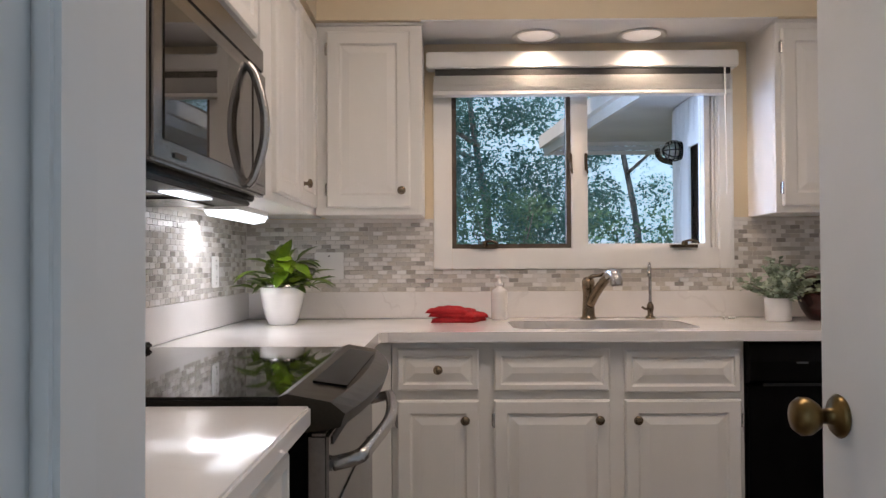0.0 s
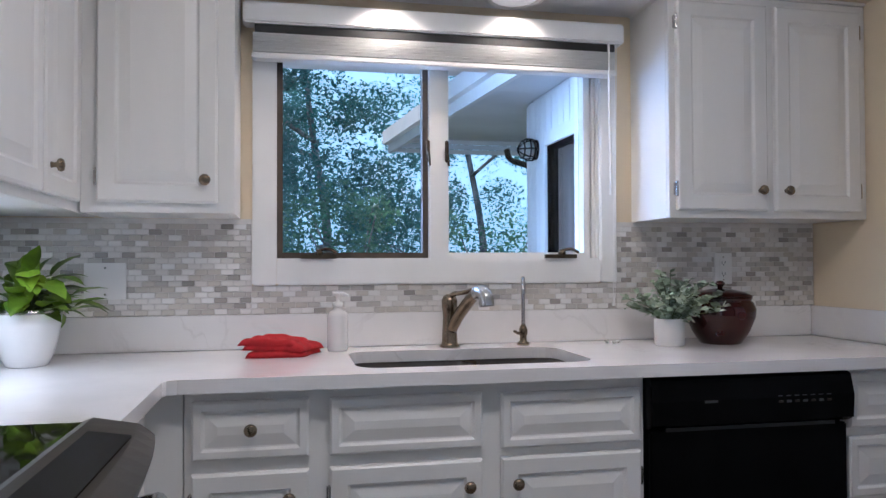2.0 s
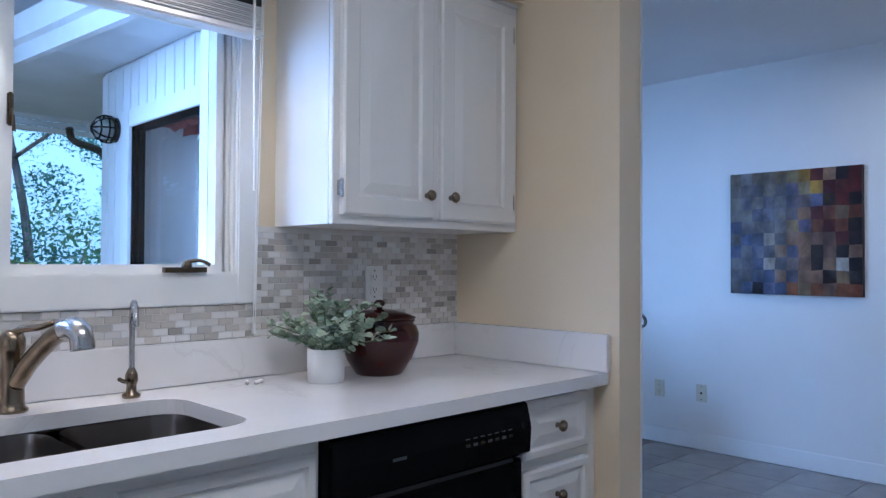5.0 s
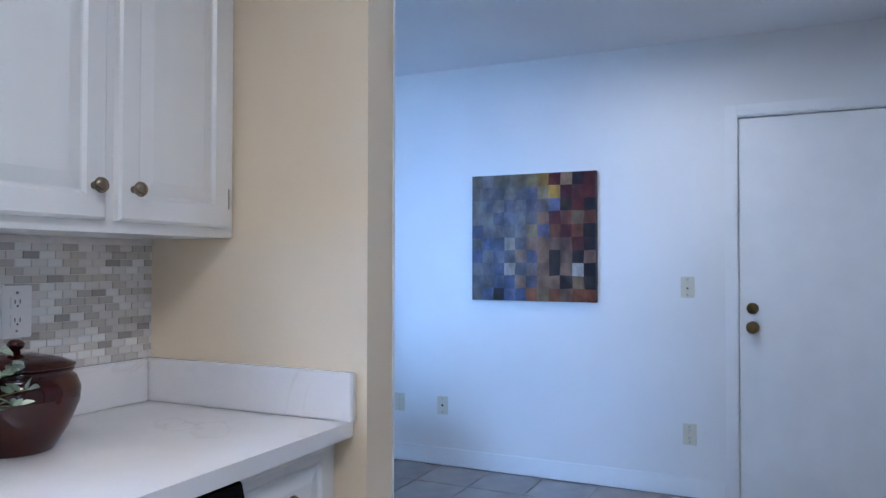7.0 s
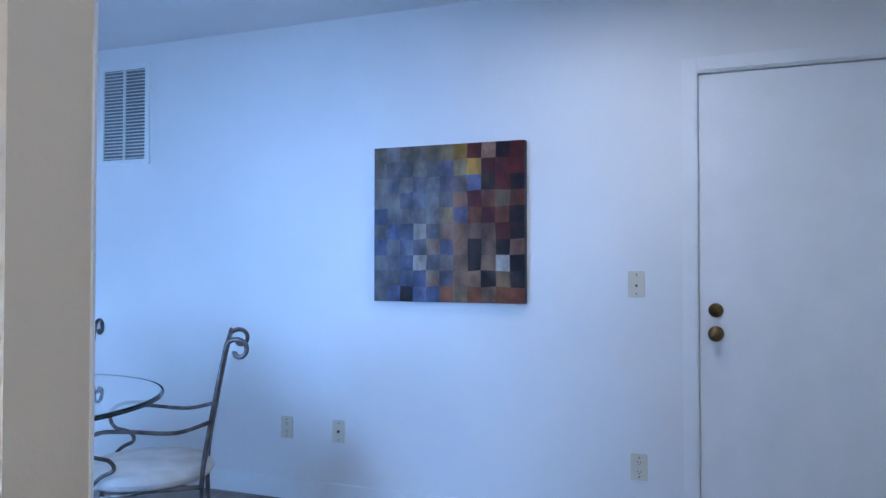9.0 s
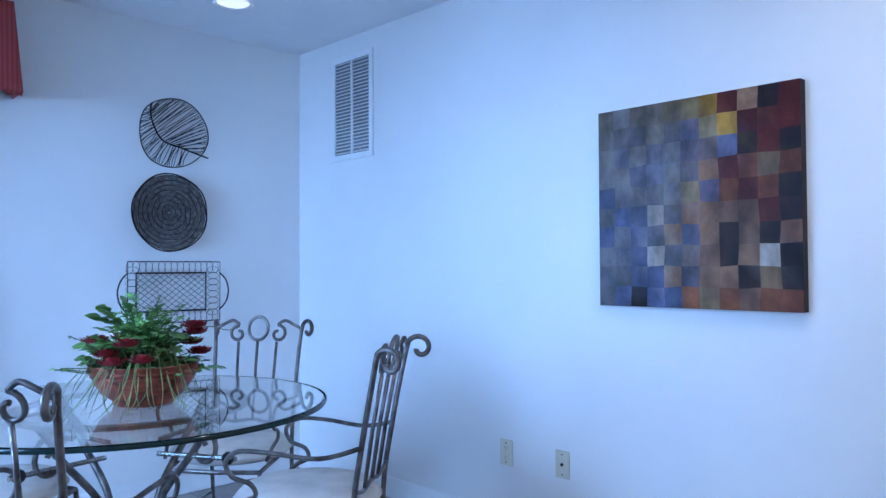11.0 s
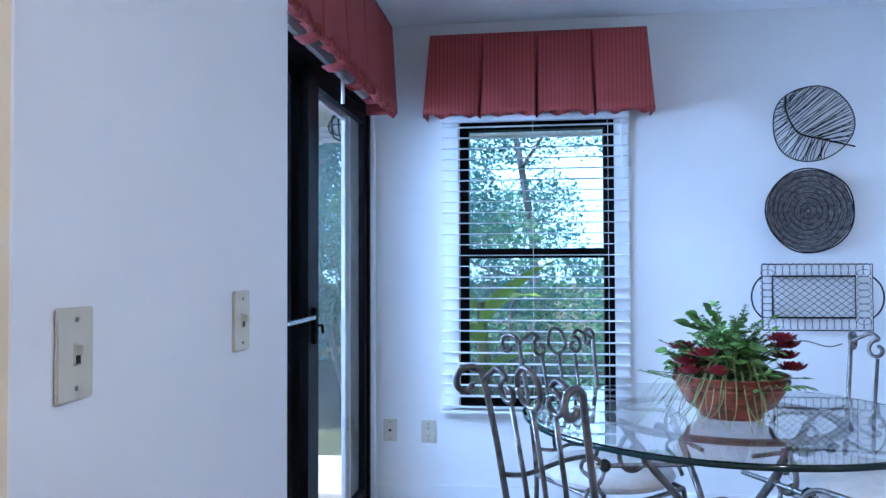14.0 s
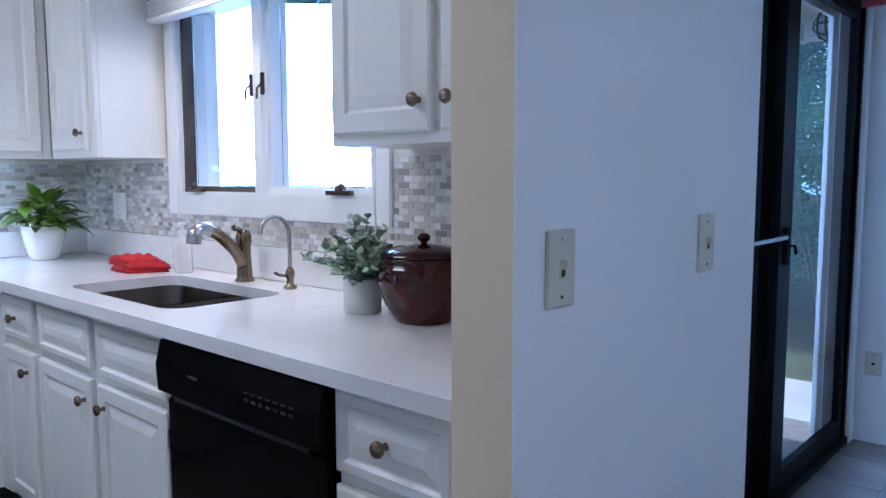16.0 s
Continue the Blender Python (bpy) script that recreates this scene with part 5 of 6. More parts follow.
pl.new(phsv.outputs["Color"], pbs.inputs["Base Color"])

W_, H_, NU, NV = 0.768, 0.757, 11, 10
painting = thing("painting", (5.637, 3.196, 1.043), "square abstract patchwork painting in blue, rust and gold", "painting")
prnd = random.Random(21)
BLUE, SLATE, OLIVE, GOLD, RUST, WINE, BLACK, PALE, TAN = (0.10, 0.115, 0.20), (0.17, 0.165, 0.17), (0.22, 0.17, 0.08), (0.38, 0.22, 0.03), (0.19, 0.065, 0.022), (0.085, 0.012, 0.009), (0.014, 0.008, 0.009), (0.42, 0.38, 0.32), (0.25, 0.15, 0.085)
# cells that stand out, counted from the lower right
MARKED = {(1, 2): PALE, (7, 2): PALE, (1, 3): BLACK, (2, 1): BLACK, (0, 1): BLACK, (0, 2): BLACK, (0, 4): BLACK, (0, 5): BLACK, (0, 7): BLACK, (1, 9): BLACK, (0, 8): WINE, (0, 9): WINE, (1, 8): WINE, (1, 7): WINE, (3, 9): WINE, (2, 8): WINE, (2, 9): TAN, (2, 7): BLACK, (3, 3): BLACK, (3, 2): BLACK, (8, 0): BLACK, (4, 9): GOLD, (3, 8): GOLD, (4, 8): OLIVE, (5, 9): OLIVE, (3, 7): BLUE, (5, 3): BLUE, (6, 0): BLUE, (8, 1): BLUE, (7, 4): PALE, (4, 1): TAN, (5, 0): RUST, (2, 2): TAN, (1, 0): RUST, (3, 0): RUST}


def patch_colour(i, j):
    """The paint of a patch: cool to the viewer's near side, gold above the middle, dark rust at the far edge."""
    u, v = i / (NU - 1), j / (NV - 1)
    if (i, j) in MARKED:
        c = Vector(MARKED[(i, j)])
    else:
        if u > 0.62:
            c = Vector(prnd.choice((BLUE, SLATE, SLATE, BLUE))).lerp(Vector(OLIVE), max(0.0, v - 0.45) * 0.9)
        elif u > 0.3:
            c = Vector(prnd.choice((SLATE, OLIVE, BLUE, TAN, SLATE))).lerp(Vector(RUST), (0.62 - u) * 0.9)
        else:
            c = Vector(prnd.choice((RUST, TAN, WINE, RUST, OLIVE))).lerp(Vector(WINE), 0.35 * (1 - u))
    g = prnd.uniform(0.62, 1.2)
    return c * g


bm = bmesh.new()
layer = bm.loops.layers.float_color.new("paint")
jit = {(i, j): (0.0 if i in (0, NU) else prnd.uniform(-0.004, 0.004), 0.0 if j in (0, NV) else prnd.uniform(-0.004, 0.004)) for i in range(NU + 1) for j in range(NV + 1)}
grid = {k: bm.verts.new((0.0, W_ * k[0] / NU + d[0], H_ * k[1] / NV + d[1])) for k, d in jit.items()}
tone = {(i, j): patch_colour(i, j) for i in range(NU) for j in range(NV)}
for (i, j), c in tone.items():
    fc = bm.faces.new((grid[(i, j)], grid[(i, j + 1)], grid[(i + 1, j + 1)], grid[(i + 1, j)]))
    for lp, (di, dj) in zip(fc.loops, ((-1, -1), (-1, 1), (1, 1), (1, -1))):
        nb = tone.get((i + di, j + dj), c)
        soft = 0.28 if i > 4 else 0.12        # wet edges where the cool glazes run together
        lp[layer] = (*c.lerp(nb, soft), 1)
rim = [grid[(i, 0)] for i in range(NU + 1)] + [grid[(NU, j)] for j in range(1, NV + 1)] + [grid[(i, NV)] for i in range(NU - 1, -1, -1)] + [grid[(0, j)] for j in range(NV - 1, 0, -1)]
deep = [bm.verts.new((0.041, v.co.y, v.co.z)) for v in rim]
for k in range(len(rim)):
    fc = bm.faces.new((rim[k], rim[(k + 1) % len(rim)], deep[(k + 1) % len(rim)], deep[k]))
    for lp in fc.loops:
        lp[layer] = (0.02, 0.012, 0.010, 1)
part("canvas", bm, M_PAINTING, painting, "stretched canvas with dark painted edges")
part("stretcher", boxes((0.0375, 0.0405, 0.005, 0.045, 0.005, H_ - 0.005), (0.0375, 0.0405, W_ - 0.045, W_ - 0.005, 0.005, H_ - 0.005)), M_SOIL, painting, "dark wooden stretcher bars")

# ---- return air vent ----
vent = thing("wall_vent", (EX, 5.417, 1.80), "white louvred return-air grille high on the wall", "vent")
part("frame", boxes((-0.012, 0, 0, 0.03, 0, 0.585), (-0.012, 0, 0.336, 0.366, 0, 0.585), (-0.012, 0, 0.03, 0.336, 0, 0.03), (-0.012, 0, 0.03, 0.336, 0.555, 0.585), (-0.012, 0, 0.176, 0.19, 0.03, 0.555)), M_TRIM, vent)
part("backing", B(-0.003, -0.0005, 0.03, 0.336, 0.03, 0.555), material("grey_duct", (0.22, 0.22, 0.22), 0.7), vent)
lv = bmesh.new()
box(lv, -0.011, 0.003, 0, 0.146, -0.0007, 0.0007)
bmesh.ops.transform(lv, matrix=pose(0, 0, 0, 0, -38, 0), verts=lv.verts)
lv_me = mesh_of("louvre", lv, M_TRIM)
for y in (0.030, 0.190):
    for k in range(27):
        o = part("louvre", lv_me, None, vent)
        o.location = (-0.0055, y, 0.042 + 0.0195 * k)

# ---- wire wall art ----
art = thing("wire_leaf", (4.875, NY - 0.03, 1.912), "dark wire leaf sculpture hung on the wall", "wall art")
R = 0.188
rimf = lambda a: Vector((R * math.cos(a) * (1 + 0.04 * math.cos(3 * a)), 0, R * math.sin(a) * (1 + 0.05 * math.sin(2 * a + 0.6))))
part("rim", tube(bmesh.new(), [rimf(2 * math.pi * k / 48) for k in range(49)], 0.0028, 6), M_WIRE, art)
rib = spline([rimf(2.25), (-0.115, 0.008, 0.06), (-0.06, 0.01, -0.04), (0.05, 0.008, -0.075), (0.195, 0, -0.115)], 8)
part("midrib", tube(bmesh.new(), rib, 0.0042, 7), M_WIRE, art)
for k in range(44):
    p = rib[3 + k * (len(rib) - 9) // 44]
    for s in (-1, 1):
        a = (2.25 + s * (0.12 + 2.75 * (k + 1) / 46.0)) % (2 * math.pi)
        q = rimf(a)
        mid = p * 0.45 + q * 0.55 + Vector((0.010 * math.sin(k), 0.006, 0.010 * math.cos(k * 2)))
        part("vein", tube(bmesh.new(), spline([p, mid, q], 4), 0.0018, 4), M_WIRE, art)
disc = thing("woven_wire_plate", (4.853, NY - 0.012, 1.489), "round woven dark wire plate hung on the wall", "wall art")
for k in range(30):
    r = 0.012 + 0.0066 * k
    pts = [(r * (1 + 0.011 * math.sin(5 * t + k * 1.9)) * math.cos(t), -0.012 - 0.025 * (r / 0.21) ** 2 - 0.003 * math.sin(7 * t + k), r * (1 + 0.011 * math.sin(5 * t + k * 1.9)) * math.sin(t)) for t in [2 * math.pi * i / 40 for i in range(41)]]
    part("wire_ring", tube(bmesh.new(), pts, 0.0022 if k < 29 else 0.004, 5), M_WIRE if k % 4 == 0 or k == 29 else M_WIREGREY, disc)
part("backing", lathe(bmesh.new(), [(0.198, -0.028), (0.12, -0.014), (0.02, -0.006), (0.001, -0.006)], 0, 0, 32, "y", 0, close=False), material("dark_rattan", (0.34, 0.32, 0.31), 0.8, vary=0.4, scale=60, fine=300, bump=0.6), disc)
tray = thing("wire_tray", (4.875, NY - 0.005, 1.073), "rectangular dark wire lattice tray hung on the wall", "wall art")


def rect_wire(x, z, y, r):
    return tube(bmesh.new(), [(-x, y, -z), (x, y, -z), (x, y, z), (-x, y, z), (-x, y, -z)], r, 6)


part("outer_frame", rect_wire(0.25, 0.158, -0.055, 0.0032), M_WIRE, tray)
part("inner_frame", rect_wire(0.19, 0.10, -0.012, 0.0055), M_WIRE, tray)
for k in range(-7, 8):
    for s in (-1, 1):
        c = k * 0.042
        pts = []
        for x in (-0.19, 0.19):
            pts.append([x, s * (x - c) * 0.75])
        (xa, za), (xb, zb) = pts
        t0, t1 = 0.0, 1.0
        lo, hi = sorted(((-0.10 - za) / (zb - za), (0.10 - za) / (zb - za)))
        t0, t1 = max(0, lo), min(1, hi)
        if t1 - t0 > 0.02:
            part("lattice_wire", tube(bmesh.new(), [(xa + (xb - xa) * t, -0.012, za + (zb - za) * t) for t in (t0, t1)], 0.0013, 4), M_WIRE, tray)
for k in range(15):
    x = -0.233 + 0.0333 * k
    for s in (-1, 1):
        part("edge_loop", tube(bmesh.new(), [(x + 0.017 * math.cos(t), -0.035, s * (0.13 + 0.034 * math.sin(t))) for t in [2 * math.pi * i / 10 for i in range(11)]], 0.0012, 4), M_WIRE, tray)
for k in range(8):
    z = -0.115 + 0.033 * k
    for s in (-1, 1):
        part("edge_loop", tube(bmesh.new(), [(s * (0.22 + 0.033 * math.sin(t)), -0.035, z + 0.017 * math.cos(t)) for t in [2 * math.pi * i / 10 for i in range(11)]], 0.0012, 4), M_WIRE, tray)
for s in (-1, 1):
    part("handle", tube(bmesh.new(), spline([(s * 0.25, -0.05, 0.10), (s * 0.285, -0.055, 0.06), (s * 0.30, -0.055, 0.0), (s * 0.285, -0.055, -0.06), (s * 0.25, -0.05, -0.10)], 5), 0.004, 6), M_WIRE, tray)

# ---- dining table ----
TX, TY, TZ = 4.135, 4.775, 0.755
table = thing("dining_table", (TX, TY, 0), "round glass-topped dining table on a scrolled iron base", "table")
part("tabletop", lathe(bmesh.new(), [(0.619, TZ - 0.016), (0.627, TZ - 0.012), (0.627, TZ - 0.006), (0.617, TZ)], seg=96), M_TABLEGLASS, table, "thick clear round glass").visible_shadow = False
M_RIM = material("dark_glass_edge", (0.012, 0.03, 0.028), 0.08, vary=0.1, bump=0.0)
part("edge_band", lathe(bmesh.new(), [(0.628, TZ - 0.015), (0.6305, TZ - 0.011), (0.6305, TZ - 0.004), (0.628, TZ - 0.001)], seg=96, close=False), M_RIM, table, "dark green polished glass edge", True)
ZT = TZ - 0.018
part("top_ring", lathe(bmesh.new(), [(0.33, ZT - 0.012), (0.37, ZT - 0.012), (0.37, ZT), (0.33, ZT), (0.33, ZT - 0.012)], seg=64, close=False), M_IRON, table)


def scroll(c, r0, r1, a0, a1, plane, n=20):
    """A spiral in the plane of two unit vectors round c."""
    u, v = Vector(plane[0]), Vector(plane[1])
    return [Vector(c) + (r0 + (r1 - r0) * k / n) * (math.cos(a0 + (a1 - a0) * k / n) * u + math.sin(a0 + (a1 - a0) * k / n) * v) for k in range(n + 1)]


for k in range(4):
    a = radians(20 + 90 * k)
    d, e = Vector((math.cos(a), math.sin(a), 0)), Vector((0, 0, 1))
    run = spline([d * 0.35 + e * ZT, d * 0.26 + e * 0.62, d * 0.12 + e * 0.45, d * 0.10 + e * 0.30, d * 0.20 + e * 0.12, d * 0.33 + e * 0.012], 6)
    part("leg", tube(bmesh.new(), run, 0.012, 8), M_IRON, table, "", True)
    part("scroll", tube(bmesh.new(), scroll(d * 0.30 + e * 0.635, 0.062, 0.016, 1.6, -5.6, (d, e)), 0.008, 8), M_IRON, table, "", True)
    part("scroll", tube(bmesh.new(), scroll(d * 0.20 + e * 0.22, 0.055, 0.014, -1.4, 5.0, (d, e)), 0.008, 8), M_IRON, table, "", True)
    f_ = Vector((-math.sin(a), math.cos(a), 0))
    rod = part("stretcher", tube(bmesh.new(), [d * 0.11 + e * 0.60, d * 0.43 + e * 0.615], 0.008, 8), M_STEEL, table)
    part("finial", lathe(bmesh.new(), [(0.006, -0.02), (0.016, -0.012), (0.020, 0.0), (0.016, 0.012), (0.006, 0.02)], d.x * 0.40, d.y * 0.40, 12, "z", 0.614), M_WIRE, rod, "", True)
part("centre_ring", lathe(bmesh.new(), [(0.10, 0.34), (0.115, 0.34), (0.115, 0.36), (0.10, 0.36), (0.10, 0.34)], seg=32, close=False), M_IRON, table)


# ---- dining chairs ----
def chair(at, rz):
    c = thing("dining_chair", (*at, 0), "pewter wrought-iron armchair with scrolled back and cream seat", "chair", "chairs round the table", rz=rz)
    top = 0.90

    def back(y, z):   # the back leans away above the seat
        t = max(0.0, z - 0.44)
        return Vector((-0.205 - 0.13 * t - 0.12 * t * t, y, z + 0.08 * t))
    for s in (-1, 1):
        leg = spline([(-0.26, s * 0.19, 0.0), (-0.215, s * 0.185, 0.22), back(s * 0.185, 0.44), back(s * 0.19, 0.66), back(s * 0.20, 0.84), back(s * 0.208, top)], 5)
        away, up = Vector((-0.96, s * 0.28, 0)), Vector((0, 0, 1))   # the tip rolls over backwards
        turn0 = math.pi * 0.82
        tail = scroll(leg[-1] - 0.048 * (math.cos(turn0) * away + math.sin(turn0) * up), 0.048, 0.012, turn0, -math.pi * 0.95, (away, up), 22)
        part("back_upright", tube(bmesh.new(), leg[:-1] + tail, 0.0092, 8), M_IRON, c, "", True)
        fl = spline([(0.19, s * 0.19, 0.40), (0.20, s * 0.20, 0.25), (0.19, s * 0.20, 0.12), (0.225, s * 0.205, 0.0)], 5)
        part("front_leg", tube(bmesh.new(), fl, 0.0092, 8), M_IRON, c, "", True)
        arm = spline([back(s * 0.195, 0.64), (-0.12, s * 0.235, 0.63), (0.03, s * 0.25, 0.645), (0.13, s * 0.245, 0.645), (0.175, s * 0.24, 0.61), (0.155, s * 0.235, 0.565), (0.10, s * 0.23, 0.545), (0.085, s * 0.225, 0.51), (0.13, s * 0.22, 0.485), (0.17, s * 0.21, 0.44)], 5)
        part("arm", tube(bmesh.new(), arm, 0.0075, 8), M_IRON, c, "", True)
        part("side_rail", tube(bmesh.new(), [(-0.205, s * 0.185, 0.42), (0.0, s * 0.20, 0.42), (0.19, s * 0.19, 0.40)], 0.009, 8), M_IRON, c)
        part("side_stretcher", tube(bmesh.new(), [(-0.22, s * 0.187, 0.20), (0.195, s * 0.199, 0.20)], 0.006, 6), M_IRON, c)
        # wave of the top rail into a scroll beside the middle ring
        ctr = back(s * 0.094, 0.862)
        wave = spline([back(s * 0.20, 0.885), back(s * 0.165, 0.902), back(s * 0.125, 0.918), back(s * 0.094, 0.903)], 5)
        wave += scroll(ctr, 0.040, 0.013, math.pi / 2, math.pi / 2 + (2.1 * math.pi) * 0.95, ((0, -s, 0), (-0.2, 0, 0.98)), 18)
        part("top_scroll", tube(bmesh.new(), wave, 0.0075, 7), M_IRON, c, "", True)
        part("back_bar", tube(bmesh.new(), [back(s * 0.09, 0.83), back(s * 0.085, 0.66), back(s * 0.08, 0.50)], 0.0068, 8), M_IRON, c, "", True)
    ring = [back(0.046 * math.cos(t), 0.885 + 0.048 * math.sin(t)) for t in [2 * math.pi * k / 24 for k in range(25)]]
    part("back_ring", tube(bmesh.new(), ring, 0.0075, 7), M_IRON, c, "", True)
    part("back_bar", tube(bmesh.new(), [back(0, 0.838), back(0, 0.66), back(0, 0.50)], 0.0068, 8), M_IRON, c, "", True)
    part("lower_rail", tube(bmesh.new(), spline([back(-0.187, 0.515), back(-0.09, 0.495), back(0, 0.505), back(0.09, 0.495), back(0.187, 0.515)], 5), 0.0075, 8), M_IRON, c, "", True)
    part("front_rail", tube(bmesh.new(), [(0.19, -0.19, 0.40), (0.205, 0, 0.40), (0.19, 0.19, 0.40)], 0.009, 8), M_IRON, c)
    part("stretcher", tube(bmesh.new(), [(-0.0, -0.193, 0.20), (-0.0, 0.193, 0.20)], 0.006, 6), M_IRON, c)
    bm = lathe(bmesh.new(), [(0.17, 0.425), (0.225, 0.43), (0.238, 0.445), (0.236, 0.462), (0.215, 0.482), (0.12, 0.496), (0.001, 0.50)], 0.0, 0.0, 40)
    cushion = part("seat", bm, M_CUSHION, c, "cream upholstered round seat", True)
    part("piping", lathe(bmesh.new(), [(0.239, 0.45), (0.242, 0.453), (0.239, 0.457)], 0, 0, 40, close=False), M_CUSHION, cushion, "", True)
    return c


def chair_at(mx, my, deg):
    return (mx + 0.355 * math.cos(radians(deg)), my + 0.355 * math.sin(radians(deg)))


first = chair(chair_at(4.755, 4.085, 125.4), 125.4)
for mx, my, deg in ((4.98, 5.37, 218.2), (3.483, 4.128, 37.8), (3.585, 5.455, -48.7)):
    cx, cy = chair_at(mx, my, deg)
    copy_thing(first, pose(cx, cy, 0, 0, 0, deg))

# ---- flower bowl ----
arr = thing("flower_arrangement", (4.155, 4.735, TZ), "terracotta woven bowl of red roses, ferns and trailing grass", "flowers")
part("bowl", lathe(bmesh.new(), [(0.085, 0.0), (0.095, 0.004), (0.098, 0.018), (0.130, 0.04), (0.158, 0.085), (0.170, 0.132), (0.174, 0.135), (0.167, 0.128), (0.14, 0.095)], seg=48), M_BASKET, arr, "glossy terracotta woven bowl", True)
part("soil", lathe(bmesh.new(), [(0.15, 0.095), (0.15, 0.10), (0.001, 0.108)], seg=24), M_SOIL, arr)
for k in range(5):
    part("weave_band", lathe(bmesh.new(), [(0.130 + 0.0098 * k, 0.041 + 0.0165 * k), (0.135 + 0.0098 * k, 0.046 + 0.0165 * k), (0.135 + 0.0098 * k, 0.052 + 0.0165 * k)], seg=48, close=False), M_BASKET, arr)
rnd = random.Random(9)
bf, bs, bg = bmesh.new(), bmesh.new(), bmesh.new()
for k in range(120):
    d = rand_way(2, 82)
    n = rnd.uniform(0.12, 0.235)
    run = spline([(d.x * 0.05, d.y * 0.05, 0.10), (d.x * n * 0.6, d.y * n * 0.6, 0.10 + d.z * n * 0.75), (d.x * n * 1.15, d.y * n * 1.15, 0.11 + d.z * n * 0.95 + rnd.uniform(-0.03, 0.03))], 6)
    tube(bs, run, 0.0014, 4)
    broad = k % 5 == 0
    for i, p in enumerate(run[2:]):
        way = (run[min(i + 3, len(run) - 1)] - run[i + 1]).normalized()
        for s in (-1, 1):
            out = way * 0.6 + way.cross(Vector((0.1, 0.2, 1))).normalized() * s
            leaf(bf, p, out, rand_way(30, 90), rnd.uniform(0.045, 0.06) if broad else rnd.uniform(0.016, 0.030), rnd.uniform(0.024, 0.034) if broad else rnd.uniform(0.008, 0.014), 0.2)
for k in range(46):
    a = radians(rnd.choice((200, 225, 245, 262, 285, 175, 60)) + rnd.uniform(-16, 16))
    d = Vector((math.cos(a), math.sin(a), 0))
    r_ = rnd.uniform(0.17, 0.26)
    side = d.cross(Vector((0, 0, 1)))
    run = spline([d * 0.06 + Vector((0, 0, 0.12)), d * 0.13 + Vector((0, 0, rnd.uniform(0.15, 0.2))), d * r_ + Vector((0, 0, rnd.uniform(0.04, 0.10))), d * (r_ + rnd.uniform(0.01, 0.1)) + side * rnd.uniform(-0.06, 0.06) + Vector((0, 0, 0.005))], 5)
    prev = None
    for i, p in enumerate(run):
        w = 0.0035 * (1 - 0.85 * i / len(run))
        pair = (bg.verts.new(p + side * w), bg.verts.new(p - side * w))
        if prev:
            bg.faces.new((prev[0], pair[0], pair[1], prev[1]))
        prev = pair
part("stem", bs, M_STEM, arr)
part("foliage", bf, M_FERN, arr, "feathery green ferns and leaves", True)
part("grass", bg, M_GRASSY, arr, "trailing grass blades", True)
for a, r_, z in ((205, 0.16, 0.17), (228, 0.15, 0.20), (215, 0.17, 0.145), (245, 0.16, 0.15), (340, 0.16, 0.22), (5, 0.17, 0.18), (322, 0.16, 0.245), (350, 0.18, 0.15), (95, 0.14, 0.2), (150, 0.15, 0.2)):
    bm = bmesh.new()
    c0_ = Vector((r_ * math.cos(radians(a)), r_ * math.sin(radians(a)), z))
    for i in range(26):
        t = i * 2.4
        ring_r = 0.006 + 0.0011 * i
        w = Vector((math.cos(t), math.sin(t), 1.6 - 0.06 * i))
        leaf(bm, c0_ + Vector((math.cos(t), math.sin(t), 0)) * ring_r * 0.7, w, Vector((-math.cos(t), -math.sin(t), 0.6)), 0.024 + 0.0004 * i, 0.028, -0.35)
    part("rose", bm, M_PETAL, arr, "dark red rose", True)
part("twig", tube(bmesh.new(), spline([(0.12, -0.02, 0.2), (0.2, -0.03, 0.24), (0.27, -0.05, 0.225), (0.31, -0.06, 0.235)], 4), 0.0018, 5), M_STEM, arr)

# ---- outside: eave, siding, lantern ----
solid("dining_outer_wall", boxes((2.600, SX - 0.091, 3.87, SL0, -0.1, 2.32), (2.600, SX - 0.091, SL1, 6.33, -0.1, 2.32), (2.600, SX - 0.091, SL0, SL1, SLT, 2.32), (SX - 0.09, NW[0], NY + 0.141, 6.33, -0.1, 2.32), (NW[1], 5.82, NY + 0.141, 6.33, -0.1, 2.32), (NW[0], NW[1], NY + 0.141, 6.33, -0.1, NW[2]), (NW[0], NW[1], NY + 0.141, 6.33, NW[3], 2.32)), M_SIDING, "pale painted outer wall of the dining room", "wall")
solid("kitchen_outer_wall", boxes((-0.3, wx0, KY + 0.151, KY + 0.17, -0.1, 2.5), (wx1, 2.56, KY + 0.151, KY + 0.17, -0.1, 2.5), (wx0, wx1, KY + 0.151, KY + 0.17, -0.1, wz0), (wx0, wx1, KY + 0.151, KY + 0.17, wz1, 2.5)), M_SIDING, "pale painted outer wall of the kitchen", "wall")
siding = thing("siding", (2.600, 0, 0), "pale vertical board-and-batten siding beside the sliding door", "siding", kind="structure")
# The dark backing colour puts shade into the gaps between the siding boards.
M_GROOVE_SHADE = material("groove_shade_colour", (0.16, 0.17, 0.18), 0.8, vary=0.1, bump=0.05)
part("backing", boxes((-0.003, -0.0005, SL0 - 0.1, 6.325, SLT + 0.006, 2.30), (-0.003, -0.0005, SL1 - 0.02, 6.325, -0.05, SLT + 0.004)), M_GROOVE_SHADE, siding, "backing coloured dark for the shade between the boards")
y = SL0 - 0.1
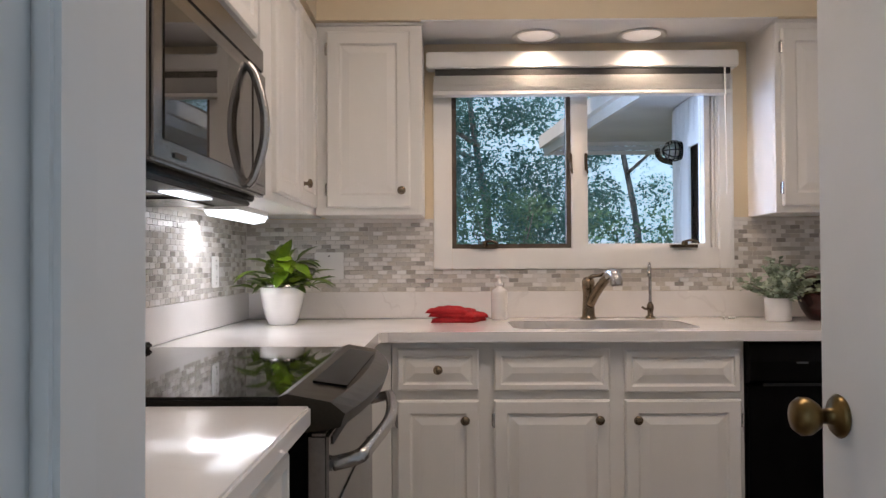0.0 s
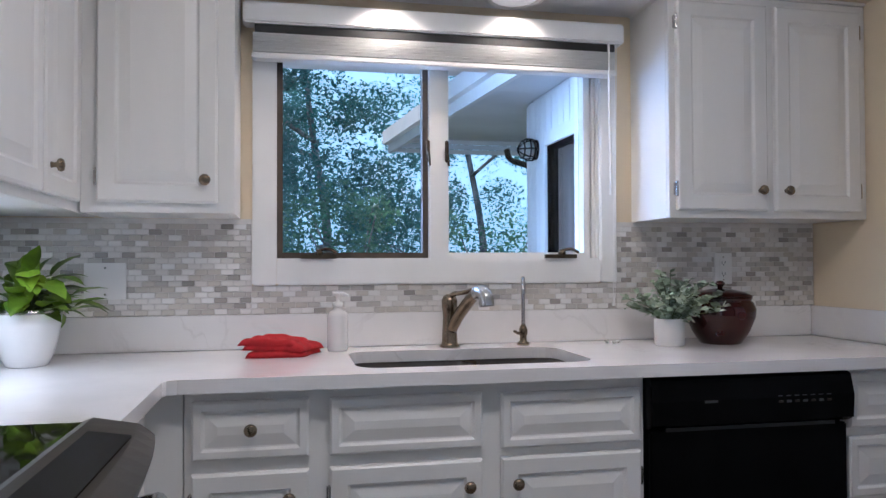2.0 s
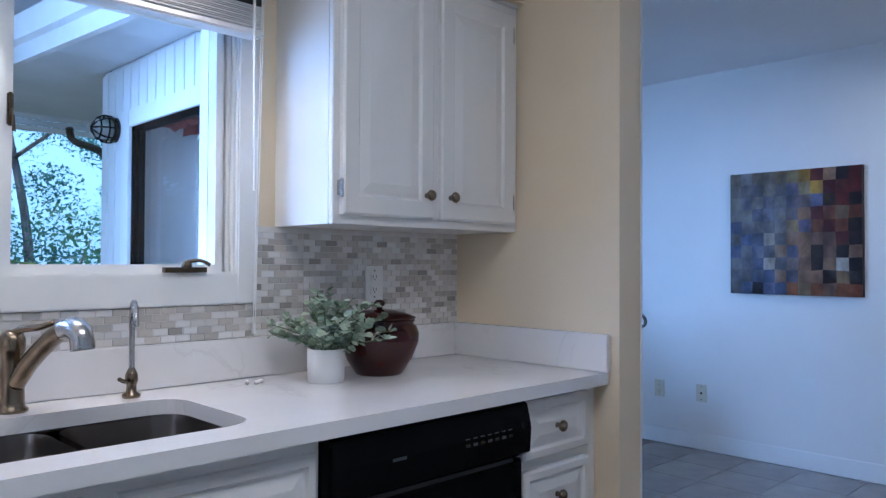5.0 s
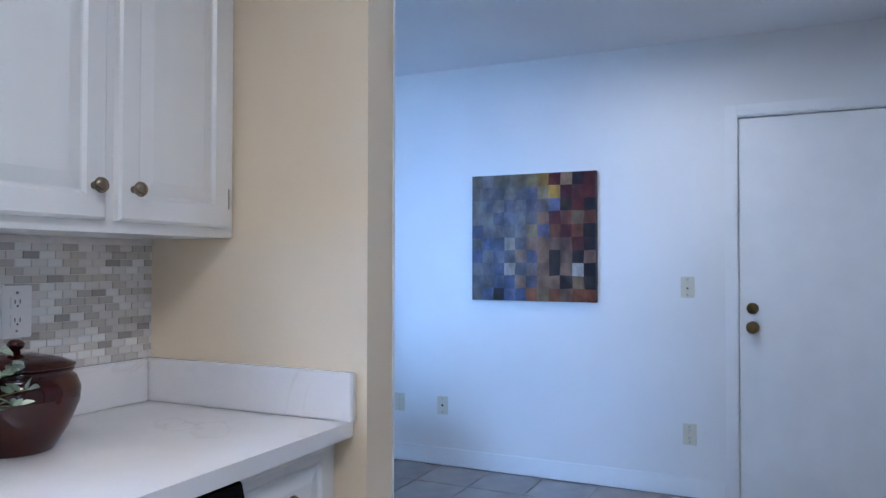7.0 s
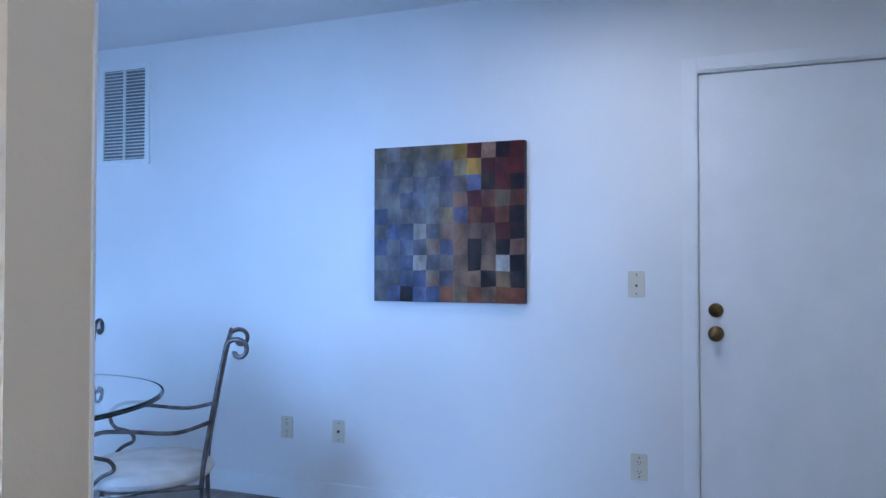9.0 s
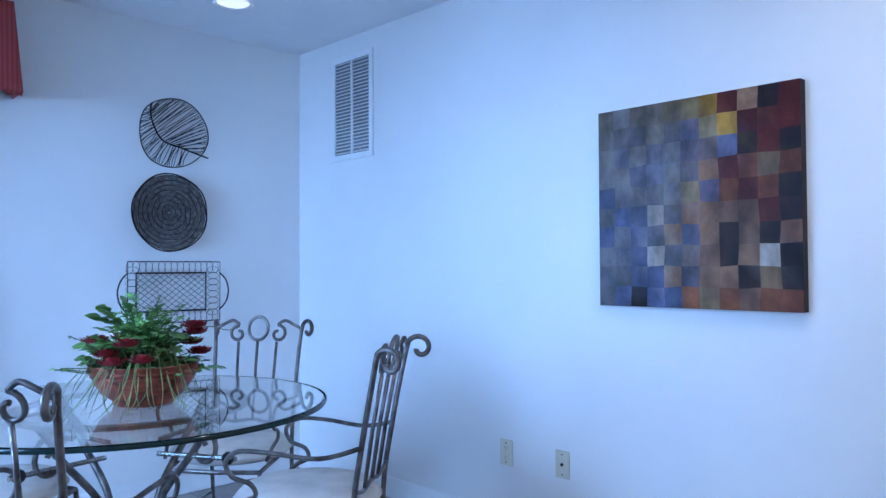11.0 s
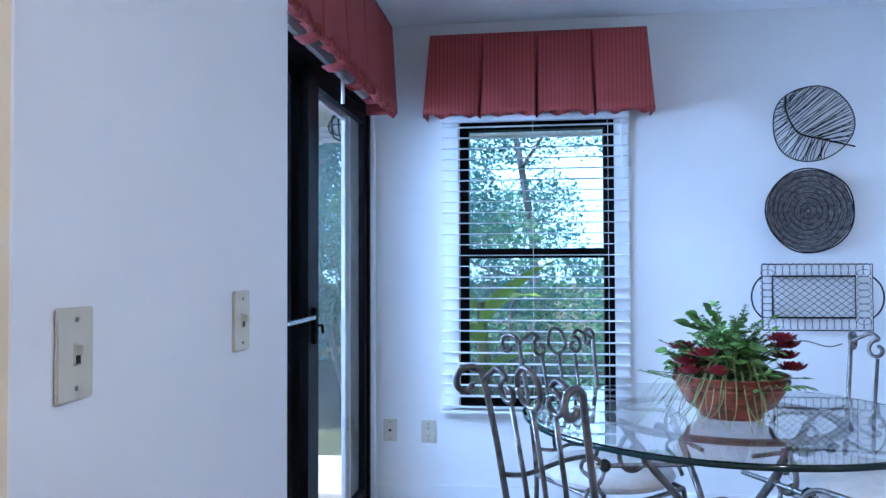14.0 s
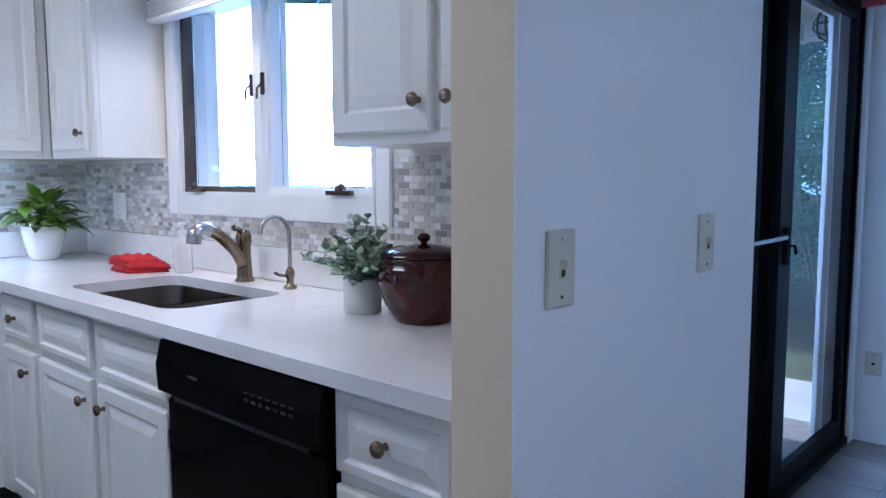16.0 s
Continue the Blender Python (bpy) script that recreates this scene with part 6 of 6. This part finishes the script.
while y < 6.3:
    z0 = SLT + 0.007 if y < SL1 - 0.03 else -0.05
    part("board", B(-0.014, -0.0035, y, min(y + 0.098, 6.33), z0, 2.30, bevel=0.002), M_SIDING, siding)
    y += 0.107
lantern = thing("wall_lantern", (2.586, 6.12, 1.965), "black cage bulkhead lantern on the outer wall", "lantern")
part("back_plate", lathe(bmesh.new(), [(0.07, 0.0), (0.07, -0.02), (0.06, -0.03)], 0, 0, 24, "x", 0), M_DARKFRAME, lantern)
part("globe", lathe(bmesh.new(), [(0.055, -0.03), (0.06, -0.07), (0.05, -0.11), (0.02, -0.125), (0.001, -0.126)], 0, 0, 24, "x", 0), glass("frosted_lantern_glass", (0.9, 0.93, 0.95), 0.35), lantern, "frosted glass globe", True)
for k in range(4):
    a = math.pi * k / 4
    u = Vector((0, math.cos(a), math.sin(a)))
    part("cage_bar", tube(bmesh.new(), spline([u * 0.072 + Vector((-0.02, 0, 0)), u * 0.07 + Vector((-0.08, 0, 0)), Vector((-0.135, 0, 0)), -u * 0.07 + Vector((-0.08, 0, 0)), -u * 0.072 + Vector((-0.02, 0, 0))], 5), 0.005, 6), M_DARKFRAME, lantern)
for xx, rr in ((-0.06, 0.074), (-0.1, 0.06)):
    part("cage_ring", tube(bmesh.new(), [(xx, rr * math.cos(t), rr * math.sin(t)) for t in [2 * math.pi * k / 24 for k in range(25)]], 0.005, 6), M_DARKFRAME, lantern)

eave = thing("eave", (0, 0, 0), "white fascia and grey soffit of the roof over the patio", "eave", kind="structure")


def prism(outline, z0, z1):
    bm = bmesh.new()
    lo, hi = [bm.verts.new((x, y, z0)) for x, y in outline], [bm.verts.new((x, y, z1)) for x, y in outline]
    bm.faces.new(lo[::-1]), bm.faces.new(hi)
    for k in range(len(lo)):
        j = (k + 1) % len(lo)
        bm.faces.new((lo[k], lo[j], hi[j], hi[k]))
    return bm


def ex(y):   # the eave's outer line
    return 2.13 + (y - 5.2) * (1.84 - 2.13) / 2.8


M_SOFFIT = material("grey_soffit_paint", (0.72, 0.74, 0.76), 0.7, vary=0.05, scale=2, fine=50, bump=0.1)
part("soffit", prism([(ex(3.9), 3.9), (ex(8.0), 8.0), (4.6, 8.0), (4.6, 6.34), (2.60, 6.34), (2.60, 3.9)], 2.325, 2.345), M_SOFFIT, eave, "grey painted soffit")
part("fascia", prism([(ex(3.9) - 0.035, 3.9), (ex(8.0) - 0.035, 8.05), (ex(8.0), 8.05), (ex(3.9), 3.9)], 2.20, 2.36), M_FASCIA, eave, "white fascia board")
part("fascia", prism([(ex(3.9) - 0.085, 3.9), (ex(8.0) - 0.085, 8.06), (ex(8.0) - 0.037, 8.06), (ex(3.9) - 0.037, 3.9)], 2.28, 2.40), M_FASCIA, eave, "white gutter")
part("roof_edge", prism([(ex(3.9) + 0.03, 3.9), (ex(8.0) + 0.03, 8.0), (5.9, 8.1), (5.9, 6.36), (2.58, 6.36), (2.58, 3.9)], 2.42, 2.47), M_SHINGLE, eave, "dark shingles")
for z in (2.20, 2.245, 2.29):
    part("beam_board", B(ex(8.0) + 0.01, 4.6, 7.95, 7.985, z, z + 0.038, bevel=0.002), M_FASCIA if z != 2.245 else M_SOFFIT, eave)
part("downspout", tube(bmesh.new(), spline([(2.86, 7.75, 2.22), (2.88, 7.7, 2.12), (2.96, 7.4, 2.02), (2.98, 7.3, 1.92)], 5), 0.027, 10), M_BRONZE, eave, "brown downspout elbow")
solid("kitchen_eave", boxes((-0.6, 1.9, KY + 0.172, 4.45, 2.30, 2.33), (-0.6, 1.9, 4.45, 4.48, 2.22, 2.40)), M_FASCIA, "white eave above the kitchen window", "eave")
solid("roof", boxes((-0.6, 6.2, -2.0, 4.5, CEIL + 0.125, CEIL + 0.2), (2.2, 6.2, 4.5, 6.5, CEIL + 0.125, CEIL + 0.2)), M_SHINGLE, "dark shingle roof", "roof")

# glowing sheets behind the garden, added as bright sky and to light the eave
solid("backdrop", B(-70, 70, 62, 62.5, -1, 45), glowing("sky_glow_sheet", (0.42, 0.76, 1.0), 1.35), "glowing sheet standing in for bright sky beyond the trees", "backdrop")
solid("backdrop_west", B(-70.5, -70, -10, 62, -1, 45), glowing("sky_glow_sheet_west", (0.42, 0.76, 1.0), 1.35), "glowing sheet standing in for bright sky beyond the trees", "backdrop")

# ---- garden ----
M_BARK = material("tree_bark", (0.42, 0.41, 0.40), 0.95, vary=0.3, scale=12, fine=60, bump=0.8, stretch=(1, 1, 0.25))


def foliage_material(name, a, b, gloss):
    m = material(name, a, gloss, vary=0.3, scale=1.2, bump=0.0, second=b, random_v=0.45, island=True)
    n, l = m.node_tree.nodes, m.node_tree.links
    tr = n.new("ShaderNodeBsdfTranslucent")
    tr.inputs["Color"].default_value = (a[0] * 1.6, a[1] * 1.6, a[2] * 1.5, 1)
    mix = n.new("ShaderNodeMixShader")
    mix.inputs[0].default_value = 0.5
    l.new(n["Principled BSDF"].outputs[0], mix.inputs[1])
    l.new(tr.outputs[0], mix.inputs[2])
    l.new(mix.outputs[0], n["Material Output"].inputs["Surface"])
    return m


M_TREE = foliage_material("oak_leaf", (0.14, 0.31, 0.29), (0.065, 0.17, 0.165), 0.25)
M_SHRUB = foliage_material("shrub_leaf", (0.15, 0.31, 0.20), (0.07, 0.17, 0.11), 0.3)
rng_ = np.random.RandomState(3)


def leaf_cloud(centres, radii, per, size, squash=0.8):
    """Many small folded leaves round clump centres, as one mesh."""
    c = np.repeat(np.asarray(centres, float), per, 0)
    r = np.repeat(np.asarray(radii, float), per)
    d = rng_.normal(size=c.shape)
    d /= np.linalg.norm(d, axis=1)[:, None]
    p = c + d * (r * rng_.uniform(0.25, 1.0, len(r)) ** 0.6)[:, None] * (1, 1, squash)
    u = rng_.normal(size=c.shape)
    u[:, 2] *= 0.6
    u /= np.linalg.norm(u, axis=1)[:, None]
    w = np.cross(u, rng_.normal(size=c.shape))
    w /= np.linalg.norm(w, axis=1)[:, None]
    s = size * rng_.uniform(0.6, 1.3, len(r))[:, None]
    nrm = np.cross(u, w) * s * 0.12
    v = np.stack([p - u * s * 0.5, p + w * s * 0.26 + nrm, p + u * s * 0.5, p - w * s * 0.26 + nrm], 1).reshape(-1, 3)
    n = len(p)
    me = bpy.data.meshes.new("leaves")
    me.from_pydata(v.tolist(), [], np.arange(4 * n).reshape(-1, 4).tolist())
    return me


def tree(x, y, h, spread, clumps, per, size, low, label):
    t = thing("tree", (x, y, -0.12), label, "tree", "garden trees")
    r2 = random.Random(int(x * 100 + y * 7))
    bm = bmesh.new()
    lean = Vector((r2.uniform(-0.3, 0.3), r2.uniform(-0.3, 0.3), 0))
    top = Vector((0, 0, h * 0.8)) + lean * 2
    tube(bm, spline([(0, 0, 0), lean * 0.4 + Vector((0.05, 0, h * 0.25)), lean * 1.1 + Vector((-0.05, 0.04, h * 0.5)), top], 5), 0.09 if per > 400 else 0.055, 10, (1.2, 0.25))
    part("trunk", bm, M_BARK, t, "", True)
    cents, rads = [], []
    for k in range(clumps):
        a, e = r2.uniform(0, 6.283), r2.uniform(low, 1.0)
        rr = spread * math.sqrt(r2.random()) * (0.55 + 0.45 * math.sin(math.pi * min(1, 0.25 + 0.7 * e)))
        cents.append((rr * math.cos(a) + lean.x, rr * math.sin(a) + lean.y, e * h))
        rads.append(r2.uniform(0.28, 0.62) * spread / 2.2)
    for k in range(9 if per > 400 else 4):
        c = cents[(k * 5) % clumps]
        st = Vector((lean.x * 0.8, lean.y * 0.8, min(c[2] * 0.7, h * 0.6)))
        part("limb", tube(bmesh.new(), spline([st, (st + Vector(c)) / 2 + Vector((0, 0, -0.1)), c], 4), 0.04 if per > 400 else 0.022, 6, (1.2, 0.3)), M_BARK, t, "", True)
    me = leaf_cloud(cents, rads, per, size)
    me.materials.append(M_TREE)
    crown = new("crown", me)
    crown.parent = t
    if per > 400:   # larger inner leaves close the crown
        me = leaf_cloud(cents, [r * 0.85 for r in rads], per // 4, size * 1.7)
        me.materials.append(M_TREE)
        new("crown", me).parent = t
    return t


LT = "evergreen oak with a dense crown of small leaves"
for x, y, h, s in ((-0.5, 11.4, 7.5, 2.6), (3.5, 10.9, 6.5, 2.0), (-2.4, 11.5, 8.0, 2.6), (-5.6, 10.0, 7.0, 2.5), (-8.0, 6.5, 7.5, 2.6), (8.2, 12.5, 7.5, 2.6), (-1.0, 17.0, 10.0, 3.4), (8.0, 18.0, 9.0, 3.2), (-6.0, 16.0, 9.0, 3.2), (1.6, 14.2, 8.0, 2.8)):
    tree(x, y, h, s, 95, 620 if x < 2.5 else 340, 0.058, 0.08, LT)


def shrub(x, y, r, h, n, size, mat, label):
    t = thing("shrub", (x, y, -0.12), label, "shrub", "garden shrubs")
    r2 = random.Random(int(x * 91 + y * 13))
    cents = [(r2.uniform(-r, r) * 0.8, r2.uniform(-r, r) * 0.8, r2.uniform(0.1, 1.0) * h) for _ in range(n)]
    bm = bmesh.new()
    for c in cents[:10]:
        tube(bm, spline([(0, 0, 0), (c[0] * 0.4, c[1] * 0.4, c[2] * 0.6), c], 4), 0.018, 5, (1.2, 0.4))
    part("branches", bm, M_BARK, t)
    me = leaf_cloud(cents, [r * 0.34] * n, 130, size * 0.85)
    me.materials.append(mat)
    new("foliage", me).parent = t
    return t


for x, y, r, h in ((0.0, 9.2, 0.9, 1.9), (1.6, 9.6, 0.9, 2.1), (3.2, 9.4, 0.9, 1.9), (4.6, 8.9, 0.9, 1.7), (6.2, 9.2, 0.9, 1.8), (-1.8, 9.3, 0.9, 1.9), (-3.6, 8.6, 0.9, 1.8), (-5.0, 7.2, 0.9, 1.7)):
    shrub(x, y, r, h, 30 if x < 2.5 else 17, 0.08, M_SHRUB, "leafy garden shrub along the fence line")
banana = thing("banana_plant", (3.15, 7.5, -0.12), "young banana plant with broad bright leaves", "plant")
M_BANANA = foliage_material("banana_leaf", (0.20, 0.34, 0.05), (0.12, 0.24, 0.03), 0.35)
part("stalk", tube(bmesh.new(), spline([(0, 0, 0), (0.02, 0.02, 0.6), (0.0, 0.0, 1.1)], 4), 0.05, 8, (1.2, 0.6)), M_STEM, banana)
for a, ln, z, up in ((150, 0.9, 1.0, 0.9), (60, 0.8, 1.0, 0.5), (250, 0.7, 0.8, 0.7), (330, 0.75, 0.9, 1.6), (20, 0.6, 0.6, 0.6)):
    bm = bmesh.new()
    leaf(bm, (0, 0, z), (math.cos(radians(a)), math.sin(radians(a)), up), (-math.cos(radians(a)) * up, -math.sin(radians(a)) * up, 1), ln, 0.26, 0.35)
    part("leaf", bm, M_BANANA, banana, "", True)

# ---- floor tiles and mosaic ----
def chip_mesh(w, h, t, mat, name, bev):
    bm = bmesh.new()
    lo = [bm.verts.new(p) for p in ((0, 0, 0), (w, 0, 0), (w, 0, h), (0, 0, h))]
    md = [bm.verts.new(p) for p in ((0, -t + bev, 0), (w, -t + bev, 0), (w, -t + bev, h), (0, -t + bev, h))]
    hi = [bm.verts.new(p) for p in ((bev, -t, bev), (w - bev, -t, bev), (w - bev, -t, h - bev), (bev, -t, h - bev))]
    for a, b in ((lo, md), (md, hi)):
        for k in range(4):
            bm.faces.new((a[k], a[(k + 1) % 4], b[(k + 1) % 4], b[k]))
    bm.faces.new(hi)
    return mesh_of(name, bm, mat)


TW, TH, GAP, TT = 0.0402, 0.0184, 0.0015, 0.0022
backs = thing("backsplash", (0, 0, 0), "small brick mosaic backsplash in grey and cream stone", "backsplash", kind="structure")
part("grout_bed", B(-0.019, 2.876, KY - 0.006, KY - 0.0005, 1.0185, 1.111), M_GROUT, backs)
part("grout_bed", B(-0.019, c0 - 0.001, KY - 0.006, KY - 0.0005, 1.1115, UB - 0.001), M_GROUT, backs)
part("grout_bed", B(c1 + 0.001, 2.876, KY - 0.006, KY - 0.0005, 1.1115, UB - 0.001), M_GROUT, backs)
part("grout_bed", B(-0.0195, -0.0145, 0.91, KY - 0.0065, 1.0185, UB - 0.001), M_GROUT, backs)
part("grout_bed", B(-0.0195, -0.0145, 1.78, 2.568, 0.935, 1.018), M_GROUT, backs)
chip_me = chip_mesh(TW - GAP, TH - GAP, TT, M_CHIP, "tile", 0.0008)
verts, faces = [], []


def add_chip(p, along, out, w):
    """A joined chip: p its lower corner, along the wall, out of it."""
    k = len(verts)
    w, h, b = w - GAP, TH - GAP, 0.0008
    for (u, t, z) in ((0, 0, 0), (w, 0, 0), (w, 0, h), (0, 0, h), (b, TT, b), (w - b, TT, b), (w - b, TT, h - b), (b, TT, h - b)):
        verts.append((p[0] + along[0] * u + out[0] * t, p[1] + along[1] * u + out[1] * t, p[2] + z))
    faces.extend([(k + 4, k + 5, k + 6, k + 7)] + [(k + i, k + (i + 1) % 4, k + 4 + (i + 1) % 4, k + 4 + i) for i in range(4)])


def lay(x0, x1, z0, z1, put):
    r = 0
    z = z0
    while z + TH <= z1 + 0.004:
        x = x0 - (TW / 2 if r % 2 else 0.0)
        while x < x1 - 0.006:
            a, b = max(x, x0), min(x + TW, x1)
            if b - a > 0.008:
                put(a, z, b - a)
            x += TW
        z += TH
        r += 1


def put_back(x, z, w):
    add_chip((x, KY - 0.006, z), (1, 0), (0, -1), w)


def put_object(x, z, w):
    if abs(w - TW) < 1e-6:
        o = part("tile", chip_me, None, backs)
        o.location = (x, KY - 0.006, z)
    else:
        put_back(x, z, w)


Z0 = 1.0195
XS = 2.065 + 4 * TW
lay(2.065, XS, Z0, UB - 0.002, put_back)
lay(XS, 2.875, Z0, UB - 0.002, put_object)
lay(-0.012, c0 - 0.002, Z0, UB - 0.002, put_back)
lay(c0 - 0.002 + 0.0, 2.065, Z0, 1.110, put_back)
lay(0.91, KY - 0.011, Z0, UB - 0.002, lambda y, z, w: add_chip((-0.0145, y, z), (0, 1), (1, 0), w))
lay(1.79, 2.562, 0.936, Z0 - TH * 0.3, lambda y, z, w: add_chip((-0.0145, y, z), (0, 1), (1, 0), w))
me = bpy.data.meshes.new("mosaic")
me.from_pydata(verts, [], faces)
me.materials.append(M_CHIPJOIN)
rest = new("mosaic", me)
rest.parent = backs
rest["kind"] = "stuff"

FT = 0.335
ft_bm = bmesh.new()
box(ft_bm, 0.002, FT - 0.002, 0.002, FT - 0.002, 0.0, 0.006, bevel=0.0015)
ft_me = mesh_of("tile", ft_bm, M_FLOORTILE)
for i in range(18):
    for j in range(17):
        x, y = -0.05 + FT * i, 0.50 + FT * j
        if x > EX - 0.05 or y > NY - 0.05 or (x > 2.6 and y < 1.3) or (x < 2.6 and y > 3.3) or (x < 0.5 and y > 0.7):
            continue
        o = part("tile", ft_me, None, floor)
        o.location = (x, y, -0.006)
